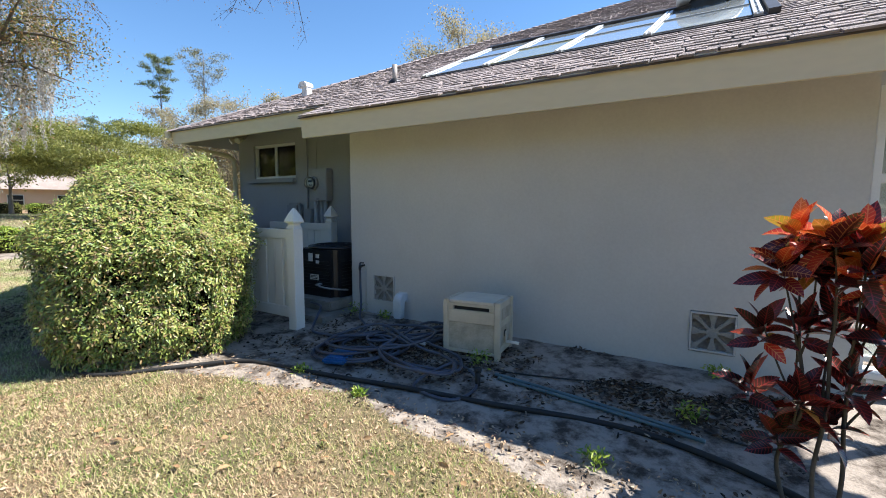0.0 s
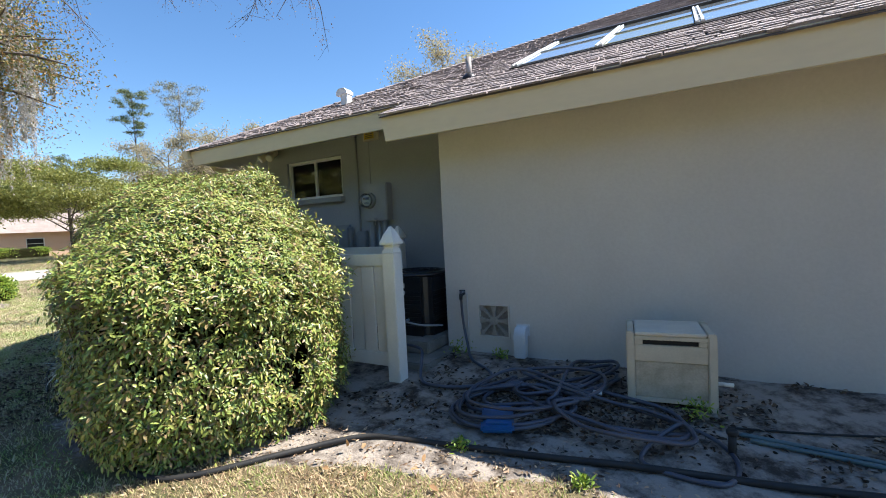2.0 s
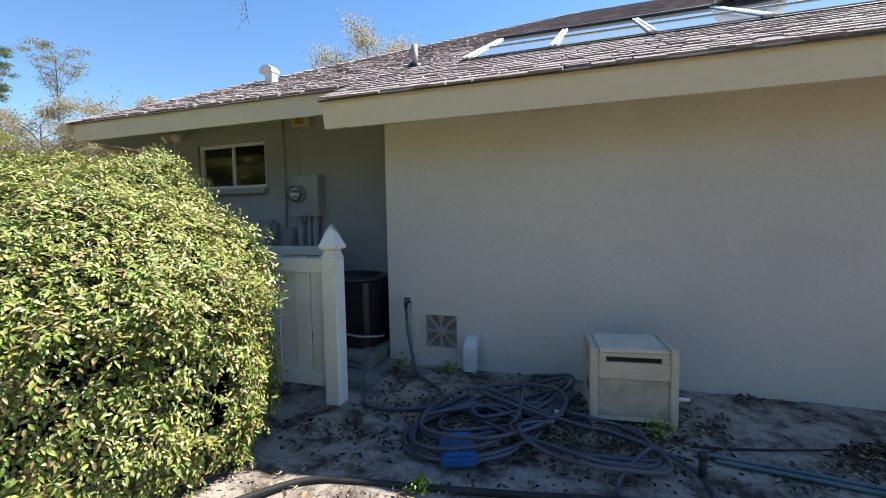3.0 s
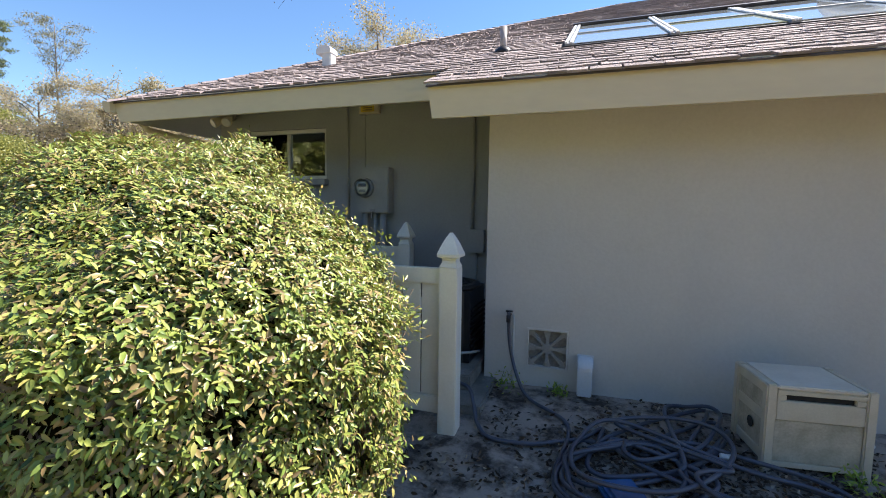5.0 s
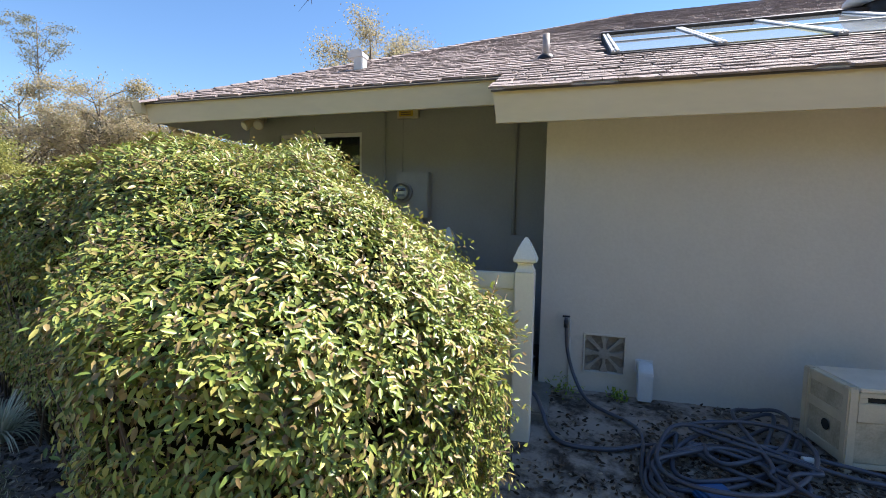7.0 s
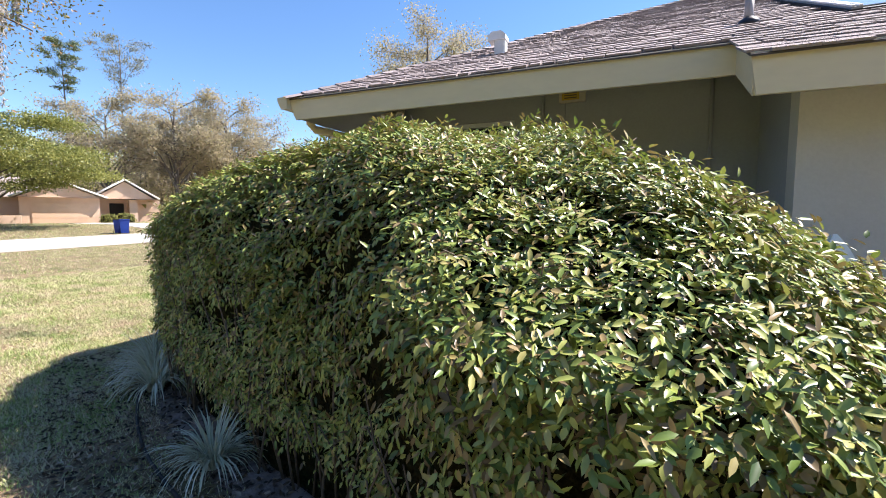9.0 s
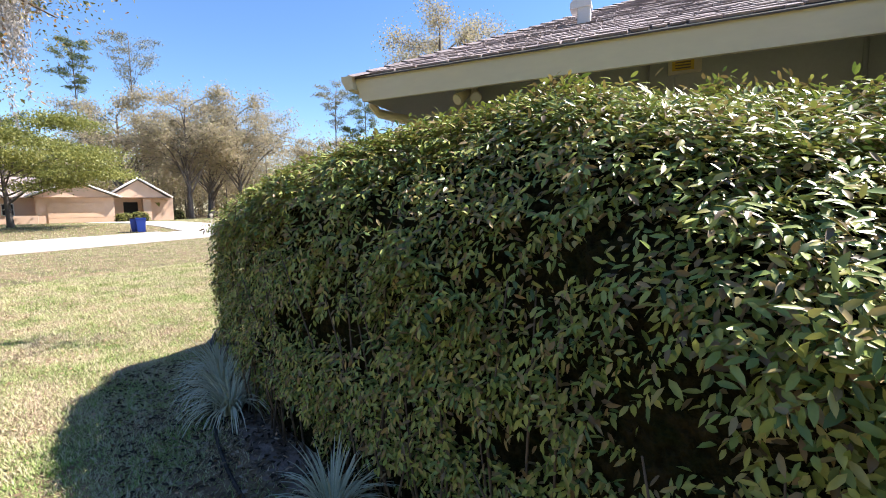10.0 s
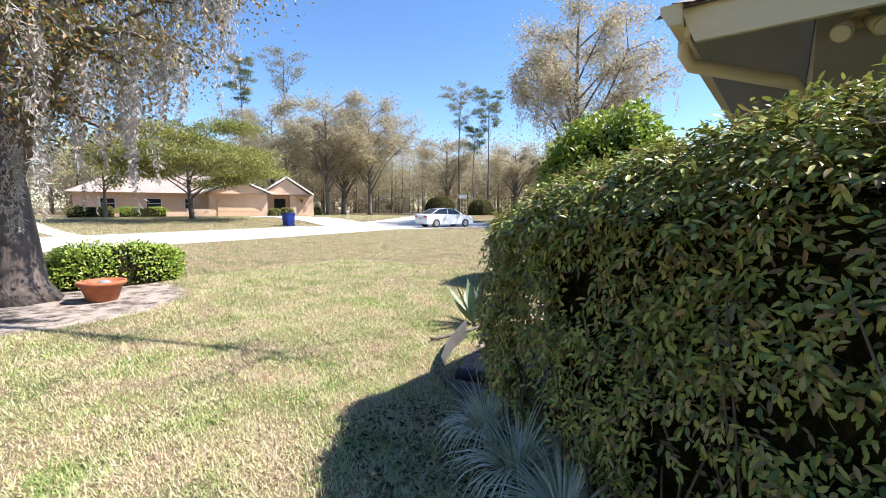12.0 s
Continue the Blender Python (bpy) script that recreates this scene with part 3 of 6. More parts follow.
def skylight():
    t = thing("skylight", 0, 0, 0, 0, "long sloping skylight of glass panes in white metal bars", "skylight")
    x0, x1, y0, y1 = SKY
    bars = [-3.37, -2.46, -1.56, -0.65, 0.26]
    part("kerb", roof_bar((x0 + x1) / 2, y0, (x0 + x1) / 2, y1, x1 - x0, -0.02, 0.022), DARK, t)
    mid = 5.86
    for i, (a, b) in enumerate(zip(bars, bars[1:])):
        for c, d in ((y0 + 0.02, mid - 0.02), (mid + 0.02, y1 - 0.03)):
            bm = roof_bar((a + b) / 2, c, (a + b) / 2, d, b - a - 0.09, 0.026, 0.032)
            part("pane", bm, SKYLIGHT_YELLOW if i == 1 and c < 5.5 else SKY_TONED_PANE, t)
        part("cross_bar", roof_bar(a + 0.048, mid, b - 0.048, mid, 0.045, 0.015, 0.045), GREY_METAL, t, "dark grey metal cross bar")
    for x in bars:
        part("bar", roof_bar(x, y0 - 0.04, x, y1 + 0.03, 0.075, 0.0, 0.038), GREY_METAL, t, "grey gasket strip")
        for s in (-0.024, 0.024):
            part("bar_cap", roof_bar(x + s, y0 - 0.04, x + s, y1 + 0.02, 0.024, 0.039, 0.052), WHITE_METAL, t)
        for k in range(5):
            p = on_roof(x, y0 + 0.1 + 0.42 * k, 0.04)
            part("screw", cyl(p, p + ROOF_N * 0.012, 0.008, seg=8), WHITE_METAL, t)
    part("head_flashing", roof_bar(x0, y1 + 0.05, x1, y1 + 0.05, 0.14, 0.0, 0.07), DARK_METAL, t, "dark metal head flashing")
    part("side_flashing", roof_bar(x1 + 0.05, y0, x1 + 0.05, y1, 0.09, 0.0, 0.06), DARK_METAL, t, "dark metal side flashing")
    part("sill_flashing", roof_bar(x0, y0 - 0.02, x1, y0 - 0.02, 0.05, 0.0, 0.02), DARK_METAL, t)


skylight()


VENT_PIPE = mat("weathered_lead_pipe", (0.30, 0.26, 0.24), (0.42, 0.38, 0.36), scale=9, rough=0.6, bump=0.1, stretch=(1, 1, 0.2))


def roof_fittings():
    p = on_roof(-0.2, 7.0, -0.06)
    t = thing("roof_ventilator", p.x, p.y, p.z, 0, "low white domed roof ventilator above the skylight", "roof vent")
    part("collar", lathe([(0.27, -0.2), (0.25, 0.12), (0.23, 0.2)], 24), DARK_METAL, t, "dark metal collar")
    part("hood", lathe([(0.34, 0.14), (0.40, 0.16), (0.39, 0.23), (0.31, 0.32), (0.16, 0.38), (0.02, 0.39)], 28), WHITE_METAL, t)
    p = on_roof(-4.045, 5.14)
    t = thing("vent_pipe", p.x, p.y, p.z, 0, "short dull metal plumbing vent pipe on the roof", "vent pipe")
    part("flashing", lathe([(0.11, -0.05), (0.08, 0.02), (0.04, 0.05)], 18), DARK_METAL, t)
    part("pipe", cyl((0, 0, -0.05), (0, 0, 0.25), 0.036, seg=18), VENT_PIPE, t)
    p = on_roof(-6.48, 5.62)
    t = thing("gooseneck_vent", p.x, p.y, p.z, 0, "small white gooseneck exhaust vent on the roof", "roof vent")
    part("duct", box(-0.055, 0.075, -0.07, 0.07, -0.06, 0.16, 0.01), WHITE_METAL, t)
    bm = extrude([(-0.13, 0.13), (-0.13, 0.19), (-0.08, 0.235), (0.03, 0.235), (0.085, 0.19), (0.085, 0.14)], -0.085, 0.085)
    part("hood", bm, WHITE_METAL, t)


roof_fittings()


# ---- gutter and downspout ----
def gutter():
    t = thing("gutter", -8.44, 4.13, 2.66, 0, "cream aluminium gutter with a downspout at its end", "gutter")
    prof = [(0.0, 0.0), (-0.075, 0.0), (-0.085, 0.04), (-0.125, 0.085), (-0.125, 0.125), (-0.118, 0.125), (-0.116, 0.09), (-0.076, 0.045), (-0.068, 0.008), (-0.008, 0.008), (-0.008, 0.125), (0.0, 0.125)]
    part("channel", extrude(prof, 0, 12.0), FASCIA, t)
    part("end_cap", extrude([(0.0, -0.003), (-0.078, -0.003), (-0.128, 0.085), (-0.128, 0.127), (0.0, 0.127)], -0.004, -0.001), FASCIA, t)
    part("downspout", tube([(-0.045, 0.42, 0.02), (-0.045, 0.42, -0.07), (-0.01, 0.48, -0.14), (0.58, 0.80, -0.29), (0.62, 0.855, -0.36), (0.62, 0.862, -0.55), (0.62, 0.862, -2.6)], 0.05, seg=4), FASCIA, t)


gutter()


# ---- small window ----
def small_window():
    x0, x1, z0, z1 = WIN
    t = thing("window_1", 0, 0, 0, 0, "small white-framed two-pane sliding window in the set-back wall", "window", kind="structure")
    fr = thing("window_frame", 0, 0, 0)
    fr.parent = t
    for c in ((x0, x1, z0, z0 + 0.045), (x0, x1, z1 - 0.045, z1), (x0, x0 + 0.045, z0 + 0.045, z1 - 0.045), (x1 - 0.045, x1, z0 + 0.045, z1 - 0.045), (-6.74, -6.70, z0 + 0.045, z1 - 0.045)):
        part("frame_bar", box(c[0], c[1], 5.085, 5.15, c[2], c[3], 0.004), WHITE_METAL, fr)
    part("window_sill", box(x0 - 0.06, x1 + 0.03, 4.965, 5.15, z0 - 0.075, z0 - 0.003, 0.006), STUCCO_BLUE, t, "painted masonry sill")
    for a, b, y in ((x0 + 0.045, -6.74, 5.125), (-6.70, x1 - 0.045, 5.11)):
        part("pane", box(a, b, y, y + 0.004, z0 + 0.045, z1 - 0.045), PANE, t)


small_window()


# ---- porch screen beside the main wall ----
def porch_screen():
    t = thing("window_2", 0, 0, 0, 0, "white aluminium framed porch window with a mid rail", "window", kind="structure")
    for c in ((0.935, 0.985, 4.10, 4.16, 0.30, 2.275), (1.845, 1.895, 4.10, 4.16, 0.30, 2.275), (0.985, 1.845, 4.10, 4.16, 1.62, 1.68), (0.985, 1.845, 4.10, 4.16, 2.22, 2.275), (0.985, 1.845, 4.10, 4.16, 0.36, 0.40)):
        part("frame_bar", box(*c, 0.004), WHITE_METAL, t)
    part("window_sill", box(0.935, 1.9, 4.05, 4.24, 0.25, 0.297, 0.006), WHITE_METAL, t)
    part("upper_pane", box(0.99, 1.84, 4.128, 4.132, 1.685, 2.215), PANE, t).visible_shadow = False
    part("lower_pane", box(0.99, 1.84, 4.128, 4.132, 0.405, 1.615), PANE, t).visible_shadow = False
    part("sill_post", box(1.0, 1.035, 4.055, 4.09, -0.05, 0.247), WHITE_METAL, t)


porch_screen()
tagged(part("wall_porch_base", box(0.93, 1.9, 4.1, 4.24, -0.2, 0.247), STUCCO), "low stucco wall under the porch window", "wall", kind="structure")
tagged(part("floor_house", box(-7.5, 1.7, 5.25, 20.5, -0.15, 0.12), CONCRETE), "concrete floor slab inside the house", "floor", kind="structure")


# ---- hedge ----
def hedge_depth(x, y):
    """Metres in from the outline; the side towards the house rises steeply."""
    P, Q = HEDGE_XY, np.roll(HEDGE_XY, -1, 0)
    best = np.full(len(x), 1e9)
    for a, b in zip(P, Q):
        d = b - a
        u = np.clip(((x - a[0]) * d[0] + (y - a[1]) * d[1]) / (d @ d), 0, 1)
        w = 6.0 if (a[1] > 2.85 and a[0] > -9.0) else 1.0
        best = np.minimum(best, w * np.hypot(x - a[0] - u * d[0], y - a[1] - u * d[1]))
    return best


def hedge_top(x):
    return np.interp(x, [-9.5, -9.3, -9.0, -8.7, -8.2, -7.7, -7.0, -6.2, -5.5, -4.0], [1.35, 1.41, 1.50, 1.57, 1.66, 1.77, 1.89, 2.01, 2.08, 1.81])


def hedge_height(x, y):
    d = hedge_depth(x, y)
    dome = smooth(-6.3, -5.2, x)
    box_end = smooth(-6.6, -8.0, x)
    qa, qb = np.clip(d / (0.6 - 0.2 * box_end), 0, 1), np.clip(d / 1.4, 0, 1)
    low = 0.5 + 0.3 * box_end
    return hedge_top(x) * ((1 - dome) * (low + (1 - low) * np.sqrt(1 - (1 - qa) ** 2)) + dome * (0.555 + 0.445 * qb ** 0.78))


def hedge_shell(n, seed, inset=0.0):
    """Random places on the clipped mound, with the way out of it."""
    g = np.random.default_rng(seed)
    P = HEDGE_XY
    Q = np.roll(P, -1, 0)
    ln = np.linalg.norm(Q - P, axis=1)
    m = int(n * 0.5)
    i = g.choice(len(P), m, p=ln / ln.sum())
    b = P[i] + (Q - P)[i] * g.random(m)[:, None]
    d = (Q - P)[i] / ln[i][:, None]
    inward = np.stack([d[:, 1], -d[:, 0]], 1)
    u = g.random(m)
    low = smooth(0.35, 0.0, u)
    dep = 0.03 + inset + 0.16 * low + 0.05 * u
    x, y = b[:, 0] + inward[:, 0] * dep, b[:, 1] + inward[:, 1] * dep
    z = u * hedge_height(x, y) * 1.02
    side = np.stack([-inward[:, 0], -inward[:, 1], 0.25 + 0 * x], 1)
    tx, ty = g.uniform(-9.6, -3.8, n * 3), g.uniform(1.1, 4.1, n * 3)
    ok = inside_hedge(tx, ty)
    tx, ty = tx[ok][:n - m], ty[ok][:n - m]
    h = hedge_height(tx, ty)
    e = 0.03
    nx, ny = -(hedge_height(tx + e, ty) - h) / e, -(hedge_height(tx, ty + e) - h) / e
    up = np.stack([np.clip(nx, -2, 2), np.clip(ny, -2, 2), np.ones(len(tx))], 1)
    up /= np.linalg.norm(up, axis=1)[:, None]
    pos = np.concatenate([np.stack([x, y, z], 1), np.stack([tx, ty, h - inset], 1)])
    out = np.concatenate([side, up])
    pos[:, 2] += ground_z(pos[:, 0], pos[:, 1])
    lump = np.array([noise.noise(Vector(p) * 2.3) + 0.8 * noise.noise(Vector(p) * 8) + 0.5 * noise.noise(Vector(p) * 15) for p in pos])
    pos += out * (np.clip(lump, -1.0, 0.5) * 0.075)[:, None]
    # thin places and hollows, most of them in the sides
    hollow = np.array([noise.noise(Vector(p) * 2.6 + Vector((7, 3, 1))) + 0.5 * noise.noise(Vector(p) * 7) + 0.4 * noise.noise(Vector(p) * 15) for p in pos])
    shade = (out[:, 2] < 0.5) & (pos[:, 0] < -5.6)
    keep = hollow + g.normal(0, 0.12, len(pos)) > np.where(shade, -0.15, np.where(out[:, 2] < 0.5, -0.42, -0.75))
    # gaps between the shoots on the sunny side
    gap = np.array([noise.noise(Vector(p) * 10 + Vector((2, 9, 4))) + 0.6 * noise.noise(Vector(p) * 21) for p in pos])
    keep &= shade | (gap > -0.2)
    keep &= ~((pos[:, 1] > 3.75) & (out[:, 2] < 0.5))  # the side against the house stays bare
    return pos[keep], out[keep]


def sprays(name, pos, out, length, width, material, parent, seed, per=6):
    """Short leafy shoots: leaves in two rows along each, blades turned up to the light."""
    g = np.random.default_rng(seed)
    n = len(pos)
    steep = np.clip(1 - out[:, 2:3], 0, 1)
    d = np.cross(out, g.normal(0, 1, (n, 3)))
    d /= np.linalg.norm(d, axis=1)[:, None] + 1e-9
    d = d * 0.75 + out * g.uniform(0.1, 0.55, (n, 1)) - np.array((0, 0, 1.0)) * steep * g.uniform(0.1, 0.9, (n, 1))
    d /= np.linalg.norm(d, axis=1)[:, None] + 1e-9
    up = out * 0.8 + np.array((0.16, 0.12, 0.5)) + g.normal(0, 0.22, (n, 3))
    side = np.cross(d, up)
    side /= np.linalg.norm(side, axis=1)[:, None] + 1e-9
    reach = g.uniform(0.05, 0.13, (n, 1))
    base = pos - out * g.uniform(0.0, 0.10, (n, 1))
    p, q, w = [], [], []
    for k in range(per):
        sg = 1 if k % 2 else -1
        last = k == per - 1
        p.append(base + d * reach * (k / (per - 1)))
        lay = d * (1.0 if last else 0.55) + side * sg * (0.0 if last else 0.85) + g.normal(0, 0.22, (n, 3)) - np.array((0, 0, 1.0)) * steep * 0.45
        q.append(lay)
        w.append(up + g.normal(0, 0.3, (n, 3)))
    p, q, w = (np.concatenate(c) for c in (p, q, w))
    q /= np.linalg.norm(q, axis=1)[:, None] + 1e-9
    s = np.cross(q, w)
    s /= np.linalg.norm(s, axis=1)[:, None] + 1e-9
    u = np.cross(s, q)
    m = len(p)
    ln, wd = (length * g.uniform(0.6, 1.25, m))[:, None], (width * g.uniform(0.7, 1.2, m))[:, None]
    curl = g.uniform(-0.02, 0.22, m)[:, None] * ln
    lift = u * wd * 0.16
    v = np.stack([p, p + q * ln * 0.28 + s * wd * 0.44 + lift, p + q * ln * 0.66 + s * wd * 0.40 + lift - u * curl * 0.4, p + q * ln - u * curl,
                  p + q * ln * 0.66 - s * wd * 0.40 + lift - u * curl * 0.4, p + q * ln * 0.28 - s * wd * 0.44 + lift, p + q * ln * 0.3, p + q * ln * 0.66 - u * curl * 0.4], 1).reshape(-1, 3)
    k = 8 * np.arange(m)[:, None]
    f = np.concatenate([k + c for c in ((0, 6, 1), (0, 5, 6), (1, 6, 7), (1, 7, 2), (6, 5, 4), (6, 4, 7), (2, 7, 3), (7, 4, 3))], 0)
    ob = tri_mesh(name, v, f, material)
    ob.parent = parent
    return ob


def build_hedge():
    t = thing("hedge", -6.6, 2.75, 0, 0, "large clipped mounded hedge of glossy green and yellowish leaves", "hedge")
    inv = np.array((-6.6, 2.75, 0.0))
    pos, out = hedge_shell(38000, 11)
    sprays("leaf_shell", pos - inv, out, 0.042, 0.0165, HEDGE_LEAF, t, 5)["kind"] = "stuff"
    pos, out = hedge_shell(5000, 12, inset=0.13)
    sprays("inner_leaves", pos - inv, out, 0.05, 0.02, HEDGE_LEAF, t, 6)["kind"] = "stuff"
    # near-black filler body: the deep shade between leaves put into its colour
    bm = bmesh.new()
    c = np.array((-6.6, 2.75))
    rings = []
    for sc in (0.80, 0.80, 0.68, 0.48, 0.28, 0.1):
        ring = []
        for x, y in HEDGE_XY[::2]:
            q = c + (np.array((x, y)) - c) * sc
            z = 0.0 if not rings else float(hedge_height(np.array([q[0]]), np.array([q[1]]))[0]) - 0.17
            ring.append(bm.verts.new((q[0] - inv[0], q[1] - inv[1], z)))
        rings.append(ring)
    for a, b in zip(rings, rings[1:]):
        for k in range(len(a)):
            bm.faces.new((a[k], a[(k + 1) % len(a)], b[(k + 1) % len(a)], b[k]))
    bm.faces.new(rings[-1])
    part("shade_core", bm, SHADE_CORE, t)
    g = random.Random(3)
    bm = bmesh.new()
    for k in range(150):
        i = g.randrange(len(HEDGE))
        b = HEDGE_XY[i]
        p = c + (b - c) * g.uniform(0.8, 0.92)
        q = c + (b - c) * g.uniform(0.88, 0.95)
        z1 = g.uniform(0.5, 1.3)
        tube([(p[0] - inv[0], p[1] - inv[1], 0.02), ((p[0] + q[0]) / 2 - inv[0] + g.uniform(-.1, .1), (p[1] + q[1]) / 2 - inv[1], z1 * 0.5), (q[0] - inv[0] + g.uniform(-.15, .15), q[1] - inv[1], z1)], [0.008, 0.006, 0.003], seg=5, bm=bm)
    # fine twigs that break the leaf surface
    tw, to = hedge_shell(420, 19, inset=0.01)
    for q, o in zip(tw - inv, to):
        d = Vector((g.gauss(0, 0.6), g.gauss(0, 0.6), g.gauss(0.3, 0.6))) + Vector(o) * 0.25
        d = d.normalized() * g.uniform(0.07, 0.18)
        a = Vector(q) - d * 0.6
        tube([a, a + d * 0.5 + Vector((g.uniform(-.01, .01), g.uniform(-.01, .01), 0.008)), a + d], [0.0028, 0.0022, 0.0014], seg=4, bm=bm, ends=False)
    part("stem_tangle", bm, TWIG, t)["kind"] = "stuff"
    me = leaf_blade(0.054, 0.018, HEDGE_LEAF_P, 0.15, 4)
    pos, out = hedge_shell(9000, 15, inset=0.03)
    near = [k for k in range(len(pos)) if -5.3 < pos[k, 0] < -4.0 and pos[k, 1] < 2.1 and pos[k, 2] > 0.5][:280]
    for k in near:
        ob = new("leaf", me)
        ob.parent = t
        d = Vector((g.gauss(0, 0.5), g.gauss(0, 0.5), g.gauss(-0.3, 0.5))) + Vector(out[k]) * 0.4
        ob.matrix_local = Matrix.Translation(Vector(pos[k] - inv)) @ d.to_track_quat("X", "Z").to_matrix().to_4x4()
    return t


# almost black, so gaps in the foliage read as deep shade
SHADE_CORE = mat("foliage_shade_core", (0.016, 0.02, 0.008), (0.035, 0.03, 0.016), scale=14, rough=1.0, bump=1.0, bscale=30, grain=0.5, bdist=0.1, spec=0.0)
hedge = build_hedge()


# ---- fence ----
def fence_post(x, y, z):
    t = thing("fence_post", x, y, z, 0, "white vinyl fence post with a pointed gothic cap", "fence post", "fence posts")
    part("shaft", box(-0.064, 0.064, -0.064, 0.064, -0.05, 1.16, 0.006), WHITE_VINYL, t)
    cap = bmesh.new()
    prof = [(0.064, 1.163), (0.052, 1.185), (0.046, 1.205), (0.05, 1.222), (0.075, 1.232), (0.076, 1.25), (0.066, 1.275), (0.05, 1.315), (0.03, 1.355), (0.008, 1.392)]
    rings = [[cap.verts.new((r * a, r * b, h)) for a, b in ((-1, -1), (1, -1), (1, 1), (-1, 1))] for r, h in prof]
    for p, q in zip(rings, rings[1:]):
        for k in range(4):
            cap.faces.new((p[k], p[(k + 1) % 4], q[(k + 1) % 4], q[k]))
    cap.faces.new(rings[-1])
    cap.faces.new(rings[0][::-1])
    part("cap", cap, WHITE_VINYL, t)
    return t


def fence_panel(x0, x1, y, z, top):
    t = thing("vinyl_fence", x1, y, z, 0, "white vinyl tongue-and-groove fence panel between rails", "fence", "fence panels")
    w = x0 - x1
    part("top_rail", box(w, 0, -0.025, 0.025, top - 0.11, top, 0.006), WHITE_VINYL, t)
    part("bottom_rail", box(w, 0, -0.025, 0.025, 0.14, 0.26, 0.006), WHITE_VINYL, t)
    n = max(1, round(-w / 0.15))
    for k in range(n):
        a = w + (-w) * k / n
        part("board", box(a + 0.004, a - w / n - 0.004, -0.012 + 0.008 * (k % 2), 0.008 + 0.008 * (k % 2), 0.262, top - 0.112, 0.004), WHITE_VINYL, t)


fence_post(-3.99, 3.23, 0.03)
fence_post(-4.95, 4.70, 0.05)
fence_panel(-6.1, -4.055, 3.23, 0.02, 1.16)
fence_panel(-6.4, -5.02, 4.70, 0.02, 1.16)


# ---- condenser on its slabs ----
SLAB = mat("stained_concrete", (0.25, 0.235, 0.21), (0.16, 0.15, 0.13), scale=5, rough=0.95, bump=0.5, bscale=80, grain=0.2)


def condenser():
    tagged(part("lower_slab", box(-4.95, -3.82, 3.45, 4.9, -0.1, 0.13, 0.012), SLAB), "low weathered concrete step under the condenser", "slab")
    tagged(part("upper_slab", box(-4.83, -3.97, 3.72, 4.8, 0.133, 0.255, 0.012), SLAB), "concrete equipment pad", "slab")
    t = thing("condenser", -4.40, 4.25, 0.258, 0, "black air-conditioning condenser unit standing on a concrete pad", "air conditioner")
    bm = box(-0.35, 0.35, -0.35, 0.35, 0.0, 0.62, 0.0)
    bmesh.ops.bevel(bm, geom=[e for e in bm.edges if abs((e.verts[0].co - e.verts[1].co).z) > 0.3], offset=0.09, segments=3, affect="EDGES")
    part("casing", bm, BLACK_PAINT, t)
    for k in range(9):
        z = 0.09 + 0.045 * k
        part("louver", box(-0.25, 0.25, -0.365, -0.352, z, z + 0.02), BLACK_PAINT, t)
        part("louver", box(0.352, 0.365, -0.25, 0.25, z, z + 0.02), BLACK_PAINT, t)
    part("top_rim", lathe([(0.36, 0.622), (0.37, 0.635), (0.36, 0.655), (0.30, 0.66), (0.29, 0.63)], 28), BLACK_PAINT, t)
    for r in (0.08, 0.15, 0.22, 0.28):
        part("guard_ring", tube([(r * math.cos(a), r * math.sin(a), 0.665) for a in [k * math.pi / 12 for k in range(25)]], 0.004, 5, ends=False), DARK_METAL, t)
    for c, lab in (((-0.12, -0.045, -0.378, -0.368, 0.46, 0.57), "white rating label"), ((0.02, 0.075, -0.378, -0.368, 0.51, 0.56), "small white label"), ((0.02, 0.075, -0.378, -0.368, 0.44, 0.48), "small white label"), ((-0.09, 0.06, -0.378, -0.368, 0.22, 0.29), "white maker's label")):
        part("label_plate", box(*c), WHITE_VINYL, t, lab)
    for k in range(3):
        part("print_bar", box(-0.08, 0.05, -0.3805, -0.3785, 0.235 + 0.018 * k, 0.243 + 0.018 * k), DARK, t)
    part("service_valve", cyl((0.1, -0.36, 0.17), (0.1, -0.45, 0.17), 0.016, seg=10), GREY_METAL, t)
    part("refrigerant_line", tube(spline([(0.1, -0.43, 0.17), (0.2, -0.46, 0.16), (0.33, -0.42, 0.14), (0.42, -0.2, 0.1)], 5), 0.011, 7), GREY_METAL, t, "pale copper line sleeve")


condenser()


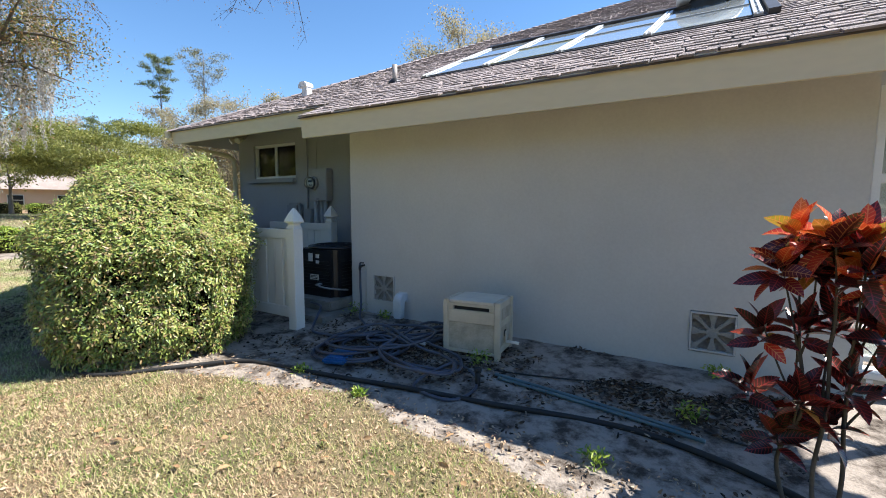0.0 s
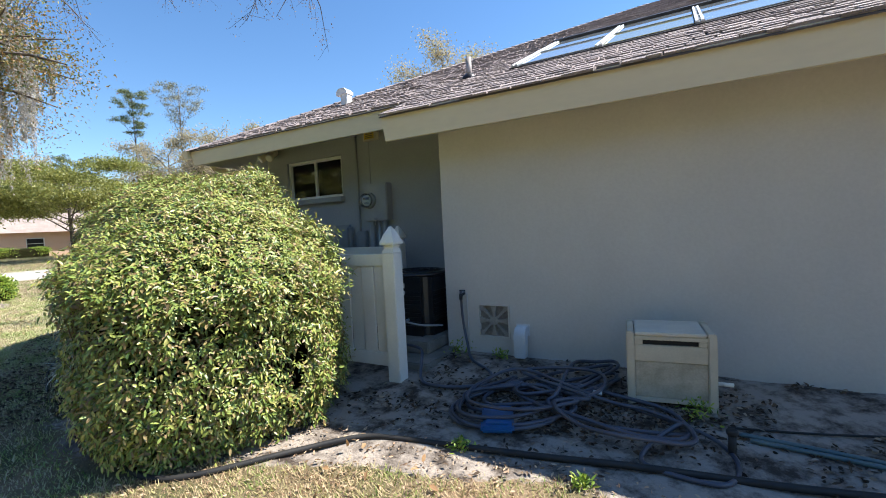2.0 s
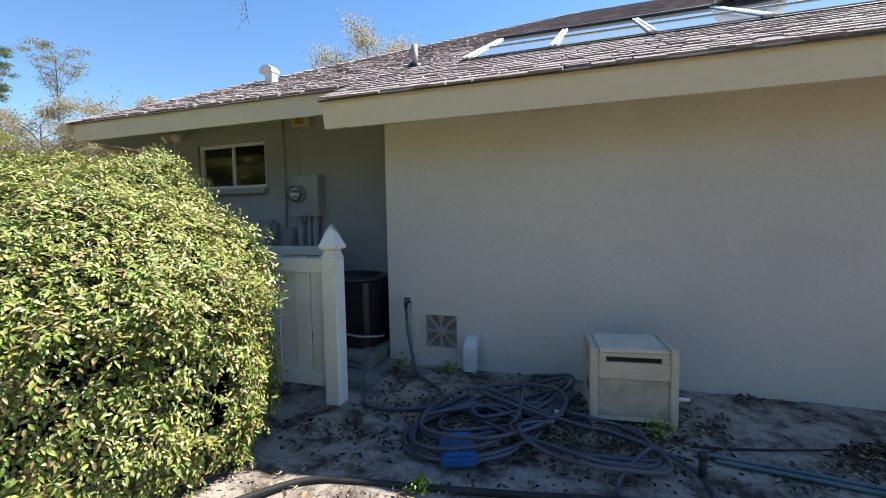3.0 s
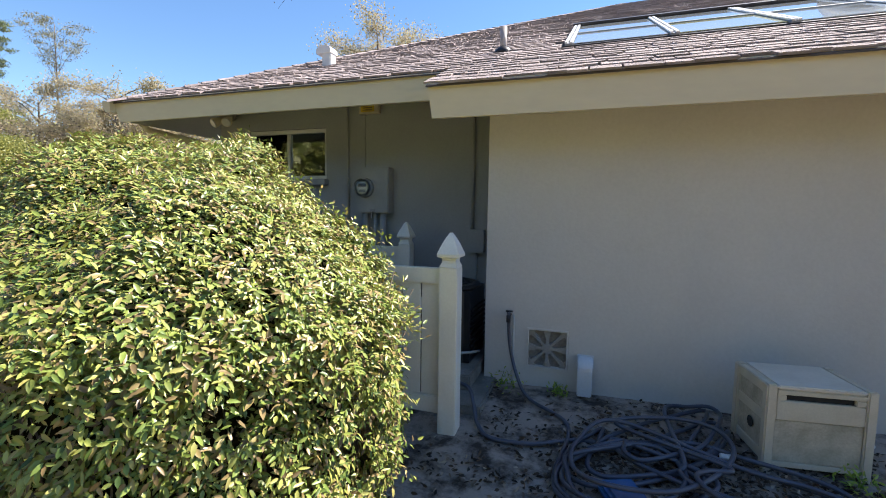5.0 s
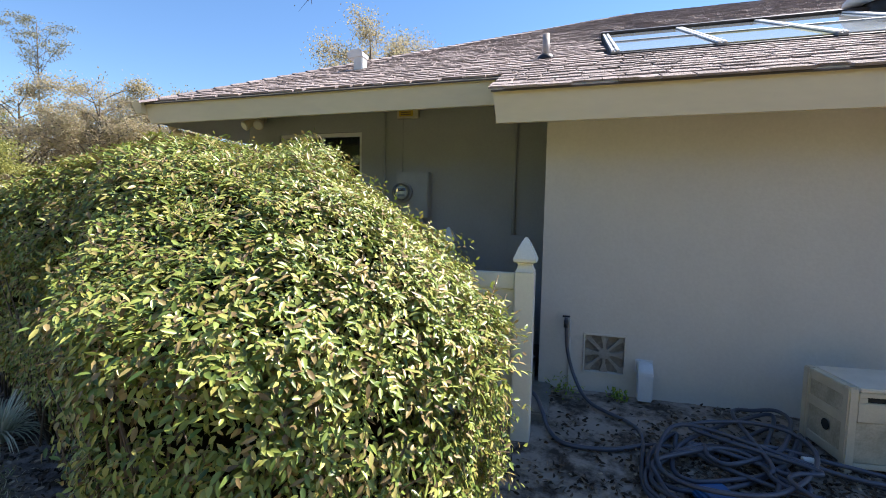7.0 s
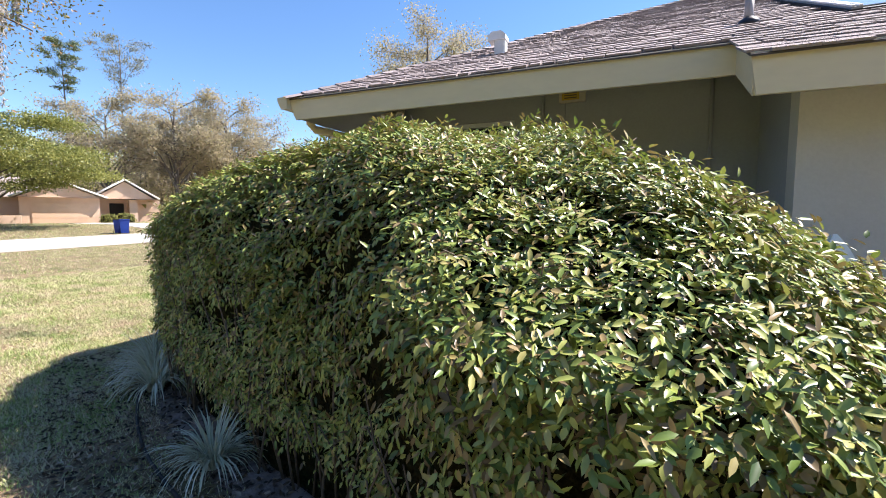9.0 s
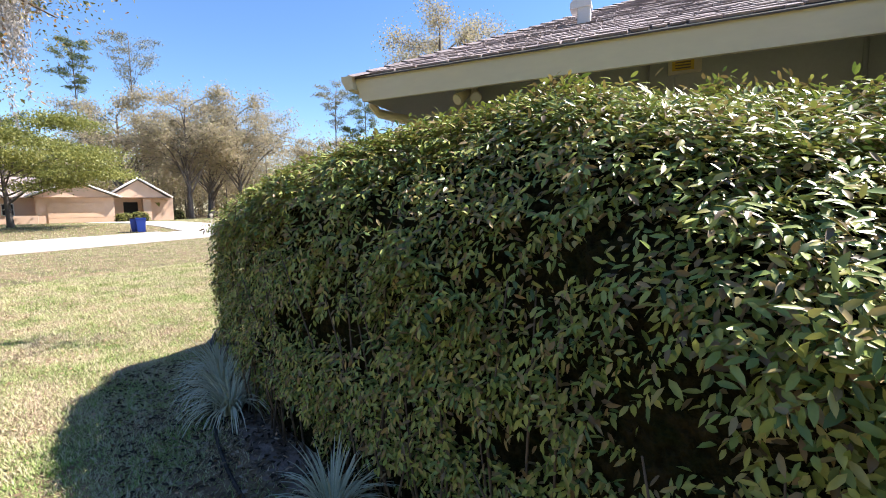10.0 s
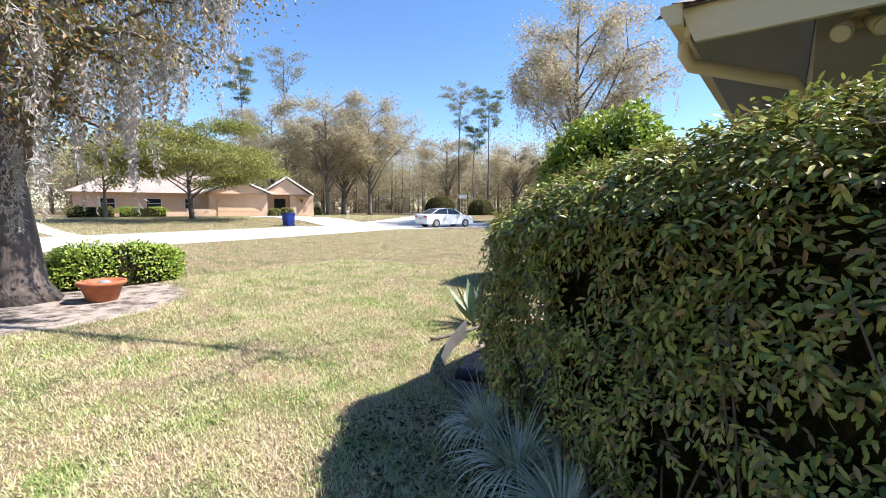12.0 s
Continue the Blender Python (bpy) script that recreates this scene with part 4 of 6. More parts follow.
# ---- fittings on the set-back wall ----
def wall_fittings():
    t = thing("electric_meter", -5.46, 5.05, 1.53, 0, "grey electric meter cabinet with a round glass meter", "electric meter")
    part("cabinet", box(-0.20, 0.20, -0.13, -0.002, 0, 0.515, 0.008), METER_GREY, t)
    part("cabinet_lid", box(-0.192, 0.192, -0.139, -0.1305, 0.01, 0.50, 0.004), METER_GREY, t)
    part("lid_latch", box(-0.03, 0.03, -0.15, -0.1395, 0.012, 0.045, 0.003), GREY_METAL, t)
    part("seal_wire", cyl((-0.01, -0.145, -0.06), (-0.01, -0.145, 0.02), 0.004, seg=6), WHITE_METAL, t)
    dial = part("meter_socket", cyl((-0.09, -0.135, 0.285), (-0.09, -0.19, 0.285), 0.112, 0.108, 28), METER_GREY, t)
    part("meter_glass", lathe([(0.096, 0), (0.096, 0.055), (0.078, 0.085), (0.02, 0.094)], 24), METER_GLASS, dial, "clear domed meter glass").matrix_local = pose(-0.09, -0.19, 0.285, 90, 0, 0)
    part("meter_face", cyl((-0.09, -0.191, 0.285), (-0.09, -0.21, 0.285), 0.078, seg=20), WHITE_VINYL, dial, "pale meter face")
    part("register", box(-0.14, -0.04, -0.2135, -0.2105, 0.295, 0.33), DARK, dial)
    part("nameplate", box(-0.13, -0.05, -0.2135, -0.2105, 0.235, 0.262), GREY_METAL, dial)
    for x, r in ((-0.13, 0.034), (0.10, 0.038), (0.0, 0.02)):
        part("conduit", cyl((x, -0.065, -1.55), (x, -0.065, 0.0), r, seg=14), METER_GREY, t)
        part("strap", cyl((x, -0.065, -0.42), (x, -0.065, -0.39), r + 0.004, seg=14), GREY_METAL, t)
    t = thing("conduit_run", -5.84, 5.04, 1.1, 0, "thin painted conduit down to a small junction box", "conduit")
    part("conduit", cyl((0, -0.012, 0.3), (0, -0.012, 1.82), 0.014, seg=10), STUCCO_BLUE, t)
    part("junction_box", box(-0.01, 0.14, -0.085, -0.002, 0.0, 0.30, 0.008), GREY_METAL, t)
    t = thing("wire", -5.62, 5.046, 2.06, 0, "thin cable clipped to the wall above the meter", "cable")
    part("cable", cyl((0, -0.004, 0), (0, -0.004, 0.62), 0.004, seg=6), STUCCO_BLUE, t)
    t = thing("irrigation_controller", -6.12, 5.05, 1.14, 0, "rounded grey plastic controller box on the wall", "control box")
    part("housing", box(-0.16, 0.16, -0.13, -0.002, 0, 0.36, 0.04), GREY_METAL, t)
    t = thing("disconnect_box", -4.255, 5.05, 1.12, 0, "grey disconnect box with conduit rising to the eave", "junction box")
    part("housing", box(-0.085, 0.085, -0.09, -0.002, 0, 0.25, 0.006), STUCCO_BLUE, t)
    part("conduit", cyl((-0.06, -0.022, 0.25), (-0.06, -0.022, 1.80), 0.018, seg=10), STUCCO_BLUE, t)
    part("whip", tube(spline([(0.0, -0.05, 0), (0.0, -0.06, -0.25), (-0.03, -0.2, -0.5), (-0.08, -0.42, -0.62)], 6), 0.013, 7), GREY_METAL, t)
    t = thing("warning_sign", -5.55, 5.05, 2.66, 0, "yellow warning sign on a beige box under the eave", "sign")
    part("backing", box(-0.13, 0.13, -0.055, -0.002, 0, 0.125, 0.006), BEIGE_PLASTIC, t)
    part("plate", box(-0.10, 0.07, -0.06, -0.056, 0.02, 0.115), YELLOW, t)
    for k in range(3):
        part("print_bar", box(-0.075, 0.045, -0.0625, -0.0605, 0.035 + 0.024 * k, 0.045 + 0.024 * k), BARK, t)
    t = thing("flood_light", -7.53, 5.04, 2.74, 0, "cream twin flood light under the eave", "lamp")
    part("base", cyl((0, -0.002, 0), (0, -0.05, 0), 0.055, seg=18), FASCIA, t)
    for s in (-1, 1):
        arm = part("lamp_head", cyl((s * 0.03, -0.05, -0.01), (s * 0.10, -0.22, -0.12), 0.028, 0.062, 18), FASCIA, t)
        part("lens", cyl((s * 0.1005, -0.2215, -0.1205), (s * 0.104, -0.23, -0.126), 0.055, 0.05, 16), WHITE_VINYL, arm)


METER_GREY = mat("meter_cabinet_paint", (0.36, 0.375, 0.38), (0.31, 0.325, 0.33), rough=0.5, bump=0.04, grain=0.06)
METER_GLASS = glass_mat("meter_glass", through_share=0.9)
wall_fittings()


# ---- foundation vents ----
def foundation_vent(x0, x1, z0, z1):
    cx, cz, w = (x0 + x1) / 2, (z0 + z1) / 2, (x1 - x0) / 2 - 0.002
    t = thing("foundation_vent", cx, 4.08, cz, 0, "square masonry foundation vent with a starburst grille", "vent", "foundation vents")
    part("backing", box(-w, w, 0.035, 0.075, -w, w), VENT_BACK, t)
    for a in ((-w, w, w - 0.014, w), (-w, w, -w, -w + 0.014), (-w, -w + 0.014, -w + 0.014, w - 0.014), (w - 0.014, w, -w + 0.014, w - 0.014)):
        part("rim", box(a[0], a[1], -0.012, 0.058, a[2], a[3], 0.002), STUCCO, t)
    for k in range(8):
        ang = k * math.pi / 4
        ext = (w - 0.016) if k % 2 == 0 else (w - 0.016) * 1.32
        c, s = math.cos(ang), math.sin(ang)
        ww = 0.022 if k % 2 == 0 else 0.018
        pts = [(0.02, -0.01), (ext * 0.55, -ww * 0.6), (ext, -ww * 1.5), (ext, ww * 1.5), (ext * 0.55, ww * 0.6), (0.02, 0.01)]
        lim = w - 0.016
        part("rib", extrude([(max(-lim, min(lim, c * p - s * q)), max(-lim, min(lim, s * p + c * q))) for p, q in pts], 0.006, 0.058), VENT_BLOCK, t)
    part("hub", cyl((0, 0.003, 0), (0, 0.058, 0), 0.045, seg=16), VENT_BLOCK, t)
    lim = w - 0.016
    for sx in (-1, 1):
        for sz in (-1, 1):
            part("corner_web", extrude([(sx * lim, sz * lim), (sx * lim * 0.62, sz * lim), (sx * lim, sz * lim * 0.62)], 0.007, 0.058), VENT_BLOCK, t)


# mid-dark tone of the solid plate behind the grille openings
VENT_BACK = mat("vent_backing", (0.24, 0.23, 0.21), (0.17, 0.16, 0.15), scale=30, rough=0.9)
for c in VENTS:
    foundation_vent(*c)


def pipe_elbow():
    t = thing("drain_elbow", -3.10, 4.078, 0.36, 0, "white plastic drain elbow turning down from the wall", "drain pipe")
    # a flat-sided bend: an arc of channel section, then a short drop
    outer = [(0.0, 0.05)] + [(0.045 + 0.085 * math.sin(radians(q)), -0.035 + 0.085 * math.cos(radians(q))) for q in range(0, 91, 15)] + [(0.13, -0.24)]
    inner = [(0.05, -0.24)] + [(0.045 + 0.012 * math.sin(radians(q)), -0.045 + 0.012 * math.cos(radians(q))) for q in range(90, -1, -30)] + [(0.0, -0.035)]
    bm = extrude(outer + inner, -0.056, 0.056)
    bmesh.ops.bevel(bm, geom=[e for e in bm.edges if abs(e.verts[0].co.y - e.verts[1].co.y) < 0.01], offset=0.008, segments=2, affect="EDGES")
    part("bend", bm, PVC, t).matrix_local = pose(0, 0, 0, 0, 0, -90)
    part("flange", box(-0.066, 0.066, -0.012, -0.002, -0.05, 0.062, 0.003), PVC, t)


pipe_elbow()


def hose_tap():
    t = thing("hose_tap", -3.72, 4.078, 0.70, 0, "outdoor tap on a white riser pipe", "tap")
    part("riser", cyl((0.035, -0.010, -0.66), (0.035, -0.010, 0.0), 0.007, seg=10), STUCCO, t)
    part("body", cyl((0.0, 0.0, 0.0), (0.0, -0.075, -0.005), 0.014, seg=12), DARK_METAL, t)
    part("spout", cyl((0.0, -0.06, 0.0), (0.0, -0.085, -0.045), 0.015, seg=12), DARK_METAL, t)
    part("handle", cyl((-0.03, -0.045, 0.035), (0.03, -0.045, 0.035), 0.008, seg=8), DARK_METAL, t)


hose_tap()


# ---- hose reel box ----
def reel_box():
    t = thing("hose_reel_box", -1.815, 3.405, 0.078, 7, "weathered beige plastic hose reel box with a lid and crank", "hose reel")
    w, d, h = 0.252, 0.42, 0.485
    for sx in (-1, 1):
        for y in (0.025, d - 0.025):
            part("corner_post", box(sx * w - 0.027, sx * w + 0.027, y - 0.027, y + 0.027, -0.06, h + 0.025, 0.008), BEIGE_PLASTIC, t)
        x = sx * (w - 0.002)
        side = part("side_panel", box(x - 0.01, x + 0.01, 0.053, d - 0.053, 0.04, h - 0.01, 0.003), BEIGE_DIRTY, t)
        for z in (0.06, 0.30, 0.47):
            part("side_rail", box(x - 0.018, x + 0.018, 0.053, d - 0.053, z - 0.03, z + 0.03, 0.004), BEIGE_PLASTIC, side)
        part("top_rail", box(x - 0.022, x + 0.022, 0.053, d - 0.053, h - 0.008, h + 0.02, 0.005), BEIGE_PLASTIC, t)
        # near-black disc on the panel in place of a shaded hole
        part("hub_hole_dark", cyl((x + sx * 0.019, d * 0.45, 0.2), (x + sx * 0.021, d * 0.45, 0.2), 0.035, seg=18), DARK, side)
    part("front_panel", box(-w + 0.028, w - 0.028, 0.012, 0.03, 0.05, 0.30, 0.003), BEIGE_DIRTY, t)
    part("front_upper_panel", box(-w + 0.028, w - 0.028, 0.004, 0.03, 0.303, 0.418, 0.004), BEIGE_PLASTIC, t)
    # near-black strip, the slot's shade as a solid piece
    part("slot_shadow", box(-w + 0.08, w - 0.08, 0.02, 0.03, 0.42, 0.452), DARK, t)
    for sx in (-1, 1):
        a, b = sorted((sx * (w - 0.028), sx * (w - 0.079)))
        part("slot_end", box(a, b, 0.005, 0.03, 0.419, 0.453, 0.004), BEIGE_PLASTIC, t)
    part("front_lip", box(-w + 0.028, w - 0.028, 0.002, 0.03, 0.454, 0.482, 0.004), BEIGE_PLASTIC, t)
    part("base_rail", box(-w + 0.028, w - 0.028, 0.006, 0.03, 0.015, 0.047, 0.004), BEIGE_PLASTIC, t)
    part("back_panel", box(-w + 0.028, w - 0.028, d - 0.03, d - 0.012, 0.03, 0.48, 0.003), BEIGE_DIRTY, t)
    part("lid", box(-w + 0.03, w - 0.03, 0.0, d, 0.484, 0.508, 0.007), LID_PLASTIC, t, "paler plastic lid")
    crank = part("crank", box(w + 0.02, w + 0.035, d * 0.45 - 0.02, d * 0.45 + 0.02, 0.10, 0.22, 0.005), BEIGE_PLASTIC, t)
    part("crank_grip", cyl((w + 0.035, d * 0.45, 0.12), (w + 0.15, d * 0.45, 0.115), 0.014, seg=12), WHITE_VINYL, crank)


# a paler beige than the rest of the box
LID_PLASTIC = mat("pale_lid", (0.68, 0.63, 0.53), (0.60, 0.55, 0.46), scale=5, rough=0.55, bump=0.05, grain=0.04)
reel_box()


# ---- hoses and pipes on the ground ----
def on_ground(pts, lift):
    return [(p[0], p[1], float(ground_z(p[0], p[1])) + lift + (p[2] if len(p) > 2 else 0)) for p in pts]


def hose_coil():
    g = random.Random(21)
    t = thing("garden_hose", -2.5, 3.3, 0.05, 0, "long slate-blue garden hose lying in tangled loops on sand", "garden hose")
    pts = [(-3.72, 4.0, 0.62), (-3.70, 3.98, 0.35), (-3.62, 3.9, 0.12), (-3.5, 3.75, 0.02), (-3.2, 3.5, 0.0)]
    run = [(p[0], p[1], float(ground_z(p[0], p[1])) + p[2] + 0.014) for p in pts]
    # turns of the coil: centre, radii, turn of the oval, start and sweep in degrees
    turns = [(-2.85, 3.05, 0.46, 0.30, 35, 150, 330), (-2.72, 3.35, 0.62, 0.26, 40, 100, 300), (-2.86, 2.98, 0.40, 0.30, 30, 60, 350), (-2.62, 3.40, 0.58, 0.22, 45, 20, 340), (-2.80, 3.02, 0.43, 0.27, 28, 10, 360),
             (-2.30, 3.15, 0.62, 0.22, -12, 170, 340), (-2.86, 3.0, 0.36, 0.25, 35, 120, 380), (-2.55, 3.5, 0.46, 0.18, 50, 140, 320), (-2.15, 3.0, 0.46, 0.17, -10, 150, 350), (-2.70, 3.2, 0.55, 0.32, 38, 90, 400), (-2.1, 2.92, 0.42, 0.20, -15, 130, 300)]
    for k, (cx, cy, rx, ry, tilt, start, sweep) in enumerate(turns):
        ca, sa = math.cos(radians(tilt)), math.sin(radians(tilt))
        for i in range(10):
            a = radians(start + sweep * i / 10)
            p, q = rx * math.cos(a) * g.uniform(0.94, 1.06), ry * math.sin(a) * g.uniform(0.94, 1.06)
            x, y = cx + p * ca - q * sa, cy + p * sa + q * ca
            run.append((x, y, float(ground_z(x, y)) + 0.018 + 0.010 * k + g.uniform(0, 0.025)))
    run += [(x, y, float(ground_z(x, y)) + 0.018) for x, y in ((-1.95, 2.70), (-1.62, 2.60), (-1.50, 2.70), (-1.49, 2.90), (-1.60, 3.08), (-1.85, 3.22), (-2.2, 3.34))]
    part("hose", tube(spline(run, 7), 0.0138, 8), HOSE, t).matrix_local = Matrix.Translation((2.5, -3.3, -0.05))
    part("coupling", cyl((-1.22, 0.70, 0.66), (-1.22, 0.695, 0.60), 0.018, seg=12), DARK_METAL, t, "dull metal hose coupling")
    part("end_coupling", cyl((0.18, 0.02, 0.085), (0.24, 0.02, 0.085), 0.017, seg=12), WHITE_METAL, t, "pale metal hose coupling")
    t = thing("short_hose", -3.6, 3.3, 0.03, 0, "slate hose running from the coil towards the condenser", "garden hose")
    run = on_ground([(-2.7, 3.3), (-3.1, 3.35), (-3.4, 3.22), (-3.68, 3.2), (-3.8, 3.3, 0.02), (-3.86, 3.42, 0.09), (-3.95, 3.55, 0.15), (-4.2, 3.62, 0.15)], 0.016)
    part("hose", tube(spline(run, 8), 0.0155, 8), HOSE, t).matrix_local = Matrix.Translation((3.6, -3.3, -0.03))


hose_coil()


def ground_pipes():
    t = thing("poly_pipe", -1.5, 2.6, 0.02, 0, "black polythene pipe snaking along the sand edge", "pipe")
    run = on_ground([(-5.0, 1.45), (-4.55, 1.36), (-4.25, 1.48), (-3.9, 1.95), (-3.63, 2.27), (-3.35, 2.36), (-2.9, 2.44), (-2.4, 2.53), (-1.98, 2.62), (-1.3, 2.72), (-0.7, 2.83), (-0.3, 2.86), (0.1, 2.78), (0.45, 2.62), (0.9, 2.3)], 0.016)
    part("pipe", tube(spline(run, 7), 0.02, 9), BLACK_POLY, t).matrix_local = Matrix.Translation((1.5, -2.6, -0.02))
    for k, (a, b) in enumerate((((-1.45, 3.17), (-0.02, 2.99)), ((-1.40, 3.12), (0.06, 2.93)))):
        t = thing("teal_pipe", a[0], a[1], 0, 0, "loose length of teal plastic pipe on the sand", "pipe", "teal pipes")
        mid = [(a[0] + (b[0] - a[0]) * f, a[1] + (b[1] - a[1]) * f + 0.015 * math.sin(3 * f)) for f in (0, 0.33, 0.66, 1)]
        part("pipe", tube(spline(on_ground(mid, 0.02), 6), 0.0135, 10), TEAL_PVC, t).matrix_local = Matrix.Translation((-a[0], -a[1], 0))
    t = thing("drip_line", -0.8, 3.35, 0, 0, "thin black drip line looping over bare sand", "pipe")
    run = on_ground([(-1.5, 3.25), (-1.1, 3.32), (-0.5, 3.45), (0.1, 3.42), (0.42, 3.3), (0.48, 3.12), (0.3, 3.02), (0.05, 3.08)], 0.008)
    part("tube", tube(spline(run, 8), 0.007, 6), BLACK_POLY, t).matrix_local = Matrix.Translation((0.8, -3.35, 0))
    t = thing("sprinkler_riser", -1.5, 2.95, 0.03, 0, "black pop-up sprinkler riser standing in the sand", "sprinkler")
    part("body", cyl((0, 0, -0.05), (0, 0, 0.11), 0.021, seg=14), BLACK_POLY, t)
    part("cap", lathe([(0.026, 0.11), (0.03, 0.118), (0.03, 0.135), (0.022, 0.142)], 14), BLACK_POLY, t)
    t = thing("blue_tray", -2.86, 2.80, 0.035, 22, "blue plastic tray half covered by hose loops", "tray")
    bm = box(-0.11, 0.11, -0.18, 0.18, 0.0, 0.045, 0.015)
    part("tray", bm, BLUE_PLASTIC, t)
    part("rib", box(-0.075, 0.075, -0.14, 0.14, 0.046, 0.056, 0.004), BLUE_PLASTIC, t)
    t = thing("white_tile", 0.42, 2.42, 0.0, 25, "white flat plastic scrap lying on the sand", "scrap")
    part("plate", box(-0.1, 0.1, -0.07, 0.07, 0.01, 0.022, 0.004), WHITE_VINYL, t)


ground_pipes()


# ---- croton ----
STEM_BARK = mat("croton_stem", (0.10, 0.085, 0.065), (0.05, 0.042, 0.033), rough=0.85, bump=0.3)


def croton_leaf_mat(name="croton_leaf", cols=((0, (0.05, 0.01, 0.012)), (0.28, (0.26, 0.014, 0.018)), (0.55, (0.52, 0.035, 0.02)), (0.8, (0.62, 0.10, 0.02)), (1.0, (0.36, 0.30, 0.035))), vein_colour=(0.72, 0.30, 0.10)):
    m = mat(name, (0.22, 0.02, 0.015), (0.05, 0.012, 0.012), scale=5, rough=0.3, bump=0.1, translucent=0.18, piece=0.35)
    n, l = m.node_tree.nodes, m.node_tree.links
    hsv = next(k for k in n if k.type == "HUE_SAT")
    info = n.new("ShaderNodeObjectInfo")
    ramp = n.new("ShaderNodeValToRGB")
    e = ramp.color_ramp.elements
    e.new(0.3), e.new(0.55), e.new(0.8)
    for k, (p, c) in enumerate(cols):
        e[k].position, e[k].color = p, (*c, 1)
    l.new(info.outputs["Random"], ramp.inputs[0])
    # paler midrib and slanting side veins
    tc = n.new("ShaderNodeTexCoord")
    xyz = n.new("ShaderNodeSeparateXYZ")
    l.new(tc.outputs["Object"], xyz.inputs[0])

    def calc(op, a, b=0.0):
        k = n.new("ShaderNodeMath")
        k.operation = op
        for i, v in enumerate((a, b)):
            if isinstance(v, float):
                k.inputs[i].default_value = v
            else:
                l.new(v, k.inputs[i])
        return k.outputs[0]

    off = calc("ABSOLUTE", xyz.outputs["Y"])
    vein = calc("SINE", calc("MULTIPLY", calc("SUBTRACT", xyz.outputs["X"], calc("MULTIPLY", off, 0.9)), 330.0))
    share = calc("MULTIPLY", calc("MAXIMUM", calc("GREATER_THAN", vein, 0.86), calc("LESS_THAN", off, 0.0022)), 0.75)
    mx = n.new("ShaderNodeMix")
    mx.data_type = "RGBA"
    mx.inputs[7].default_value = (*vein_colour, 1)
    l.new(share, mx.inputs[0])
    l.new(ramp.outputs[0], mx.inputs[6])
    l.new(mx.outputs[2], hsv.inputs["Color"])
    return m


def croton():
    g = random.Random(5)
    bx, by = 0.47, 2.55
    t = thing("croton_shrub", bx, by, 0.0, 0, "croton shrub with leathery red, orange and dark leaves, darkened low down for shade", "shrub")
    m = croton_leaf_mat()
    meshes = [leaf_blade(0.15, 0.075, m, 0.25), leaf_blade(0.125, 0.068, m, 0.45), leaf_blade(0.165, 0.078, m, 0.4)]
    # darker leaf copy with the shade of the lower shrub in its colours
    md = croton_leaf_mat("croton_leaf_shaded", ((0, (0.012, 0.008, 0.008)), (0.35, (0.03, 0.009, 0.01)), (0.6, (0.08, 0.011, 0.013)), (0.85, (0.05, 0.036, 0.012)), (1.0, (0.18, 0.04, 0.018))), (0.42, 0.045, 0.04))
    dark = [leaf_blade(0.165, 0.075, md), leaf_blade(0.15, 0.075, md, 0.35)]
    # heads of leaves: place, share of bright (sunlit-toned) leaves, number of leaves
    heads = ((-0.08, 0.02, 1.27, 0.95, 13), (0.02, -0.05, 1.25, 0.95, 14), (0.12, 0.03, 1.24, 0.9, 14), (-0.01, 0.05, 1.13, 0.6, 14), (-0.13, -0.02, 1.12, 0.65, 12), (0.11, -0.06, 1.12, 0.6, 14), (0.2, 0.02, 1.06, 0.55, 13), (0.05, 0.1, 1.2, 0.8, 12), (0.24, 0.06, 1.2, 0.8, 12),
             (-0.17, 0.0, 0.82, 0.3, 9), (-0.05, 0.03, 0.84, 0.25, 9), (0.07, 0.08, 0.87, 0.4, 9), (0.2, 0.0, 0.88, 0.3, 10),
             (-0.2, 0.02, 0.54, 0.2, 8), (-0.04, -0.04, 0.54, 0.05, 9), (0.1, 0.03, 0.62, 0.1, 9), (-0.1, 0.0, 0.34, 0.05, 8), (0.06, 0.04, 0.42, 0.05, 7), (0.26, 0.05, 0.66, 0.15, 8))
    trunks = ((-0.06, 0.02), (0.04, -0.03), (0.13, 0.03))
    for bx0, by0 in trunks:
        part("stem", tube(spline([(bx0, by0, -0.03), (bx0 * 1.3 - 0.03, by0, 0.22), (bx0 * 0.8 + 0.02, by0 * 0.6, 0.5), (bx0 * 1.1, by0, 0.84)], 6), [0.011 - 0.0002 * k for k in range(24)][:len(spline([(bx0, by0, -0.03), (bx0 * 1.3 - 0.03, by0, 0.22), (bx0 * 0.8 + 0.02, by0 * 0.6, 0.5), (bx0 * 1.1, by0, 0.84)], 6))], 8), STEM_BARK, t)
    for x, y, z, bright, n in heads:
        # heads below z 1 get mostly the shade-coloured leaves
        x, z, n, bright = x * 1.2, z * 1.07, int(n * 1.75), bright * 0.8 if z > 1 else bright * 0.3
        bx0, by0 = min(trunks, key=lambda q: abs(q[0] - x))
        z0 = min(0.78, z * 0.6)
        pts = spline([(bx0 * 0.95, by0 * 0.8, z0), (bx0 * 0.6 + x * 0.4 + g.uniform(-.02, .02), (by0 + y) / 2, z0 + (z - z0) * 0.35), (x, y, z)], 5)
        part("stem", tube(pts, [0.0065 - 0.003 * k / len(pts) for k in range(len(pts))], 6), STEM_BARK, t)
        for k in range(n):
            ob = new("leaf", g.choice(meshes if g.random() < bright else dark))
            ob.parent = t
            a = k * 2.4 + g.uniform(-0.3, 0.3)
            up = 80 - 105 * k / n + g.uniform(-28, 28)
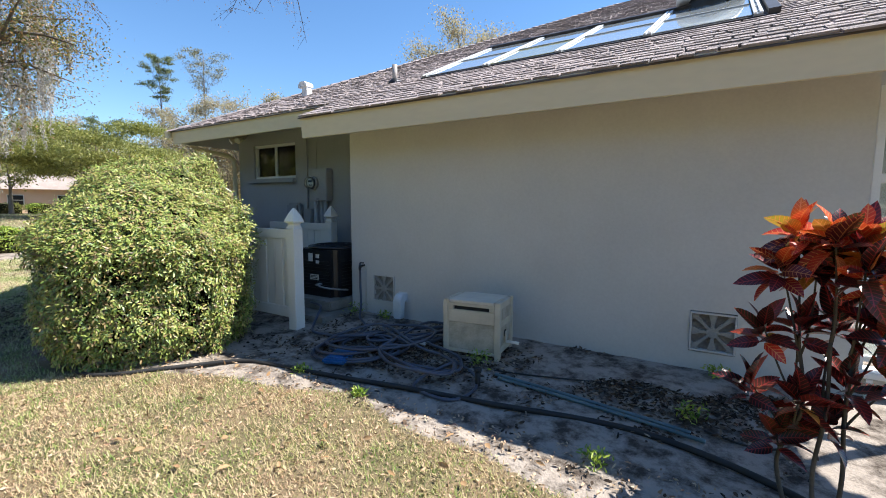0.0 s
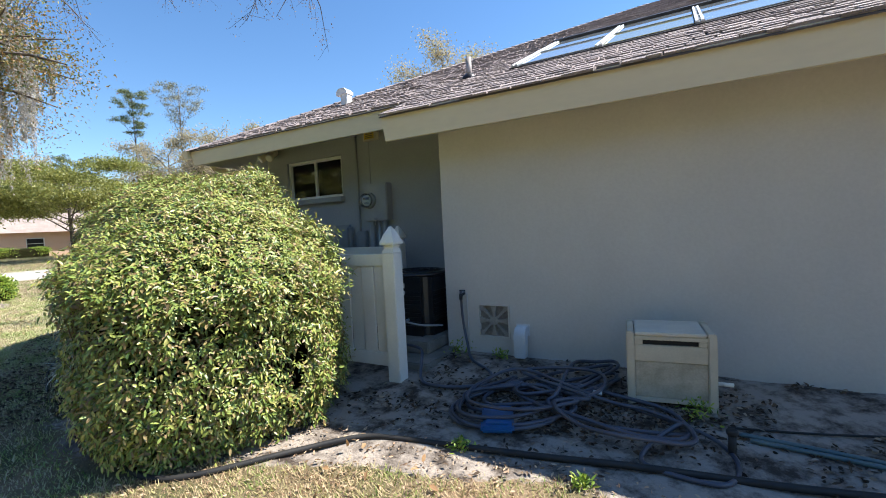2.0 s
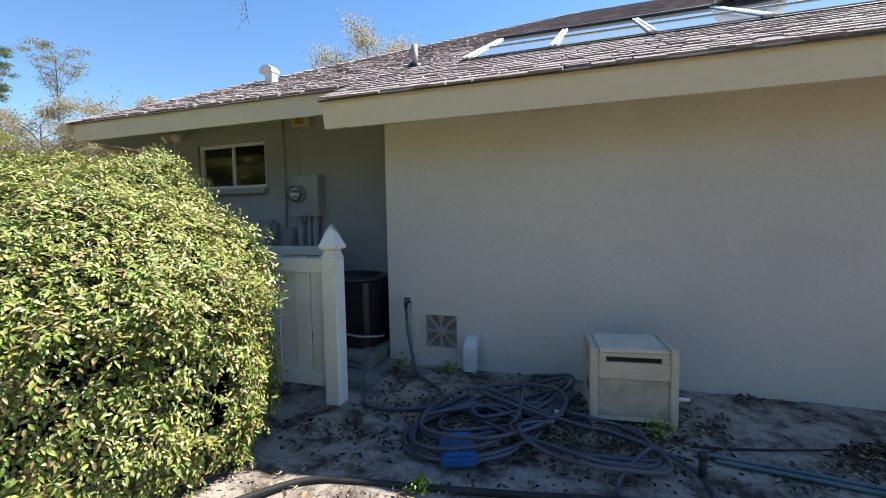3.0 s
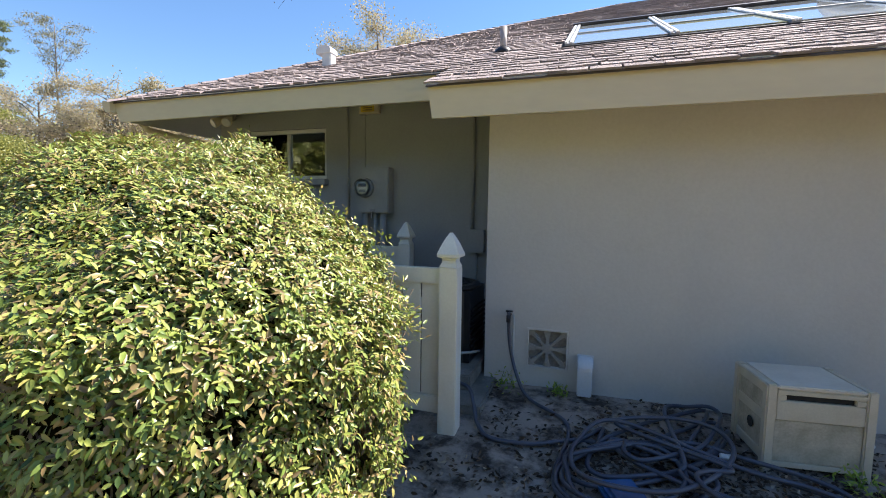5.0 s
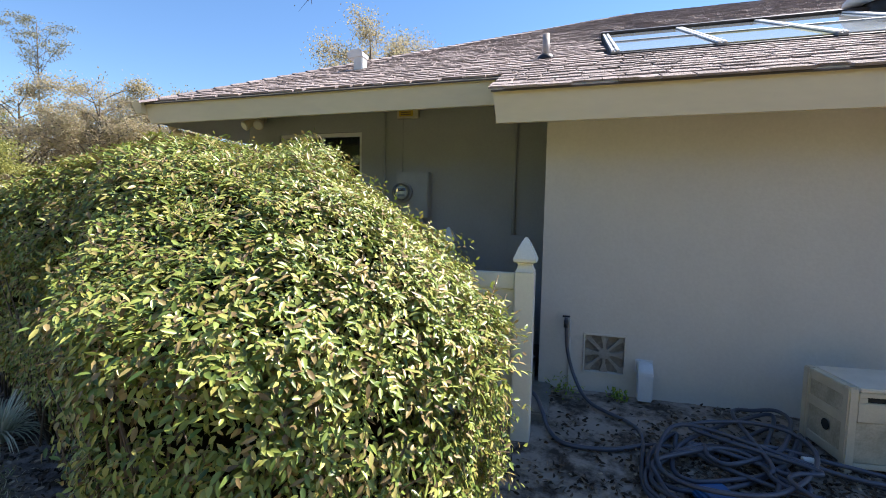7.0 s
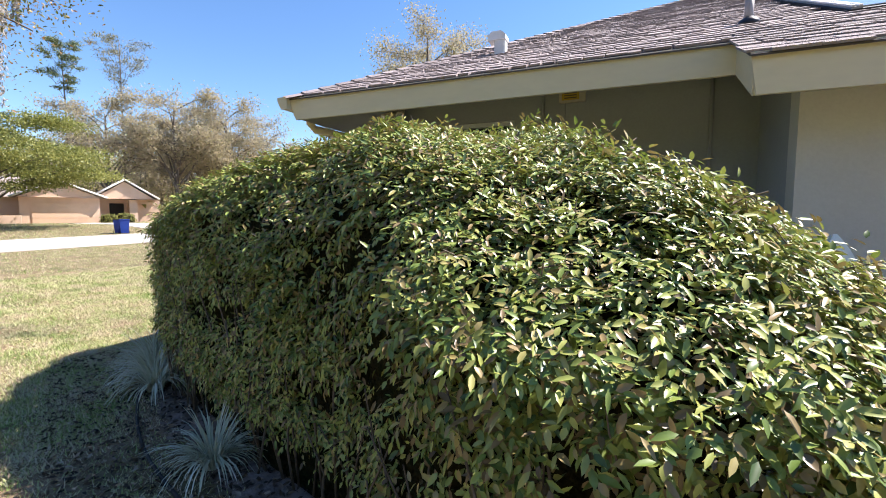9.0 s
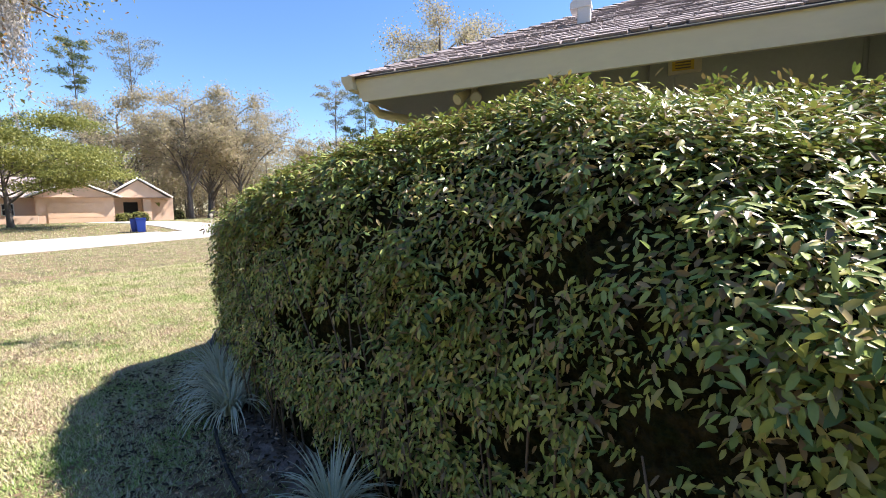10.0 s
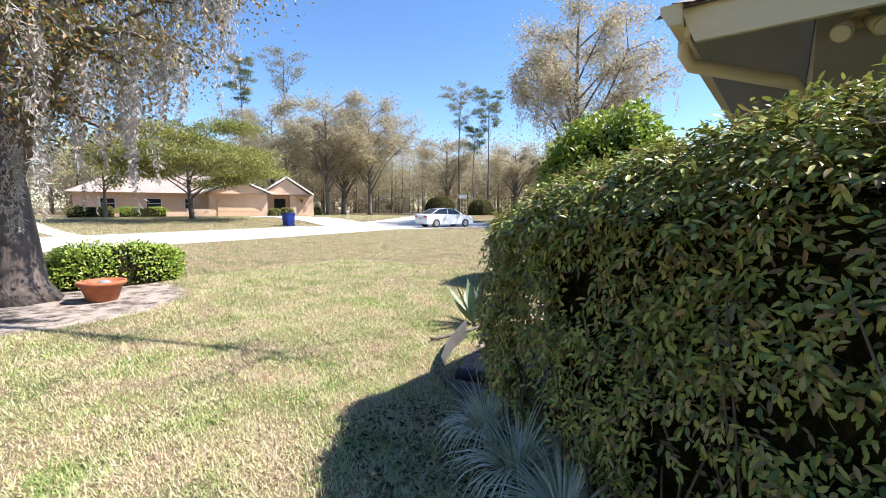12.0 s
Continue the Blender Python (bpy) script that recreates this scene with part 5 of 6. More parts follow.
            ob.matrix_local = Matrix.Translation((x, y, z - 0.10 * k / n)) @ Euler((0, 0, a)).to_matrix().to_4x4() @ pose(0.01, 0, 0, g.uniform(-60, 60), -up, 0) @ Matrix.Scale(g.uniform(0.78, 1.15), 4)


croton()


# ---- strap-leaved clumps, agave and edging by the hedge ----
def grass_clump(x, y, r, n, seed):
    g = np.random.default_rng(seed)
    t = thing("grass_clump", x, y, float(ground_z(x, y)), 0, "silvery variegated strap-leaved clump at the hedge's foot", "ornamental grass", "strap-leaved clumps")
    v, f = [], []
    for k in range(n):
        a, lean, ln = g.uniform(0, 2 * np.pi), g.uniform(0.35, 1.5), g.uniform(0.7, 1.15) * r * 1.38
        d = np.array((np.cos(a), np.sin(a), 0))
        sd = np.array((-d[1], d[0], 0)) * g.uniform(0.0045, 0.0075)
        p = d * g.uniform(0, 0.06)
        pos = np.array((p[0], p[1], 0.0))
        n0 = len(v)
        ang = np.pi / 2 - lean * 0.45
        for i in range(6):
            w = 1 - (i / 5) ** 2 * 0.95
            v += [pos - sd * w, pos + sd * w]
            pos = pos + (d * np.cos(ang) + np.array((0, 0, np.sin(ang)))) * ln / 5
            pos[2] = max(pos[2], 0.004)
            ang -= lean * 0.42
        for i in range(5):
            b = n0 + 2 * i
            f += [(b, b + 1, b + 3), (b, b + 3, b + 2)]
    ob = tri_mesh("blade_tuft", np.array(v), np.array(f), STRAP)
    ob.parent = t
    ob["kind"] = "stuff"


STRAP = leaf_mat("strap_leaf", [(0.34, 0.38, 0.24), (0.66, 0.67, 0.52), (0.46, 0.49, 0.34), (0.80, 0.79, 0.66)], rough=0.45, translucent=0.15)
for k, (x, y, r) in enumerate(((-9.22, 3.1, 0.30), (-8.85, 2.82, 0.34), (-8.52, 2.62, 0.34), (-7.22, 2.08, 0.29), (-8.62, 2.95, 0.3))):
    grass_clump(x, y, r, 190, 40 + k)


def agave():
    x, y = -10.75, 5.2
    t = thing("agave", x, y, float(ground_z(x, y)), 0, "grey-green broad-leaved agave beside the hedge", "plant")
    me = leaf_blade(0.55, 0.10, mat("agave_leaf", (0.20, 0.27, 0.19), (0.14, 0.2, 0.13), rough=0.5, bump=0.05), -0.1)
    g = random.Random(9)
    for k in range(11):
        ob = new("leaf", me)
        ob.parent = t
        ob.matrix_local = pose(0, 0, 0.02, 0, 0, k * 137) @ pose(0, 0, 0, 0, -25 - 5 * k, 0)


agave()


def bed_edging():
    t = thing("bed_edging", -10.2, 4.0, 0.05, 0, "grey plastic lawn edging curling out of the bed", "edging")
    run = on_ground([(-9.85, 3.5), (-9.95, 3.6), (-10.05, 3.7), (-10.15, 3.85, 0.02), (-10.35, 4.25, 0.03), (-10.5, 4.7, 0.05)], 0.05)
    pts = spline(run, 6)
    bm = bmesh.new()
    rows = []
    for k, p in enumerate(pts):
        h = 0.03 + 0.07 * k / len(pts)
        rows.append([bm.verts.new((p.x + o, p.y, p.z + dz)) for o, dz in ((0, -0.08), (0, h), (0.012, h), (0.012, -0.08))])
    for a, b in zip(rows, rows[1:]):
        for k in range(4):
            bm.faces.new((a[k], a[(k + 1) % 4], b[(k + 1) % 4], b[k]))
    part("strip", bm, mat("edging_plastic", (0.10, 0.10, 0.10), (0.06, 0.06, 0.06), scale=9, rough=0.6, bump=0.1), t).matrix_local = Matrix.Translation((10.2, -4.0, -0.05))
    t = thing("corrugated_drain", -9.5, 3.75, 0.07, 0, "black corrugated drain pipe half under the hedge", "drain pipe")
    n = 46
    pts = [(-0.42 + 0.92 * k / n, 0.32 * k / n, 0.03) for k in range(n + 1)]
    part("pipe", tube(pts, [0.062 if k % 2 else 0.052 for k in range(n + 1)], 16), BLACK_POLY, t)
    t = thing("fallen_branch", -10.45, 4.75, 0.12, 0, "dead bleached branch lying by the bed edge", "branch")
    part("branch", tube(spline([(-0.25, -0.4, -0.02), (0.0, 0.0, 0.05), (0.12, 0.35, 0.14), (0.3, 0.5, 0.3)], 5), [0.018, 0.018, 0.018, 0.017, 0.017, 0.016, 0.015, 0.014, 0.013, 0.012, 0.012, 0.011, 0.01, 0.009, 0.008, 0.006], 6), BARK_GREY, t)
    t = thing("soaker_hose", -8.3, 2.1, 0.05, 0, "thin dark hose along the bed's edge", "garden hose")
    run = on_ground([(-7.0, 1.75), (-7.6, 1.95), (-8.1, 2.2), (-8.7, 2.6), (-9.4, 3.1)], 0.012)
    part("hose", tube(spline(run, 6), 0.011, 7), BLACK_POLY, t).matrix_local = Matrix.Translation((8.3, -2.1, -0.05))


bed_edging()


# ---- trees ----
def tree(name, x, y, h, spread, r, seed, leaf_n, leaf_len, leaf, bark, label, base=0.3, flat=0.0, limbs=11, subs=6, clump=0.12, moss=0, droop=0.0, lean=(0, 0), squash=0.6, levels=1, upto=0.85, limb_r=0.38):
    """A tapered trunk that forks into limbs and twigs, with leaves in clumps about the twigs' ends."""
    g = random.Random(seed)
    gn = np.random.default_rng(seed)
    z = float(ground_z(x, y))
    t = thing(name, x, y, z - 0.05, 0, label, "tree")
    bm = bmesh.new()
    top = Vector((lean[0], lean[1], h * upto))
    mid = Vector((lean[0] * 0.3 + g.uniform(-.03, .03) * h, lean[1] * 0.3 + g.uniform(-.03, .03) * h, h * 0.45))
    trunk = spline([(0, 0, 0), tuple(mid * 0.5), tuple(mid), tuple(top)], 5)
    n = len(trunk)
    tube(trunk, [r * (1.35 if k == 0 else 1 - 0.85 * (k / n)) for k in range(n)], 9, bm=bm)
    part("trunk", bm, bark, t)
    ends, bm = [], bmesh.new()
    for k in range(limbs):
        f = base + (0.97 - base) * (k + g.random() * 0.8) / limbs
        i = min(n - 2, int(f * (n - 1) / 1.0))
        p = trunk[i].lerp(trunk[i + 1], f * (n - 1) - i if f * (n - 1) - i < 1 else 1)
        a = k * 2.4 + g.uniform(-0.4, 0.4)
        reach = spread * (1 - flat * 0.0 - 0.55 * max(0, f - 0.5)) * g.uniform(0.65, 1.0)
        rise = h * (1 - f) * g.uniform(0.25, 0.7) * (1 - flat) + h * 0.05
        q = p + Vector((math.cos(a) * reach, math.sin(a) * reach, rise - droop * reach))
        m1 = p.lerp(q, 0.5) + Vector((g.uniform(-.08, .08) * reach, g.uniform(-.08, .08) * reach, 0.14 * reach * (1 - flat)))
        limb = spline([tuple(p), tuple(m1), tuple(q)], 4)
        r0 = max(0.012, r * limb_r * (1 - 0.6 * f))
        tube(limb, [r0 * (1 - 0.8 * c / len(limb)) for c in range(len(limb))], 6, bm=bm)
        for s in range(subs):
            c = limb[g.randrange(len(limb) // 3, len(limb))]
            b = a + g.uniform(-1.3, 1.3)
            w = reach * g.uniform(0.2, 0.5)
            e = c + Vector((math.cos(b) * w, math.sin(b) * w, w * g.uniform(-0.25, 0.7) * (1 - flat) - droop * w))
            tube([c, c.lerp(e, 0.5) + Vector((0, 0, 0.05 * w)), e], [r0 * 0.35, r0 * 0.25, r0 * 0.1], 4, bm=bm, ends=False)
            ends += [c.lerp(e, 0.55), e]
        ends.append(q)
    part("limb_mass", bm, bark, t)["kind"] = "stuff"
    ends = np.array([tuple(e) for e in ends])
    pick = gn.integers(0, len(ends), leaf_n)
    off = gn.normal(0, 1, (leaf_n, 3)) * spread * clump
    off[:, 2] *= squash
    pos = ends[pick] + off
    leaves("crown", pos, gn.normal(0, 0.3, (leaf_n, 3)), leaf_len, leaf_len * 0.55, leaf, t, droop=0.2, spread=0.9, seed=seed, four=leaf_len < 0.09)["kind"] = "stuff"
    if moss:
        bits = []
        curtain = ends[gn.permutation(len(ends))]
        curtain = curtain[curtain[:, 2] < h * 0.8]
        for k in range(moss):
            e = curtain[(k // 4) % len(curtain)] + gn.normal(0, 0.16, 3)
            ln = g.uniform(0.5, 2.2) * (h / 10)
            n_bit = 170 if h < 15 else 60
            f = gn.random(n_bit)
            sway = gn.normal(0, 0.05 * ln, 2)
            bits.append(np.stack([e[0] + sway[0] * f + gn.normal(0, 1, n_bit) * 0.05 * ln * (1.05 - f), e[1] + sway[1] * f + gn.normal(0, 1, n_bit) * 0.05 * ln * (1.05 - f), e[2] - ln * f], 1))
        bits = np.concatenate(bits)
        size = 0.085 if h < 15 else 0.22
        ob = leaves("hanging_moss", bits, gn.normal(0, 0.12, (len(bits), 3)), size, size * 0.26, MOSS, None, droop=0.8, spread=0.5, seed=seed, four=False)
        ob.parent = t
        ob["kind"], ob["label"] = "stuff", "grey Spanish moss hanging in strands"
    return t


MOSS = leaf_mat("spanish_moss", [(0.33, 0.31, 0.28), (0.46, 0.43, 0.39), (0.56, 0.53, 0.48)], rough=0.95, translucent=0.4, spec=0.1)
OAK_LEAF = leaf_mat("mixed_oak_leaf", [(0.06, 0.09, 0.03), (0.13, 0.16, 0.05), (0.30, 0.25, 0.07), (0.36, 0.18, 0.06), (0.09, 0.12, 0.04)], rough=0.5, translucent=0.3)
DRY_LEAF = leaf_mat("bare_winter_twig_leaf", [(0.36, 0.31, 0.22), (0.45, 0.39, 0.27), (0.38, 0.36, 0.18), (0.50, 0.43, 0.30), (0.30, 0.25, 0.18)], rough=0.8, translucent=0.5, spec=0.2)
GREEN_LEAF = leaf_mat("green_tree_leaf", [(0.12, 0.15, 0.035), (0.23, 0.25, 0.06), (0.35, 0.34, 0.095), (0.17, 0.195, 0.045)], rough=0.5, translucent=0.4)
PINE_LEAF = leaf_mat("pine_needle", [(0.09, 0.13, 0.06), (0.16, 0.20, 0.09), (0.22, 0.24, 0.12)], rough=0.6, translucent=0.3)
PINE_DRY = leaf_mat("sparse_pine_needle", [(0.20, 0.21, 0.13), (0.30, 0.28, 0.17), (0.16, 0.17, 0.10)], rough=0.7, translucent=0.3)
SHRUB_LEAF = leaf_mat("bright_shrub_leaf", [(0.09, 0.17, 0.022), (0.19, 0.30, 0.035), (0.33, 0.43, 0.06), (0.47, 0.52, 0.10)], rough=0.4, translucent=0.3)

# the big mossy oak across the lawn
tree("mossy_oak", -16.9, 2.05, 9.5, 4.1, 0.42, 31, 56000, 0.07, OAK_LEAF, BARK, "broad mossy oak with grey bark and thin mixed leaves", base=0.22, limbs=20, subs=12, clump=0.085, moss=420, squash=0.75, droop=0.22)
# its low outer limb reaching over towards the house
def outer_limb():
    t = thing("overhanging_branch", -16.5, 2.3, 0, 0, "thin bare-twigged tree branch overhanging the lawn", "branch")
    g = random.Random(77)
    bm = bmesh.new()
    limb = spline([(0.0, 0.0, 5.2), (3.2, 1.8, 6.9), (6.3, 3.2, 7.3), (8.6, 4.0, 6.4)], 6)
    tube(limb, [0.09 * (1 - 0.8 * k / len(limb)) for k in range(len(limb))], 6, bm=bm)
    ends = []
    for k in range(34):
        c = limb[g.randrange(6, len(limb))]
        e = c + Vector((g.uniform(-0.6, 0.9), g.uniform(-0.9, 0.9), g.uniform(-1.3, 0.0)))
        tube([c, c.lerp(e, 0.5) + Vector((0.1, 0, 0.08)), e], [0.016, 0.01, 0.004], 4, bm=bm, ends=False)
        for j in range(5):
            d = c.lerp(e, g.uniform(0.4, 1.0))
            q = d + Vector((g.uniform(-0.3, 0.3), g.uniform(-0.3, 0.3), g.uniform(-0.4, 0.05)))
            tube([d, q], [0.005, 0.002], 3, bm=bm, ends=False)
            ends += [q, d]
    part("twig_mass", bm, BARK, t)["kind"] = "stuff"
    ends = np.array([tuple(e) for e in ends])
    gn = np.random.default_rng(7)
    pos = ends[gn.integers(0, len(ends), 1500)] + gn.normal(0, 0.07, (1500, 3))
    leaves("leaf_scatter", pos, gn.normal(0, 0.3, (1500, 3)), 0.035, 0.02, BUD, t, droop=0.5, seed=7)["kind"] = "stuff"


BUD = leaf_mat("reddish_bud", [(0.14, 0.10, 0.07), (0.26, 0.17, 0.12), (0.20, 0.16, 0.08)], rough=0.7, translucent=0.2)
outer_limb()
tree("moss_hung_oak", -23.7, 41.0, 21.5, 6.2, 0.5, 37, 40000, 0.22, DRY_LEAF, BARK_GREY, "tall moss-hung oak beyond the house, thinly leaved", base=0.25, limbs=24, subs=12, clump=0.09, moss=260, squash=0.9)
tree("spreading_tree", -52.3, 18.9, 9.2, 8.2, 0.26, 41, 64000, 0.21, GREEN_LEAF, BARK, "low spreading tree with flat tiers of green leaves", base=0.30, limbs=17, subs=11, clump=0.10, flat=0.4, squash=0.26)
for k, (x, y, h, sp, sd, n) in enumerate(((-62, 42, 18.5, 7.0, 51, 5200), (-61, 49.5, 18.5, 7.2, 52, 5200), (-66, 48, 16, 6, 53, 3500), (-70, 38, 17, 6.5, 54, 3800), (-74, 55, 16, 7, 55, 3800), (-47, 72, 13, 5, 56, 2600), (-40, 78, 14, 5.5, 57, 2600), (-86, 26, 15, 6.5, 58, 3200), (-58, 66, 15, 6, 59, 3200), (-33, 70, 12, 4.5, 60, 2200))):
    tree("bare_oak", x, y, h, sp, 0.35, sd, int(n * 4.6), 0.29, DRY_LEAF, BARK_GREY, "tall winter oak with thin tan leaves and grey limbs", base=0.25, limbs=22, subs=11, clump=0.082, squash=0.8, limb_r=0.5)["group"] = "winter oaks"
for x, y, h, sd, leaf, n, sp in ((-76, 36.5, 25, 61, PINE_LEAF, 1700, 2.6), (-69.5, 40, 25.5, 62, PINE_DRY, 900, 3.6), (-51.8, 61.6, 21.5, 63, PINE_DRY, 1000, 3.0), (-47.9, 64.3, 21, 64, PINE_LEAF, 1600, 3.0), (-80, 30, 14, 65, PINE_LEAF, 1400, 2.8), (-50, 63.5, 15, 66, PINE_LEAF, 900, 2.2)):
    tree("pine", x, y, h, sp, 0.22, sd, n * 4, 0.22, leaf, BARK, "tall slender pine with a high open crown", base=0.77, limbs=13, subs=5, clump=0.11, squash=0.35, upto=0.96, limb_r=0.3)["group"] = "tall pines"
tree("leaning_tree", -61.5, 14.5, 6.5, 2.6, 0.24, 67, 1200, 0.3, GREEN_LEAF, BARK_GREY, "slim tree by the neighbour's window", base=0.5, limbs=7, subs=5, clump=0.2)


def far_woods():
    """The woods beyond the houses: uneven crowns over many stems."""
    g = np.random.default_rng(70)
    t = thing("far_woods", -90, 70, 0.4, 0, "distant grey-brown winter woods closing the street", "woods", kind="stuff")
    pos, stems = [], bmesh.new()
    for k in range(190):
        a = g.uniform(0.02, 1.25)
        d = g.uniform(88, 125)
        x, y = -7 - d * math.cos(a) + 90, 2 + d * math.sin(a) - 70
        h = g.uniform(9, 17)
        n = 1000
        c = g.normal(0, 1, (n, 3)) * np.array((2.6, 2.6, h * 0.22)) + np.array((x, y, h * 0.58))
        pos.append(c[c[:, 2] > 0.3])
        tube([(x, y, 0), (x + g.uniform(-.5, .5), y, h * 0.8)], [0.22, 0.06], 5, bm=stems, ends=False)
    a, d = g.uniform(0.0, 1.28, 15000), g.uniform(92, 128, 15000)
    pos.append(np.stack([83 - d * np.cos(a), d * np.sin(a) - 68, g.gamma(2.0, 1.5, 15000)], 1))
    pos = np.concatenate(pos)
    leaves("crown_mass", pos, g.normal(0, 0.3, (len(pos), 3)), 0.5, 0.28, DRY_LEAF, t, seed=71, four=False)["kind"] = "stuff"
    part("stem_mass", stems, BARK_GREY, t)["kind"] = "stuff"


far_woods()


def rear_woods():
    """Trees behind the walker, seen only in the window's glass."""
    g = np.random.default_rng(75)
    t = thing("garden_woods", 0, -32, 0, 0, "belt of mixed trees along the far side of the lawn", "woods", kind="stuff")
    pos, stems = [], bmesh.new()
    for k in range(110):
        x, y, h = -118 + 150 * k / 110 + g.uniform(-1, 1), g.uniform(-6, 4), g.uniform(11, 19)
        c = g.normal(0, 1, (340, 3)) * np.array((2.2, 2.2, h * 0.24)) + np.array((x, y, h * 0.5))
        pos.append(c[c[:, 2] > 0.2])
        tube([(x, y, 0), (x, y, h * 0.7)], [0.2, 0.06], 5, bm=stems, ends=False)
    pos = np.concatenate(pos)
    leaves("crown_mass", pos, g.normal(0, 0.3, (len(pos), 3)), 1.3, 0.9, GREEN_LEAF, t, seed=76, four=False)["kind"] = "stuff"
    part("stem_mass", stems, BARK_GREY, t)["kind"] = "stuff"


rear_woods()


# ---- clipped bushes ----
def bush(name, x, y, rx, ry, h, n, ln, leaf, label, seed, flat=0.6, cat="bush"):
    g = np.random.default_rng(seed)
    z = float(ground_z(x, y))
    t = thing(name, x, y, z, 0, label, cat)
    d = g.normal(0, 1, (n, 3))
    d[:, 2] = np.abs(d[:, 2])
    d /= np.linalg.norm(d, axis=1)[:, None]
    e = np.sign(d) * np.abs(d) ** flat
    lump = np.array([1 + 0.09 * noise.noise(Vector(q) * 3 + Vector((seed, 0, 0))) + 0.05 * noise.noise(Vector(q) * 8) for q in d])
    pos = e * np.array((rx, ry, h)) * (lump * g.uniform(0.86, 1.0, n))[:, None]
    leaves("leaf_shell", pos, d * 0.7 + np.array((0.15, 0.1, 0.4)), ln, ln * 0.5, leaf, t, spread=0.5, droop=0.1, seed=seed, shingled=True, four=ln < 0.12)["kind"] = "stuff"
    # near-black filler, inner shade of the bush given as colour
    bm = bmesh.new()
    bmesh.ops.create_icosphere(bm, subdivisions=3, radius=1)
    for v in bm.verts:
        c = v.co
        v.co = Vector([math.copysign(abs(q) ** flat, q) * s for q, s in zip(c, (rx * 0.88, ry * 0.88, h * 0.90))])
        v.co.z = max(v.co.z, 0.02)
    part("shade_core", bm, SHADE_CORE, t)
    return t


bush("round_shrub", -10.44, 9.42, 1.5, 1.4, 3.2, 24000, 0.10, SHRUB_LEAF, "dense round bright-green shrub at the house corner", 81, 0.75)
bush("low_hedge", -17.85, 3.55, 0.75, 1.15, 0.78, 5200, 0.07, SHRUB_LEAF, "low loose clipped hedge beside the big oak", 82, 0.6, "hedge")
bush("far_hedge", -64.0, 18.6, 0.9, 2.4, 1.15, 1800, 0.16, SHRUB_LEAF, "small clipped bright hedge before the neighbour's wall", 83, 0.35, "hedge")
bush("dark_hedge", -65.0, 14.2, 0.8, 2.2, 1.2, 1400, 0.16, GREEN_LEAF, "dark clipped hedge below the neighbour's window", 84, 0.4, "hedge")
for k, (x, y, r) in enumerate(((-58.6, 31.2, 0.8), (-58.0, 32.6, 0.9), (-62.0, 39.6, 1.1), (-52.5, 57.0, 2.6), (-46.5, 60, 2.2))):
    bush("garden_bush", x, y, r, r, r * 1.25, 700, 0.16, GREEN_LEAF, "rounded green garden bush across the street", 85 + k, 0.7)["group"] = "garden bushes"


def palmetto():
    x, y = -61.0, 36.4
    t = thing("palm", x, y, float(ground_z(x, y)), 0, "small fan palm beside the neighbour's porch", "palm")
    part("trunk", tube([(0, 0, 0), (0.05, 0, 1.2), (0, 0, 2.4)], [0.2, 0.16, 0.15], 8), BARK, t)
    me = leaf_blade(1.7, 0.5, GREEN_LEAF, 0.35)
    for k in range(16):
        ob = new("frond", me)
        ob.parent = t
        ob.matrix_local = pose(0, 0, 2.4, 0, 0, k * 137) @ pose(0, 0, 0, 0, -60 + 5 * k, 0)


palmetto()


# ---- terracotta pot ----
def pot():
    x, y = -15.95, 2.86
    t = thing("flower_pot", x, y, float(ground_z(x, y)) - 0.01, 0, "wide terracotta bowl pot with a blue-grey lump inside", "plant pot")
    part("bowl", lathe([(0.17, 0.0), (0.19, 0.02), (0.27, 0.25), (0.31, 0.255), (0.315, 0.31), (0.30, 0.315), (0.275, 0.30), (0.26, 0.27), (0.01, 0.25)], 28), TERRACOTTA, t)
    bm = bmesh.new()
    bmesh.ops.create_icosphere(bm, subdivisions=2, radius=0.1, matrix=Matrix.Translation((0.05, 0.02, 0.27)) @ Matrix.Diagonal((1.2, 0.9, 0.6, 1)))
    part("stone", bm, GREY_METAL, t, "blue-grey stone in the bowl")


pot()


# ---- road, kerb, drive ----
def strip(name, line, w, h, material, label, lift=0.0):
    pts = spline([(*p, 0) for p in line], 10)
    v, f = [], []
    for k, p in enumerate(pts):
        d = pts[min(k + 1, len(pts) - 1)] - pts[max(k - 1, 0)]
        s = Vector((-d.y, d.x, 0)).normalized()
        for c, dz in ((-w / 2, -0.2), (-w / 2, h), (w / 2, h), (w / 2, -0.2)):
            q = p + s * c
            v.append((q.x, q.y, float(ground_z(q.x, q.y)) + dz + lift))
        if k:
            a, b = 4 * (k - 1), 4 * k
            f += [(a + i, a + i + 1, b + i + 1, b + i) for i in range(3)]
    ob = mesh_object(name, v, f, material)
    return tagged(ob, label, name.split("_")[0], kind="structure")


MAIN = [(-29.0, -60), (-30.0, -20), (-30.8, 4), (-31.8, 14), (-34.2, 26), (-39.5, 40), (-50, 54), (-68, 70)]
strip("road", MAIN, 7.6, 0.035, ASPHALT, "pale sunlit concrete residential street")
strip("road_side", [(-33.6, 20), (-31.2, 27), (-28.6, 34), (-24, 48), (-16, 70)], 6.4, 0.042, ASPHALT, "pale side street joining the main street")
strip("kerb_far", [(-33.1, -60), (-34.1, -20), (-34.9, 4), (-35.9, 14.4), (-37.2, 21)], 0.35, 0.09, KERB, "low rolled concrete kerb")
strip("drive", [(-36.5, 25), (-44, 27.5), (-52, 29), (-59.5, 29.8)], 4.6, 0.045, ASPHALT, "pale concrete drive up to the garage")
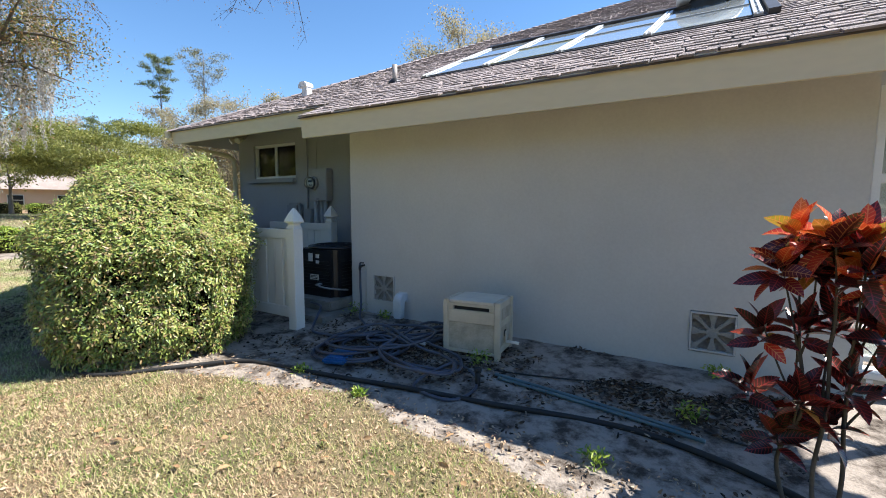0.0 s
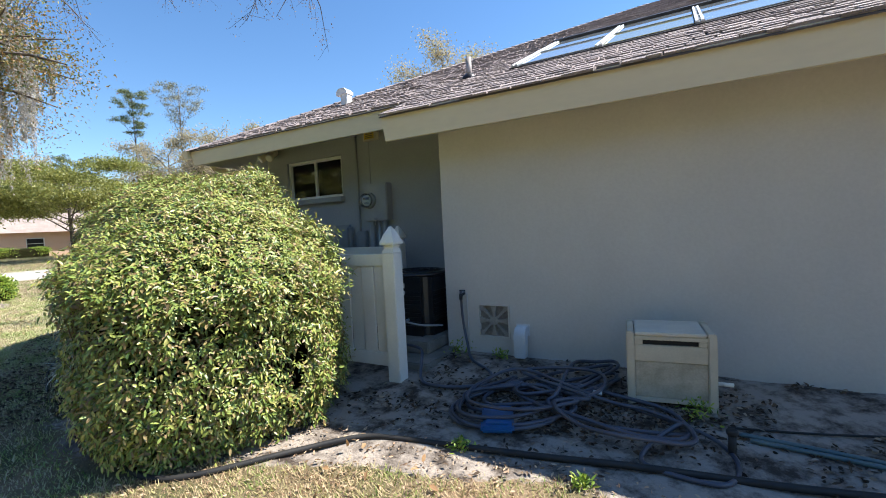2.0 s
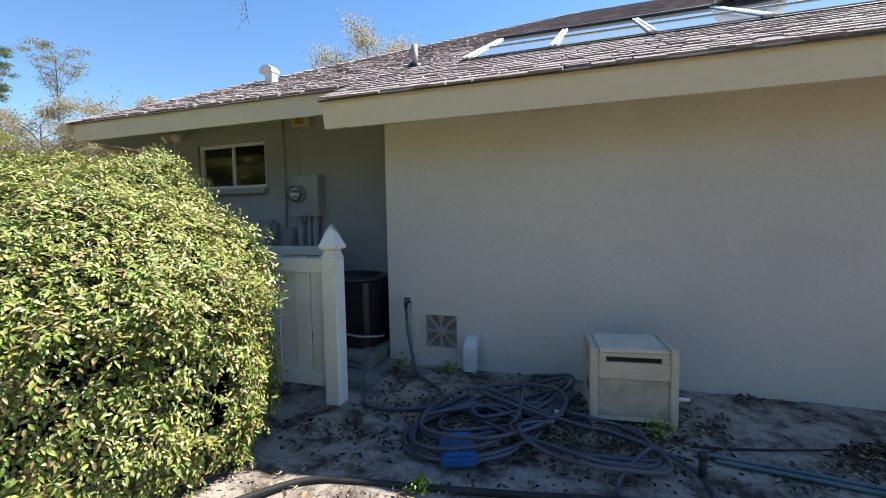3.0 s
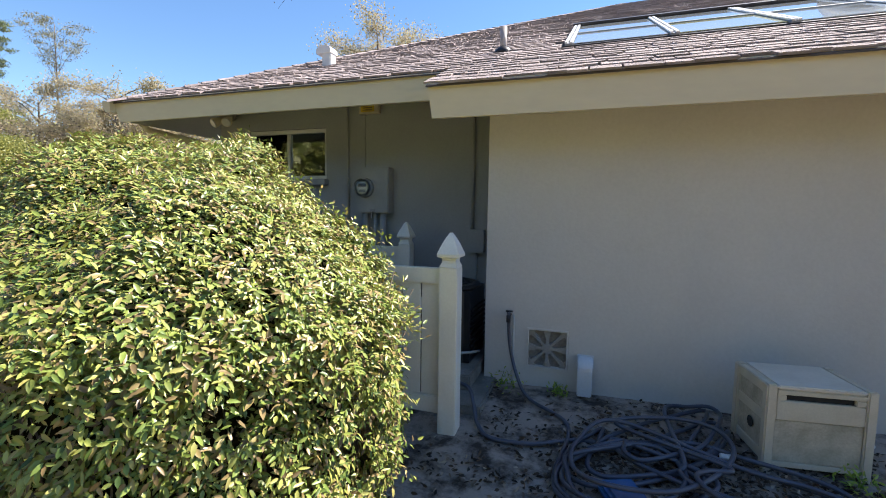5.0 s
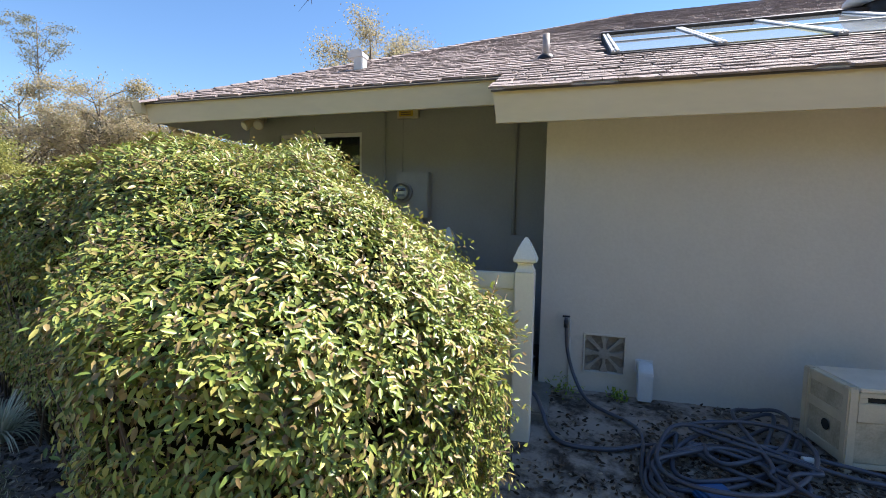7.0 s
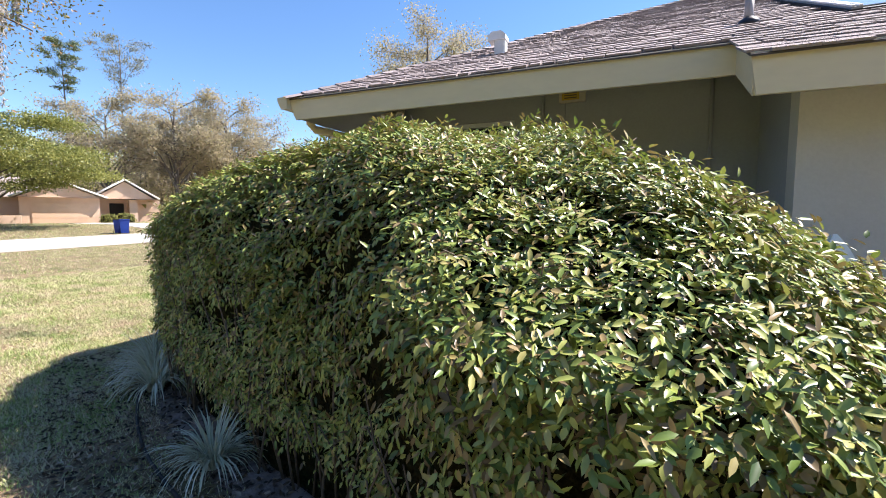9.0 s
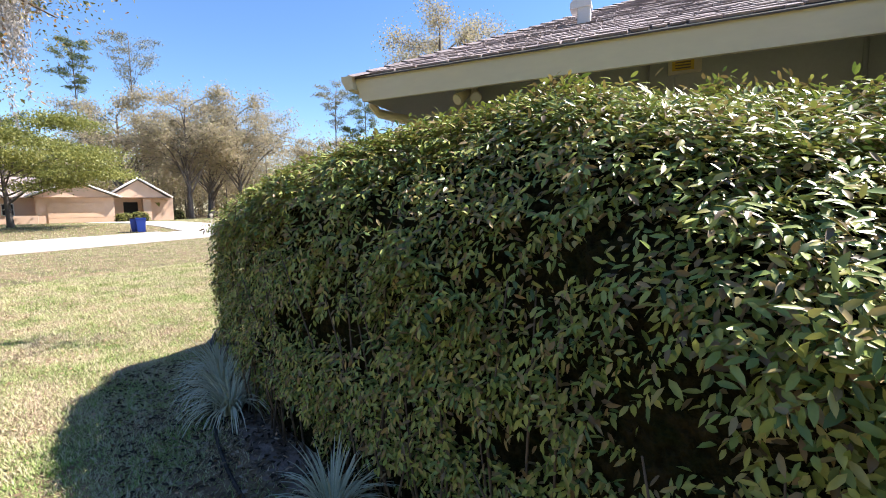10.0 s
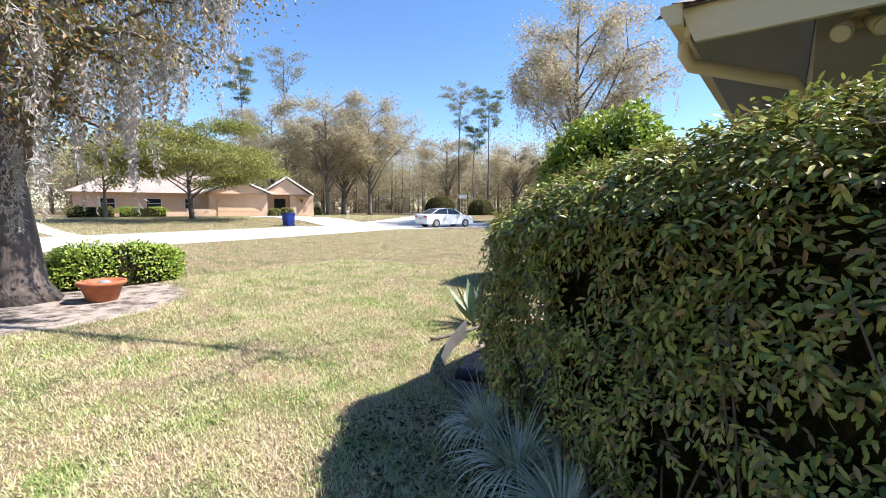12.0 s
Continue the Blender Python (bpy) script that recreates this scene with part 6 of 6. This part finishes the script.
strip("walk_path", [(-34, 6.5), (-60, 8)], 1.2, 0.02, KERB, "narrow concrete path through the neighbour's lawn")


# ---- neighbour's house ----
def neighbour():
    t = thing("neighbour_house", -61.4, 28.0, 0.42, 63.5, "peach stucco single-storey house with gabled tan roofs", "house")
    wallm = mat("peach_stucco", (0.76, 0.54, 0.39), (0.70, 0.49, 0.34), scale=0.8, rough=0.85, bump=0.15, bscale=20, grain=0.05)
    roofm = mat("tan_shingle", (0.37, 0.305, 0.27), (0.30, 0.245, 0.215), scale=1.2, rough=0.9, bump=0.5, bscale=9, grain=0.2)
    doorm = mat("peach_garage_door", (0.76, 0.53, 0.36), (0.70, 0.48, 0.32), scale=1.0, rough=0.6, bump=0.05)
    # local x runs along the front, local y goes away from the street
    part("main_wall", box(-17, -3.2, 3.0, 12, 0, 2.9), wallm, t)
    part("garage_wall", box(-3.2, 3.4, 0.0, 9, 0, 2.9), wallm, t)
    part("porch_wall", box(3.4, 9.5, 2.6, 12, 0, 2.9), wallm, t)
    part("porch_pier", box(6.2, 7.0, 0.8, 2.6, 0, 2.7), wallm, t)

    def gable(x0, x1, y0, y1, z, rise):
        bm = bmesh.new()
        m = (x0 + x1) / 2
        p = [bm.verts.new(c) for c in ((x0, y0, z), (x1, y0, z), (m, y0, z + rise), (x0, y1, z), (x1, y1, z), (m, y1, z + rise))]
        for q in ((0, 2, 5, 3), (1, 4, 5, 2), (3, 5, 4), (0, 3, 4, 1)):
            bm.faces.new([p[k] for k in q])
        rf = part("roof", bm, roofm, t)
        bm = bmesh.new()
        p = [bm.verts.new(c) for c in ((x0 + 0.5, y0 + 0.25, z), (x1 - 0.5, y0 + 0.25, z), (m, y0 + 0.25, z + rise * 0.9))]
        bm.faces.new(p)
        r = bmesh.ops.extrude_face_region(bm, geom=bm.faces[:])
        bmesh.ops.translate(bm, verts=[v for v in r["geom"] if isinstance(v, bmesh.types.BMVert)], vec=(0, 0.15, -0.01))
        part("gable_wall", bm, wallm, rf)
        for s in (-1, 1):
            e = x0 if s < 0 else x1
            bm = cyl((e, y0 - 0.02, z), (m, y0 - 0.02, z + rise), 0.11, seg=4)
            part("barge_board", bm, WHITE_VINYL, rf)

    gable(-3.9, 4.1, -0.6, 9.5, 2.8, 1.75)
    gable(2.4, 9.2, 0.3, 12.5, 2.8, 2.25)
    bm = bmesh.new()
    p = [bm.verts.new(c) for c in ((-17.6, 2.3, 2.85), (-2.5, 2.3, 2.85), (-2.5, 7.5, 5.3), (-14, 7.5, 5.3), (-17.6, 12.7, 2.85), (-2.5, 12.7, 2.85))]
    for q in ((0, 1, 2, 3), (0, 3, 4), (4, 3, 2, 5)):
        bm.faces.new([p[k] for k in q])
    part("roof", bm, roofm, t)
    door = part("garage_door", box(-2.3, 2.5, -0.06, 0.05, 0.02, 2.25), doorm, t)
    for k in range(4):
        part("door_panel", box(-2.25, 2.45, -0.085, -0.062, 0.06 + 0.55 * k, 0.56 + 0.55 * k, 0.01), doorm, door)
    for x, w in ((-14.5, 1.5), (-10, 1.6), (-6, 1.0)):
        win = part("window", box(x, x + w, 2.93, 2.997, 0.9, 2.2), WHITE_VINYL, t)
        part("pane", box(x + 0.08, x + w - 0.08, 2.9, 2.928, 0.98, 2.12), DARK, win)
        part("glazing_bar", box(x + 0.08, x + w - 0.08, 2.88, 2.898, 1.52, 1.58), WHITE_VINYL, win)
    part("entry_shadow", box(4.4, 5.8, 2.5, 2.597, 0.0, 2.3), DARK, t)
    part("low_wall", box(-5.4, -3.0, -1.2, -0.9, 0, 0.9), wallm, t)
    t = thing("outdoor_unit", -66.5, 20.0, 0.42, 63, "grey outdoor air unit beside the neighbour's wall", "air conditioner")
    part("casing", box(-0.4, 0.4, -0.4, 0.4, 0, 1.0, 0.05), GREY_METAL, t)
    t = thing("far_house", -88, 78, 0.4, 40, "pale distant house half hidden among trees", "house")
    part("wall", box(-7, 7, 0, 7, 0, 3.2), WHITE_VINYL, t)
    bm = bmesh.new()
    p = [bm.verts.new(c) for c in ((-7.6, -0.6, 3.1), (7.6, -0.6, 3.1), (4, 3.5, 5.4), (-4, 3.5, 5.4), (-7.6, 7.6, 3.1), (7.6, 7.6, 3.1))]
    for q in ((0, 1, 2, 3), (0, 3, 4), (4, 3, 2, 5), (1, 5, 2)):
        bm.faces.new([p[k] for k in q])
    part("roof", bm, GREY_METAL, t)
    for x in (-4, 1):
        part("window", box(x, x + 1.4, -0.03, -0.002, 0.9, 2.3), DARK, t)


neighbour()


# ---- street things ----
def bins():
    for k, (x, y, m, lab) in enumerate(((-38.75, 20.75, BLUE_BIN, "blue wheeled recycling bin at the kerb"), (-39.45, 20.75, BLUE_BIN, "second blue wheeled bin with a dark lid"))):
        t = thing("wheeled_bin", x, y, float(ground_z(x, y)), 60, lab, "bin", "wheeled bins")
        bm = bmesh.new()
        rows = [[bm.verts.new((a * w, b * d, z)) for a, b in ((-1, -1), (1, -1), (1, 1), (-1, 1))] for w, d, z in ((0.23, 0.26, 0.05), (0.30, 0.34, 0.95), (0.32, 0.36, 0.98))]
        for p, q in zip(rows, rows[1:]):
            for i in range(4):
                bm.faces.new((p[i], p[(i + 1) % 4], q[(i + 1) % 4], q[i]))
        bm.faces.new(rows[0][::-1]), bm.faces.new(rows[-1])
        part("body", bm, m, t)
        part("lid", box(-0.33, 0.33, -0.38, 0.38, 0.982, 1.06, 0.03), m if k == 0 else BLACK_POLY, t)
        for s in (-1, 1):
            part("wheel", cyl((s * 0.26, 0.28, 0.1), (s * 0.31, 0.28, 0.1), 0.1, seg=14), BLACK_POLY, t)
        part("handle", cyl((-0.25, 0.39, 1.0), (0.25, 0.39, 1.0), 0.02, seg=8), m, t)


BLUE_BIN = mat("bin_blue", (0.012, 0.06, 0.36), (0.01, 0.045, 0.3), rough=0.4, bump=0.03)
bins()


def street_furniture():
    t = thing("mailbox", -40.2, 27.7, 0.02, 60, "cream mailbox on a wooden post by the street", "mailbox")
    part("post", box(-0.06, 0.06, -0.06, 0.06, 0, 1.05, 0.01), BEIGE_PLASTIC, t)
    bm = extrude([(-0.11, 0), (0.11, 0), (0.11, 0.13), (0.07, 0.21), (0, 0.235), (-0.07, 0.21), (-0.11, 0.13)], -0.28, 0.28)
    part("box", bm, BEIGE_PLASTIC, t).matrix_local = pose(0, 0, 1.052)
    part("arm", box(-0.04, 0.04, -0.35, 0.35, 0.9, 0.98, 0.01), BEIGE_PLASTIC, t)
    t = thing("street_sign", -37.2, 43.0, float(ground_z(-37.2, 43.0)), 40, "white sign board hanging from a timber post", "sign")
    part("post", box(-0.06, 0.06, -0.06, 0.06, 0, 2.9, 0.01), BARK_GREY, t, "grey timber post")
    part("arm", box(-1.15, 0.2, -0.05, 0.05, 2.62, 2.72, 0.01), WHITE_VINYL, t)
    part("board", box(-1.05, -0.1, -0.03, 0.03, 2.30, 2.58, 0.01), WHITE_VINYL, t)


street_furniture()


def car():
    t = thing("car", -29.0, 28.1, 0.045, 71.5, "white four-door sedan parked on the street", "car")
    white = mat("car_paint", (0.72, 0.75, 0.80), (0.70, 0.73, 0.78), rough=0.2, bump=0, grain=0.01)
    prof = [(-2.2, 0.42), (-2.24, 0.62), (-2.18, 0.92), (-2.05, 1.0), (-1.6, 1.04), (0.85, 0.98), (1.75, 0.86), (2.12, 0.70), (2.22, 0.5), (2.2, 0.26), (1.75, 0.22), (-1.85, 0.22), (-2.15, 0.28)]
    bm = extrude(prof, -0.88, 0.88)
    bmesh.ops.bevel(bm, geom=[e for e in bm.edges if abs(e.verts[0].co.y - e.verts[1].co.y) < 0.01], offset=0.09, segments=3, affect="EDGES")
    part("body", bm, white, t)
    bm = bmesh.new()
    cab = [(-1.75, 1.02, 0.80), (-0.95, 1.40, 0.62), (-0.2, 1.46, 0.60), (0.35, 1.40, 0.61), (1.15, 0.96, 0.80)]
    rows = [[bm.verts.new((x, -w, z)), bm.verts.new((x, w, z))] for x, z, w in cab]
    low = [[bm.verts.new((x, -0.82, 0.95)), bm.verts.new((x, 0.82, 0.95))] for x, z, w in cab]
    for a, b in zip(rows, rows[1:]):
        bm.faces.new((a[0], a[1], b[1], b[0]))
    for i in range(len(cab) - 1):
        bm.faces.new((low[i][0], low[i + 1][0], rows[i + 1][0], rows[i][0]))
        bm.faces.new((low[i][1], rows[i][1], rows[i + 1][1], low[i + 1][1]))
    bm.faces.new((low[0][0], rows[0][0], rows[0][1], low[0][1]))
    part("cabin_glass", bm, CAR_GLASS, t, "dark tinted cabin glass")
    bm = bmesh.new()
    top = [[bm.verts.new((x, s * (w + 0.012), z + 0.012)) for s in (-1, 1)] for x, z, w in cab[1:4]]
    bot = [[bm.verts.new((x, s * (w + 0.012), z - 0.02)) for s in (-1, 1)] for x, z, w in cab[1:4]]
    for a, b in zip(top, top[1:]):
        bm.faces.new((a[0], a[1], b[1], b[0]))
    for i in range(2):
        for s in (0, 1):
            bm.faces.new((top[i][s], top[i + 1][s], bot[i + 1][s], bot[i][s]))
    part("roof_panel", bm, white, t)
    for s in (-1, 1):
        for x0, x1 in (((-1.75, 1.02), (-0.95, 1.41)), ((0.35, 1.41), (1.15, 0.97)), ((-0.25, 0.97), (-0.22, 1.46))):
            part("pillar", cyl((x0[0], s * 0.82, x0[1] if x0[1] > 1 or x0[0] < 0 else 0.97), (x1[0], s * 0.63, x1[1]) if x1[1] > 1.2 else (x1[0], s * 0.82, x1[1]), 0.035, seg=6), white, t)
        for x in (-1.32, 1.38):
            w = part("wheel", cyl((x, s * 0.72, 0.32), (x, s * 0.90, 0.32), 0.32, seg=22), BLACK_POLY, t)
            part("rim", cyl((x, s * 0.895, 0.32), (x, s * 0.91, 0.32), 0.2, 0.17, 18), GREY_METAL, w)
        part("headlight", box(1.98, 2.19, s * 0.62 - 0.16, s * 0.62 + 0.16, 0.60, 0.72, 0.03), PVC, t)
        part("tail_light", box(-2.24, -2.1, s * 0.66 - 0.16, s * 0.66 + 0.16, 0.74, 0.9, 0.03), RED, t)
        for x in (-0.7, 0.3):
            part("door_handle", box(x, x + 0.16, s * 0.885 - 0.012, s * 0.885 + 0.012, 0.80, 0.83), white, t)
        part("side_mirror", box(0.75, 0.95, s * 0.95 - 0.09, s * 0.95 + 0.09, 0.95, 1.08, 0.03), white, t)
    part("number_plate", box(-2.262, -2.245, -0.25, 0.25, 0.6, 0.74), BEIGE_PLASTIC, t)


RED = mat("tail_red", (0.35, 0.01, 0.01), rough=0.3, bump=0)
CAR_GLASS = mat("tinted_glass", (0.02, 0.025, 0.03), rough=0.06, bump=0, spec=0.8)
car()


# ---- grass, litter ----
def grass(areas, material, seed):
    g = np.random.default_rng(seed)
    xs, ys, sz = [], [], []
    for x0, x1, y0, y1, n, s in areas:
        xs.append(g.uniform(x0, x1, n)), ys.append(g.uniform(y0, y1, n)), sz.append(np.full(n, s))
    x, y, s = map(np.concatenate, (xs, ys, sz))
    clear = np.maximum(sand_share(x, y), mulch_share(x, y))
    keep = (clear < g.uniform(0.05, 0.75, len(x))) & ~inside_hedge(x, y, -0.05)
    main = np.interp(y, [-60, -20, 4, 14, 26, 40], [-29, -30, -30.8, -31.8, -34.2, -39.5])
    keep &= np.abs(x - main) > 4.3
    side = np.interp(y, [20, 27, 34, 48], [-33.6, -31.2, -28.6, -24])
    keep &= (np.abs(x - side) > 3.5) | (y < 20)
    keep &= ~((np.abs(y - np.interp(x, [-59.5, -52, -44, -36.5], [29.8, 29, 27.5, 25])) < 2.5) & (x < -36))
    x, y, s = x[keep], y[keep], s[keep]
    n = len(x)
    base = np.stack([x, y, ground_z(x, y) - 0.004], 1)
    tuft = np.array([noise.noise(Vector((p * 9, q * 9, 1))) for p, q in zip(x, y)]) if n < 260000 else np.sin(x * 31 + 3 * np.sin(y * 17)) * np.sin(y * 29 + 3 * np.sin(x * 13))
    ln = g.uniform(0.018, 0.046, n) * s * (1 + 0.35 * tuft)
    a, lean = g.uniform(0, 2 * np.pi, n), g.uniform(0.45, 1.5, n)
    d = np.stack([np.cos(a) * np.sin(lean), np.sin(a) * np.sin(lean), np.cos(lean)], 1)
    sd = np.stack([-np.sin(a), np.cos(a), np.zeros(n)], 1) * (g.uniform(0.0024, 0.0046, n) * s)[:, None]
    tip = base + d * ln[:, None]
    v = np.stack([base - sd, base + sd, tip], 1).reshape(-1, 3)
    ob = tri_mesh("grass", v, np.arange(3 * n).reshape(-1, 3), material)
    tagged(ob, "short patchy lawn grass, part green and part straw", "grass", kind="stuff")


GRASS = leaf_mat("lawn_blade", [(0.08, 0.15, 0.03), (0.20, 0.29, 0.065), (0.34, 0.34, 0.13), (0.50, 0.42, 0.23), (0.58, 0.45, 0.28), (0.42, 0.28, 0.17), (0.16, 0.10, 0.06)], rough=0.6, translucent=0.25, spec=0.25, patch=2.4)
GRASS_FRONT = leaf_mat("front_lawn_blade", [(0.10, 0.20, 0.04), (0.23, 0.34, 0.085), (0.34, 0.40, 0.14), (0.48, 0.475, 0.24), (0.62, 0.55, 0.36), (0.58, 0.455, 0.33), (0.22, 0.14, 0.09)], rough=0.6, translucent=0.25, spec=0.25, patch=2.0)
grass(((-4.6, 0.9, 0.2, 2.6, 105000, 1.15),), GRASS, 90)
grass(((-10.9, -4.5, 0.6, 3.6, 80000, 1.1), (-17.5, -8.0, 1.0, 9.0, 240000, 1.3), (-13.5, -8.2, 1.0, 6.5, 150000, 1.1), (-30, -12, 0, 26, 130000, 2.0), (-62, -34, 5, 45, 60000, 4.0)), GRASS_FRONT, 91)


def litter():
    g = np.random.default_rng(95)
    n = 15000
    x, y = g.uniform(-5.0, 1.6, n), g.uniform(2.2, 4.05, n)
    far = g.uniform(0, 1, n)
    x = np.where(far < 0.28, g.uniform(-0.9, 1.2, n), x)
    y = np.where(far < 0.28, 3.55 + g.normal(0, 0.22, n), y)
    heap = np.arange(n) % 8 == 0  # drifted against the wall and caught among the hoses
    x = np.where(heap, np.where(np.arange(n) % 2, g.uniform(-3.9, 0.9, n), g.normal(-2.5, 0.55, n)), x)
    y = np.where(heap, np.where(np.arange(n) % 2, 4.03 - np.abs(g.normal(0, 0.10, n)), g.normal(3.2, 0.32, n)), y)
    dark = np.array([noise.noise(Vector((a * 1.7, b * 1.7, 5))) for a, b in zip(x, y)])
    keep = ((dark > 0.04) | heap) & (y < 4.05) & ((y > 2.75) | (g.random(n) < 0.25))
    pos = np.stack([x, y, ground_z(x, y) + 0.016], 1)[keep]
    m = 7000
    hx, hy = g.uniform(-10.4, -5.2, m), g.uniform(1.3, 3.4, m)
    hx[1600:], hy[1600:] = g.uniform(-10.0, -6.2, m - 1600), g.uniform(0.9, 3.2, m - 1600)
    ok = (mulch_share(hx, hy) > 0.5) | ((np.arange(m) > 1600) & (hy > 0.9 + 0.5 * (-6.6 - hx)))
    pos = np.concatenate([pos, np.stack([hx, hy, ground_z(hx, hy) + 0.016], 1)[ok]])
    d = g.normal(0, 1, (len(pos), 3)) * np.array((1, 1, 0.12))
    ob = leaves("leaf_litter", pos, d, 0.042, 0.018, LITTER, droop=0, spread=0.12, seed=96)
    tagged(ob, "dead brown leaves and twigs strewn over bare ground", "leaf litter", kind="stuff")
    # larger fallen leaves on the lawn
    m = 75
    x, y = g.uniform(-4.2, 0.7, m), g.uniform(0.5, 2.3, m)
    pos = np.stack([x, y, ground_z(x, y) + 0.03], 1)
    ob = leaves("fallen_leaves", pos, g.normal(0, 1, (m, 3)) * np.array((1, 1, 0.1)), 0.06, 0.03, FALLEN, droop=0, spread=0.1, seed=97)
    tagged(ob, "scattered dry tan leaves lying on the grass", "leaf litter", kind="stuff")


LITTER = leaf_mat("leaf_litter", [(0.022, 0.016, 0.012), (0.05, 0.036, 0.026), (0.11, 0.075, 0.05), (0.03, 0.022, 0.016), (0.16, 0.11, 0.075), (0.40, 0.33, 0.25)], rough=0.85, translucent=0.05, spec=0.2)
FALLEN = leaf_mat("dry_leaf", [(0.30, 0.17, 0.08), (0.45, 0.29, 0.15), (0.38, 0.22, 0.1)], rough=0.8, translucent=0.15)
litter()


def lawn_bits():
    g = np.random.default_rng(98)
    m = 12000
    x, y = g.uniform(-4.6, 0.9, m), g.uniform(0.3, 2.5, m)
    x[4500:], y[4500:] = g.uniform(-14, -7, 7500), g.uniform(1.0, 7, 7500)
    pos = np.stack([x, y, ground_z(x, y) + 0.012], 1)
    ob = leaves("thatch", pos, g.normal(0, 1, (m, 3)) * np.array((1, 1, 0.2)), 0.032, 0.012, THATCH, droop=0, spread=0.15, seed=99)
    tagged(ob, "brown crumbs of thatch and leaf on the lawn", "leaf litter", kind="stuff")


THATCH = leaf_mat("thatch", [(0.16, 0.10, 0.06), (0.36, 0.25, 0.15), (0.55, 0.42, 0.28), (0.62, 0.36, 0.22)], rough=0.85, translucent=0.1)
lawn_bits()


def weeds():
    for k, (x, y, r) in enumerate(((-1.66, 3.3, 0.11), (-0.02, 3.2, 0.09), (-0.45, 2.38, 0.07), (-3.72, 3.92, 0.13), (-3.3, 3.95, 0.07), (-2.95, 2.42, 0.06), (-4.3, 2.5, 0.09), (0.1, 3.95, 0.08), (-2.2, 2.33, 0.045))):
        g = np.random.default_rng(100 + k)
        t = thing("weed", x, y, float(ground_z(x, y)), 0, "small green weed growing in the sand", "weed", "weeds")
        n = 90
        pos = g.normal(0, 1, (n, 3)) * np.array((r * 0.5, r * 0.5, 0)) + np.stack([np.zeros(n), np.zeros(n), g.uniform(0.01, r * 1.1, n)], 1)
        leaves("foliage", pos, pos * 4 + np.array((0, 0, 0.3)), 0.04, 0.014, SHRUB_LEAF, t, seed=k)["kind"] = "stuff"


weeds()


# ---- shingles of the lower courses, each a piece of the roof ----
def shingle_pieces():
    made = {}
    for k, x, w, s, th in ROOF_PARTS:
        key = (w, th)
        if key not in made:
            o = Vector((0, 3.59, roof_z(3.59)))
            me = bpy.data.meshes.new("shingle")
            me.from_pydata([tuple(p - o) for p in shingle_box(0, w, 0, th)], [], BOX_F)
            me.materials.append(SHINGLE_P)
            made[key] = me
        ob = new("shingle", made[key])
        ob.parent = roof
        ob.location = Vector((x, 3.59, roof_z(3.59))) + UP_SLOPE * s


shingle_pieces()
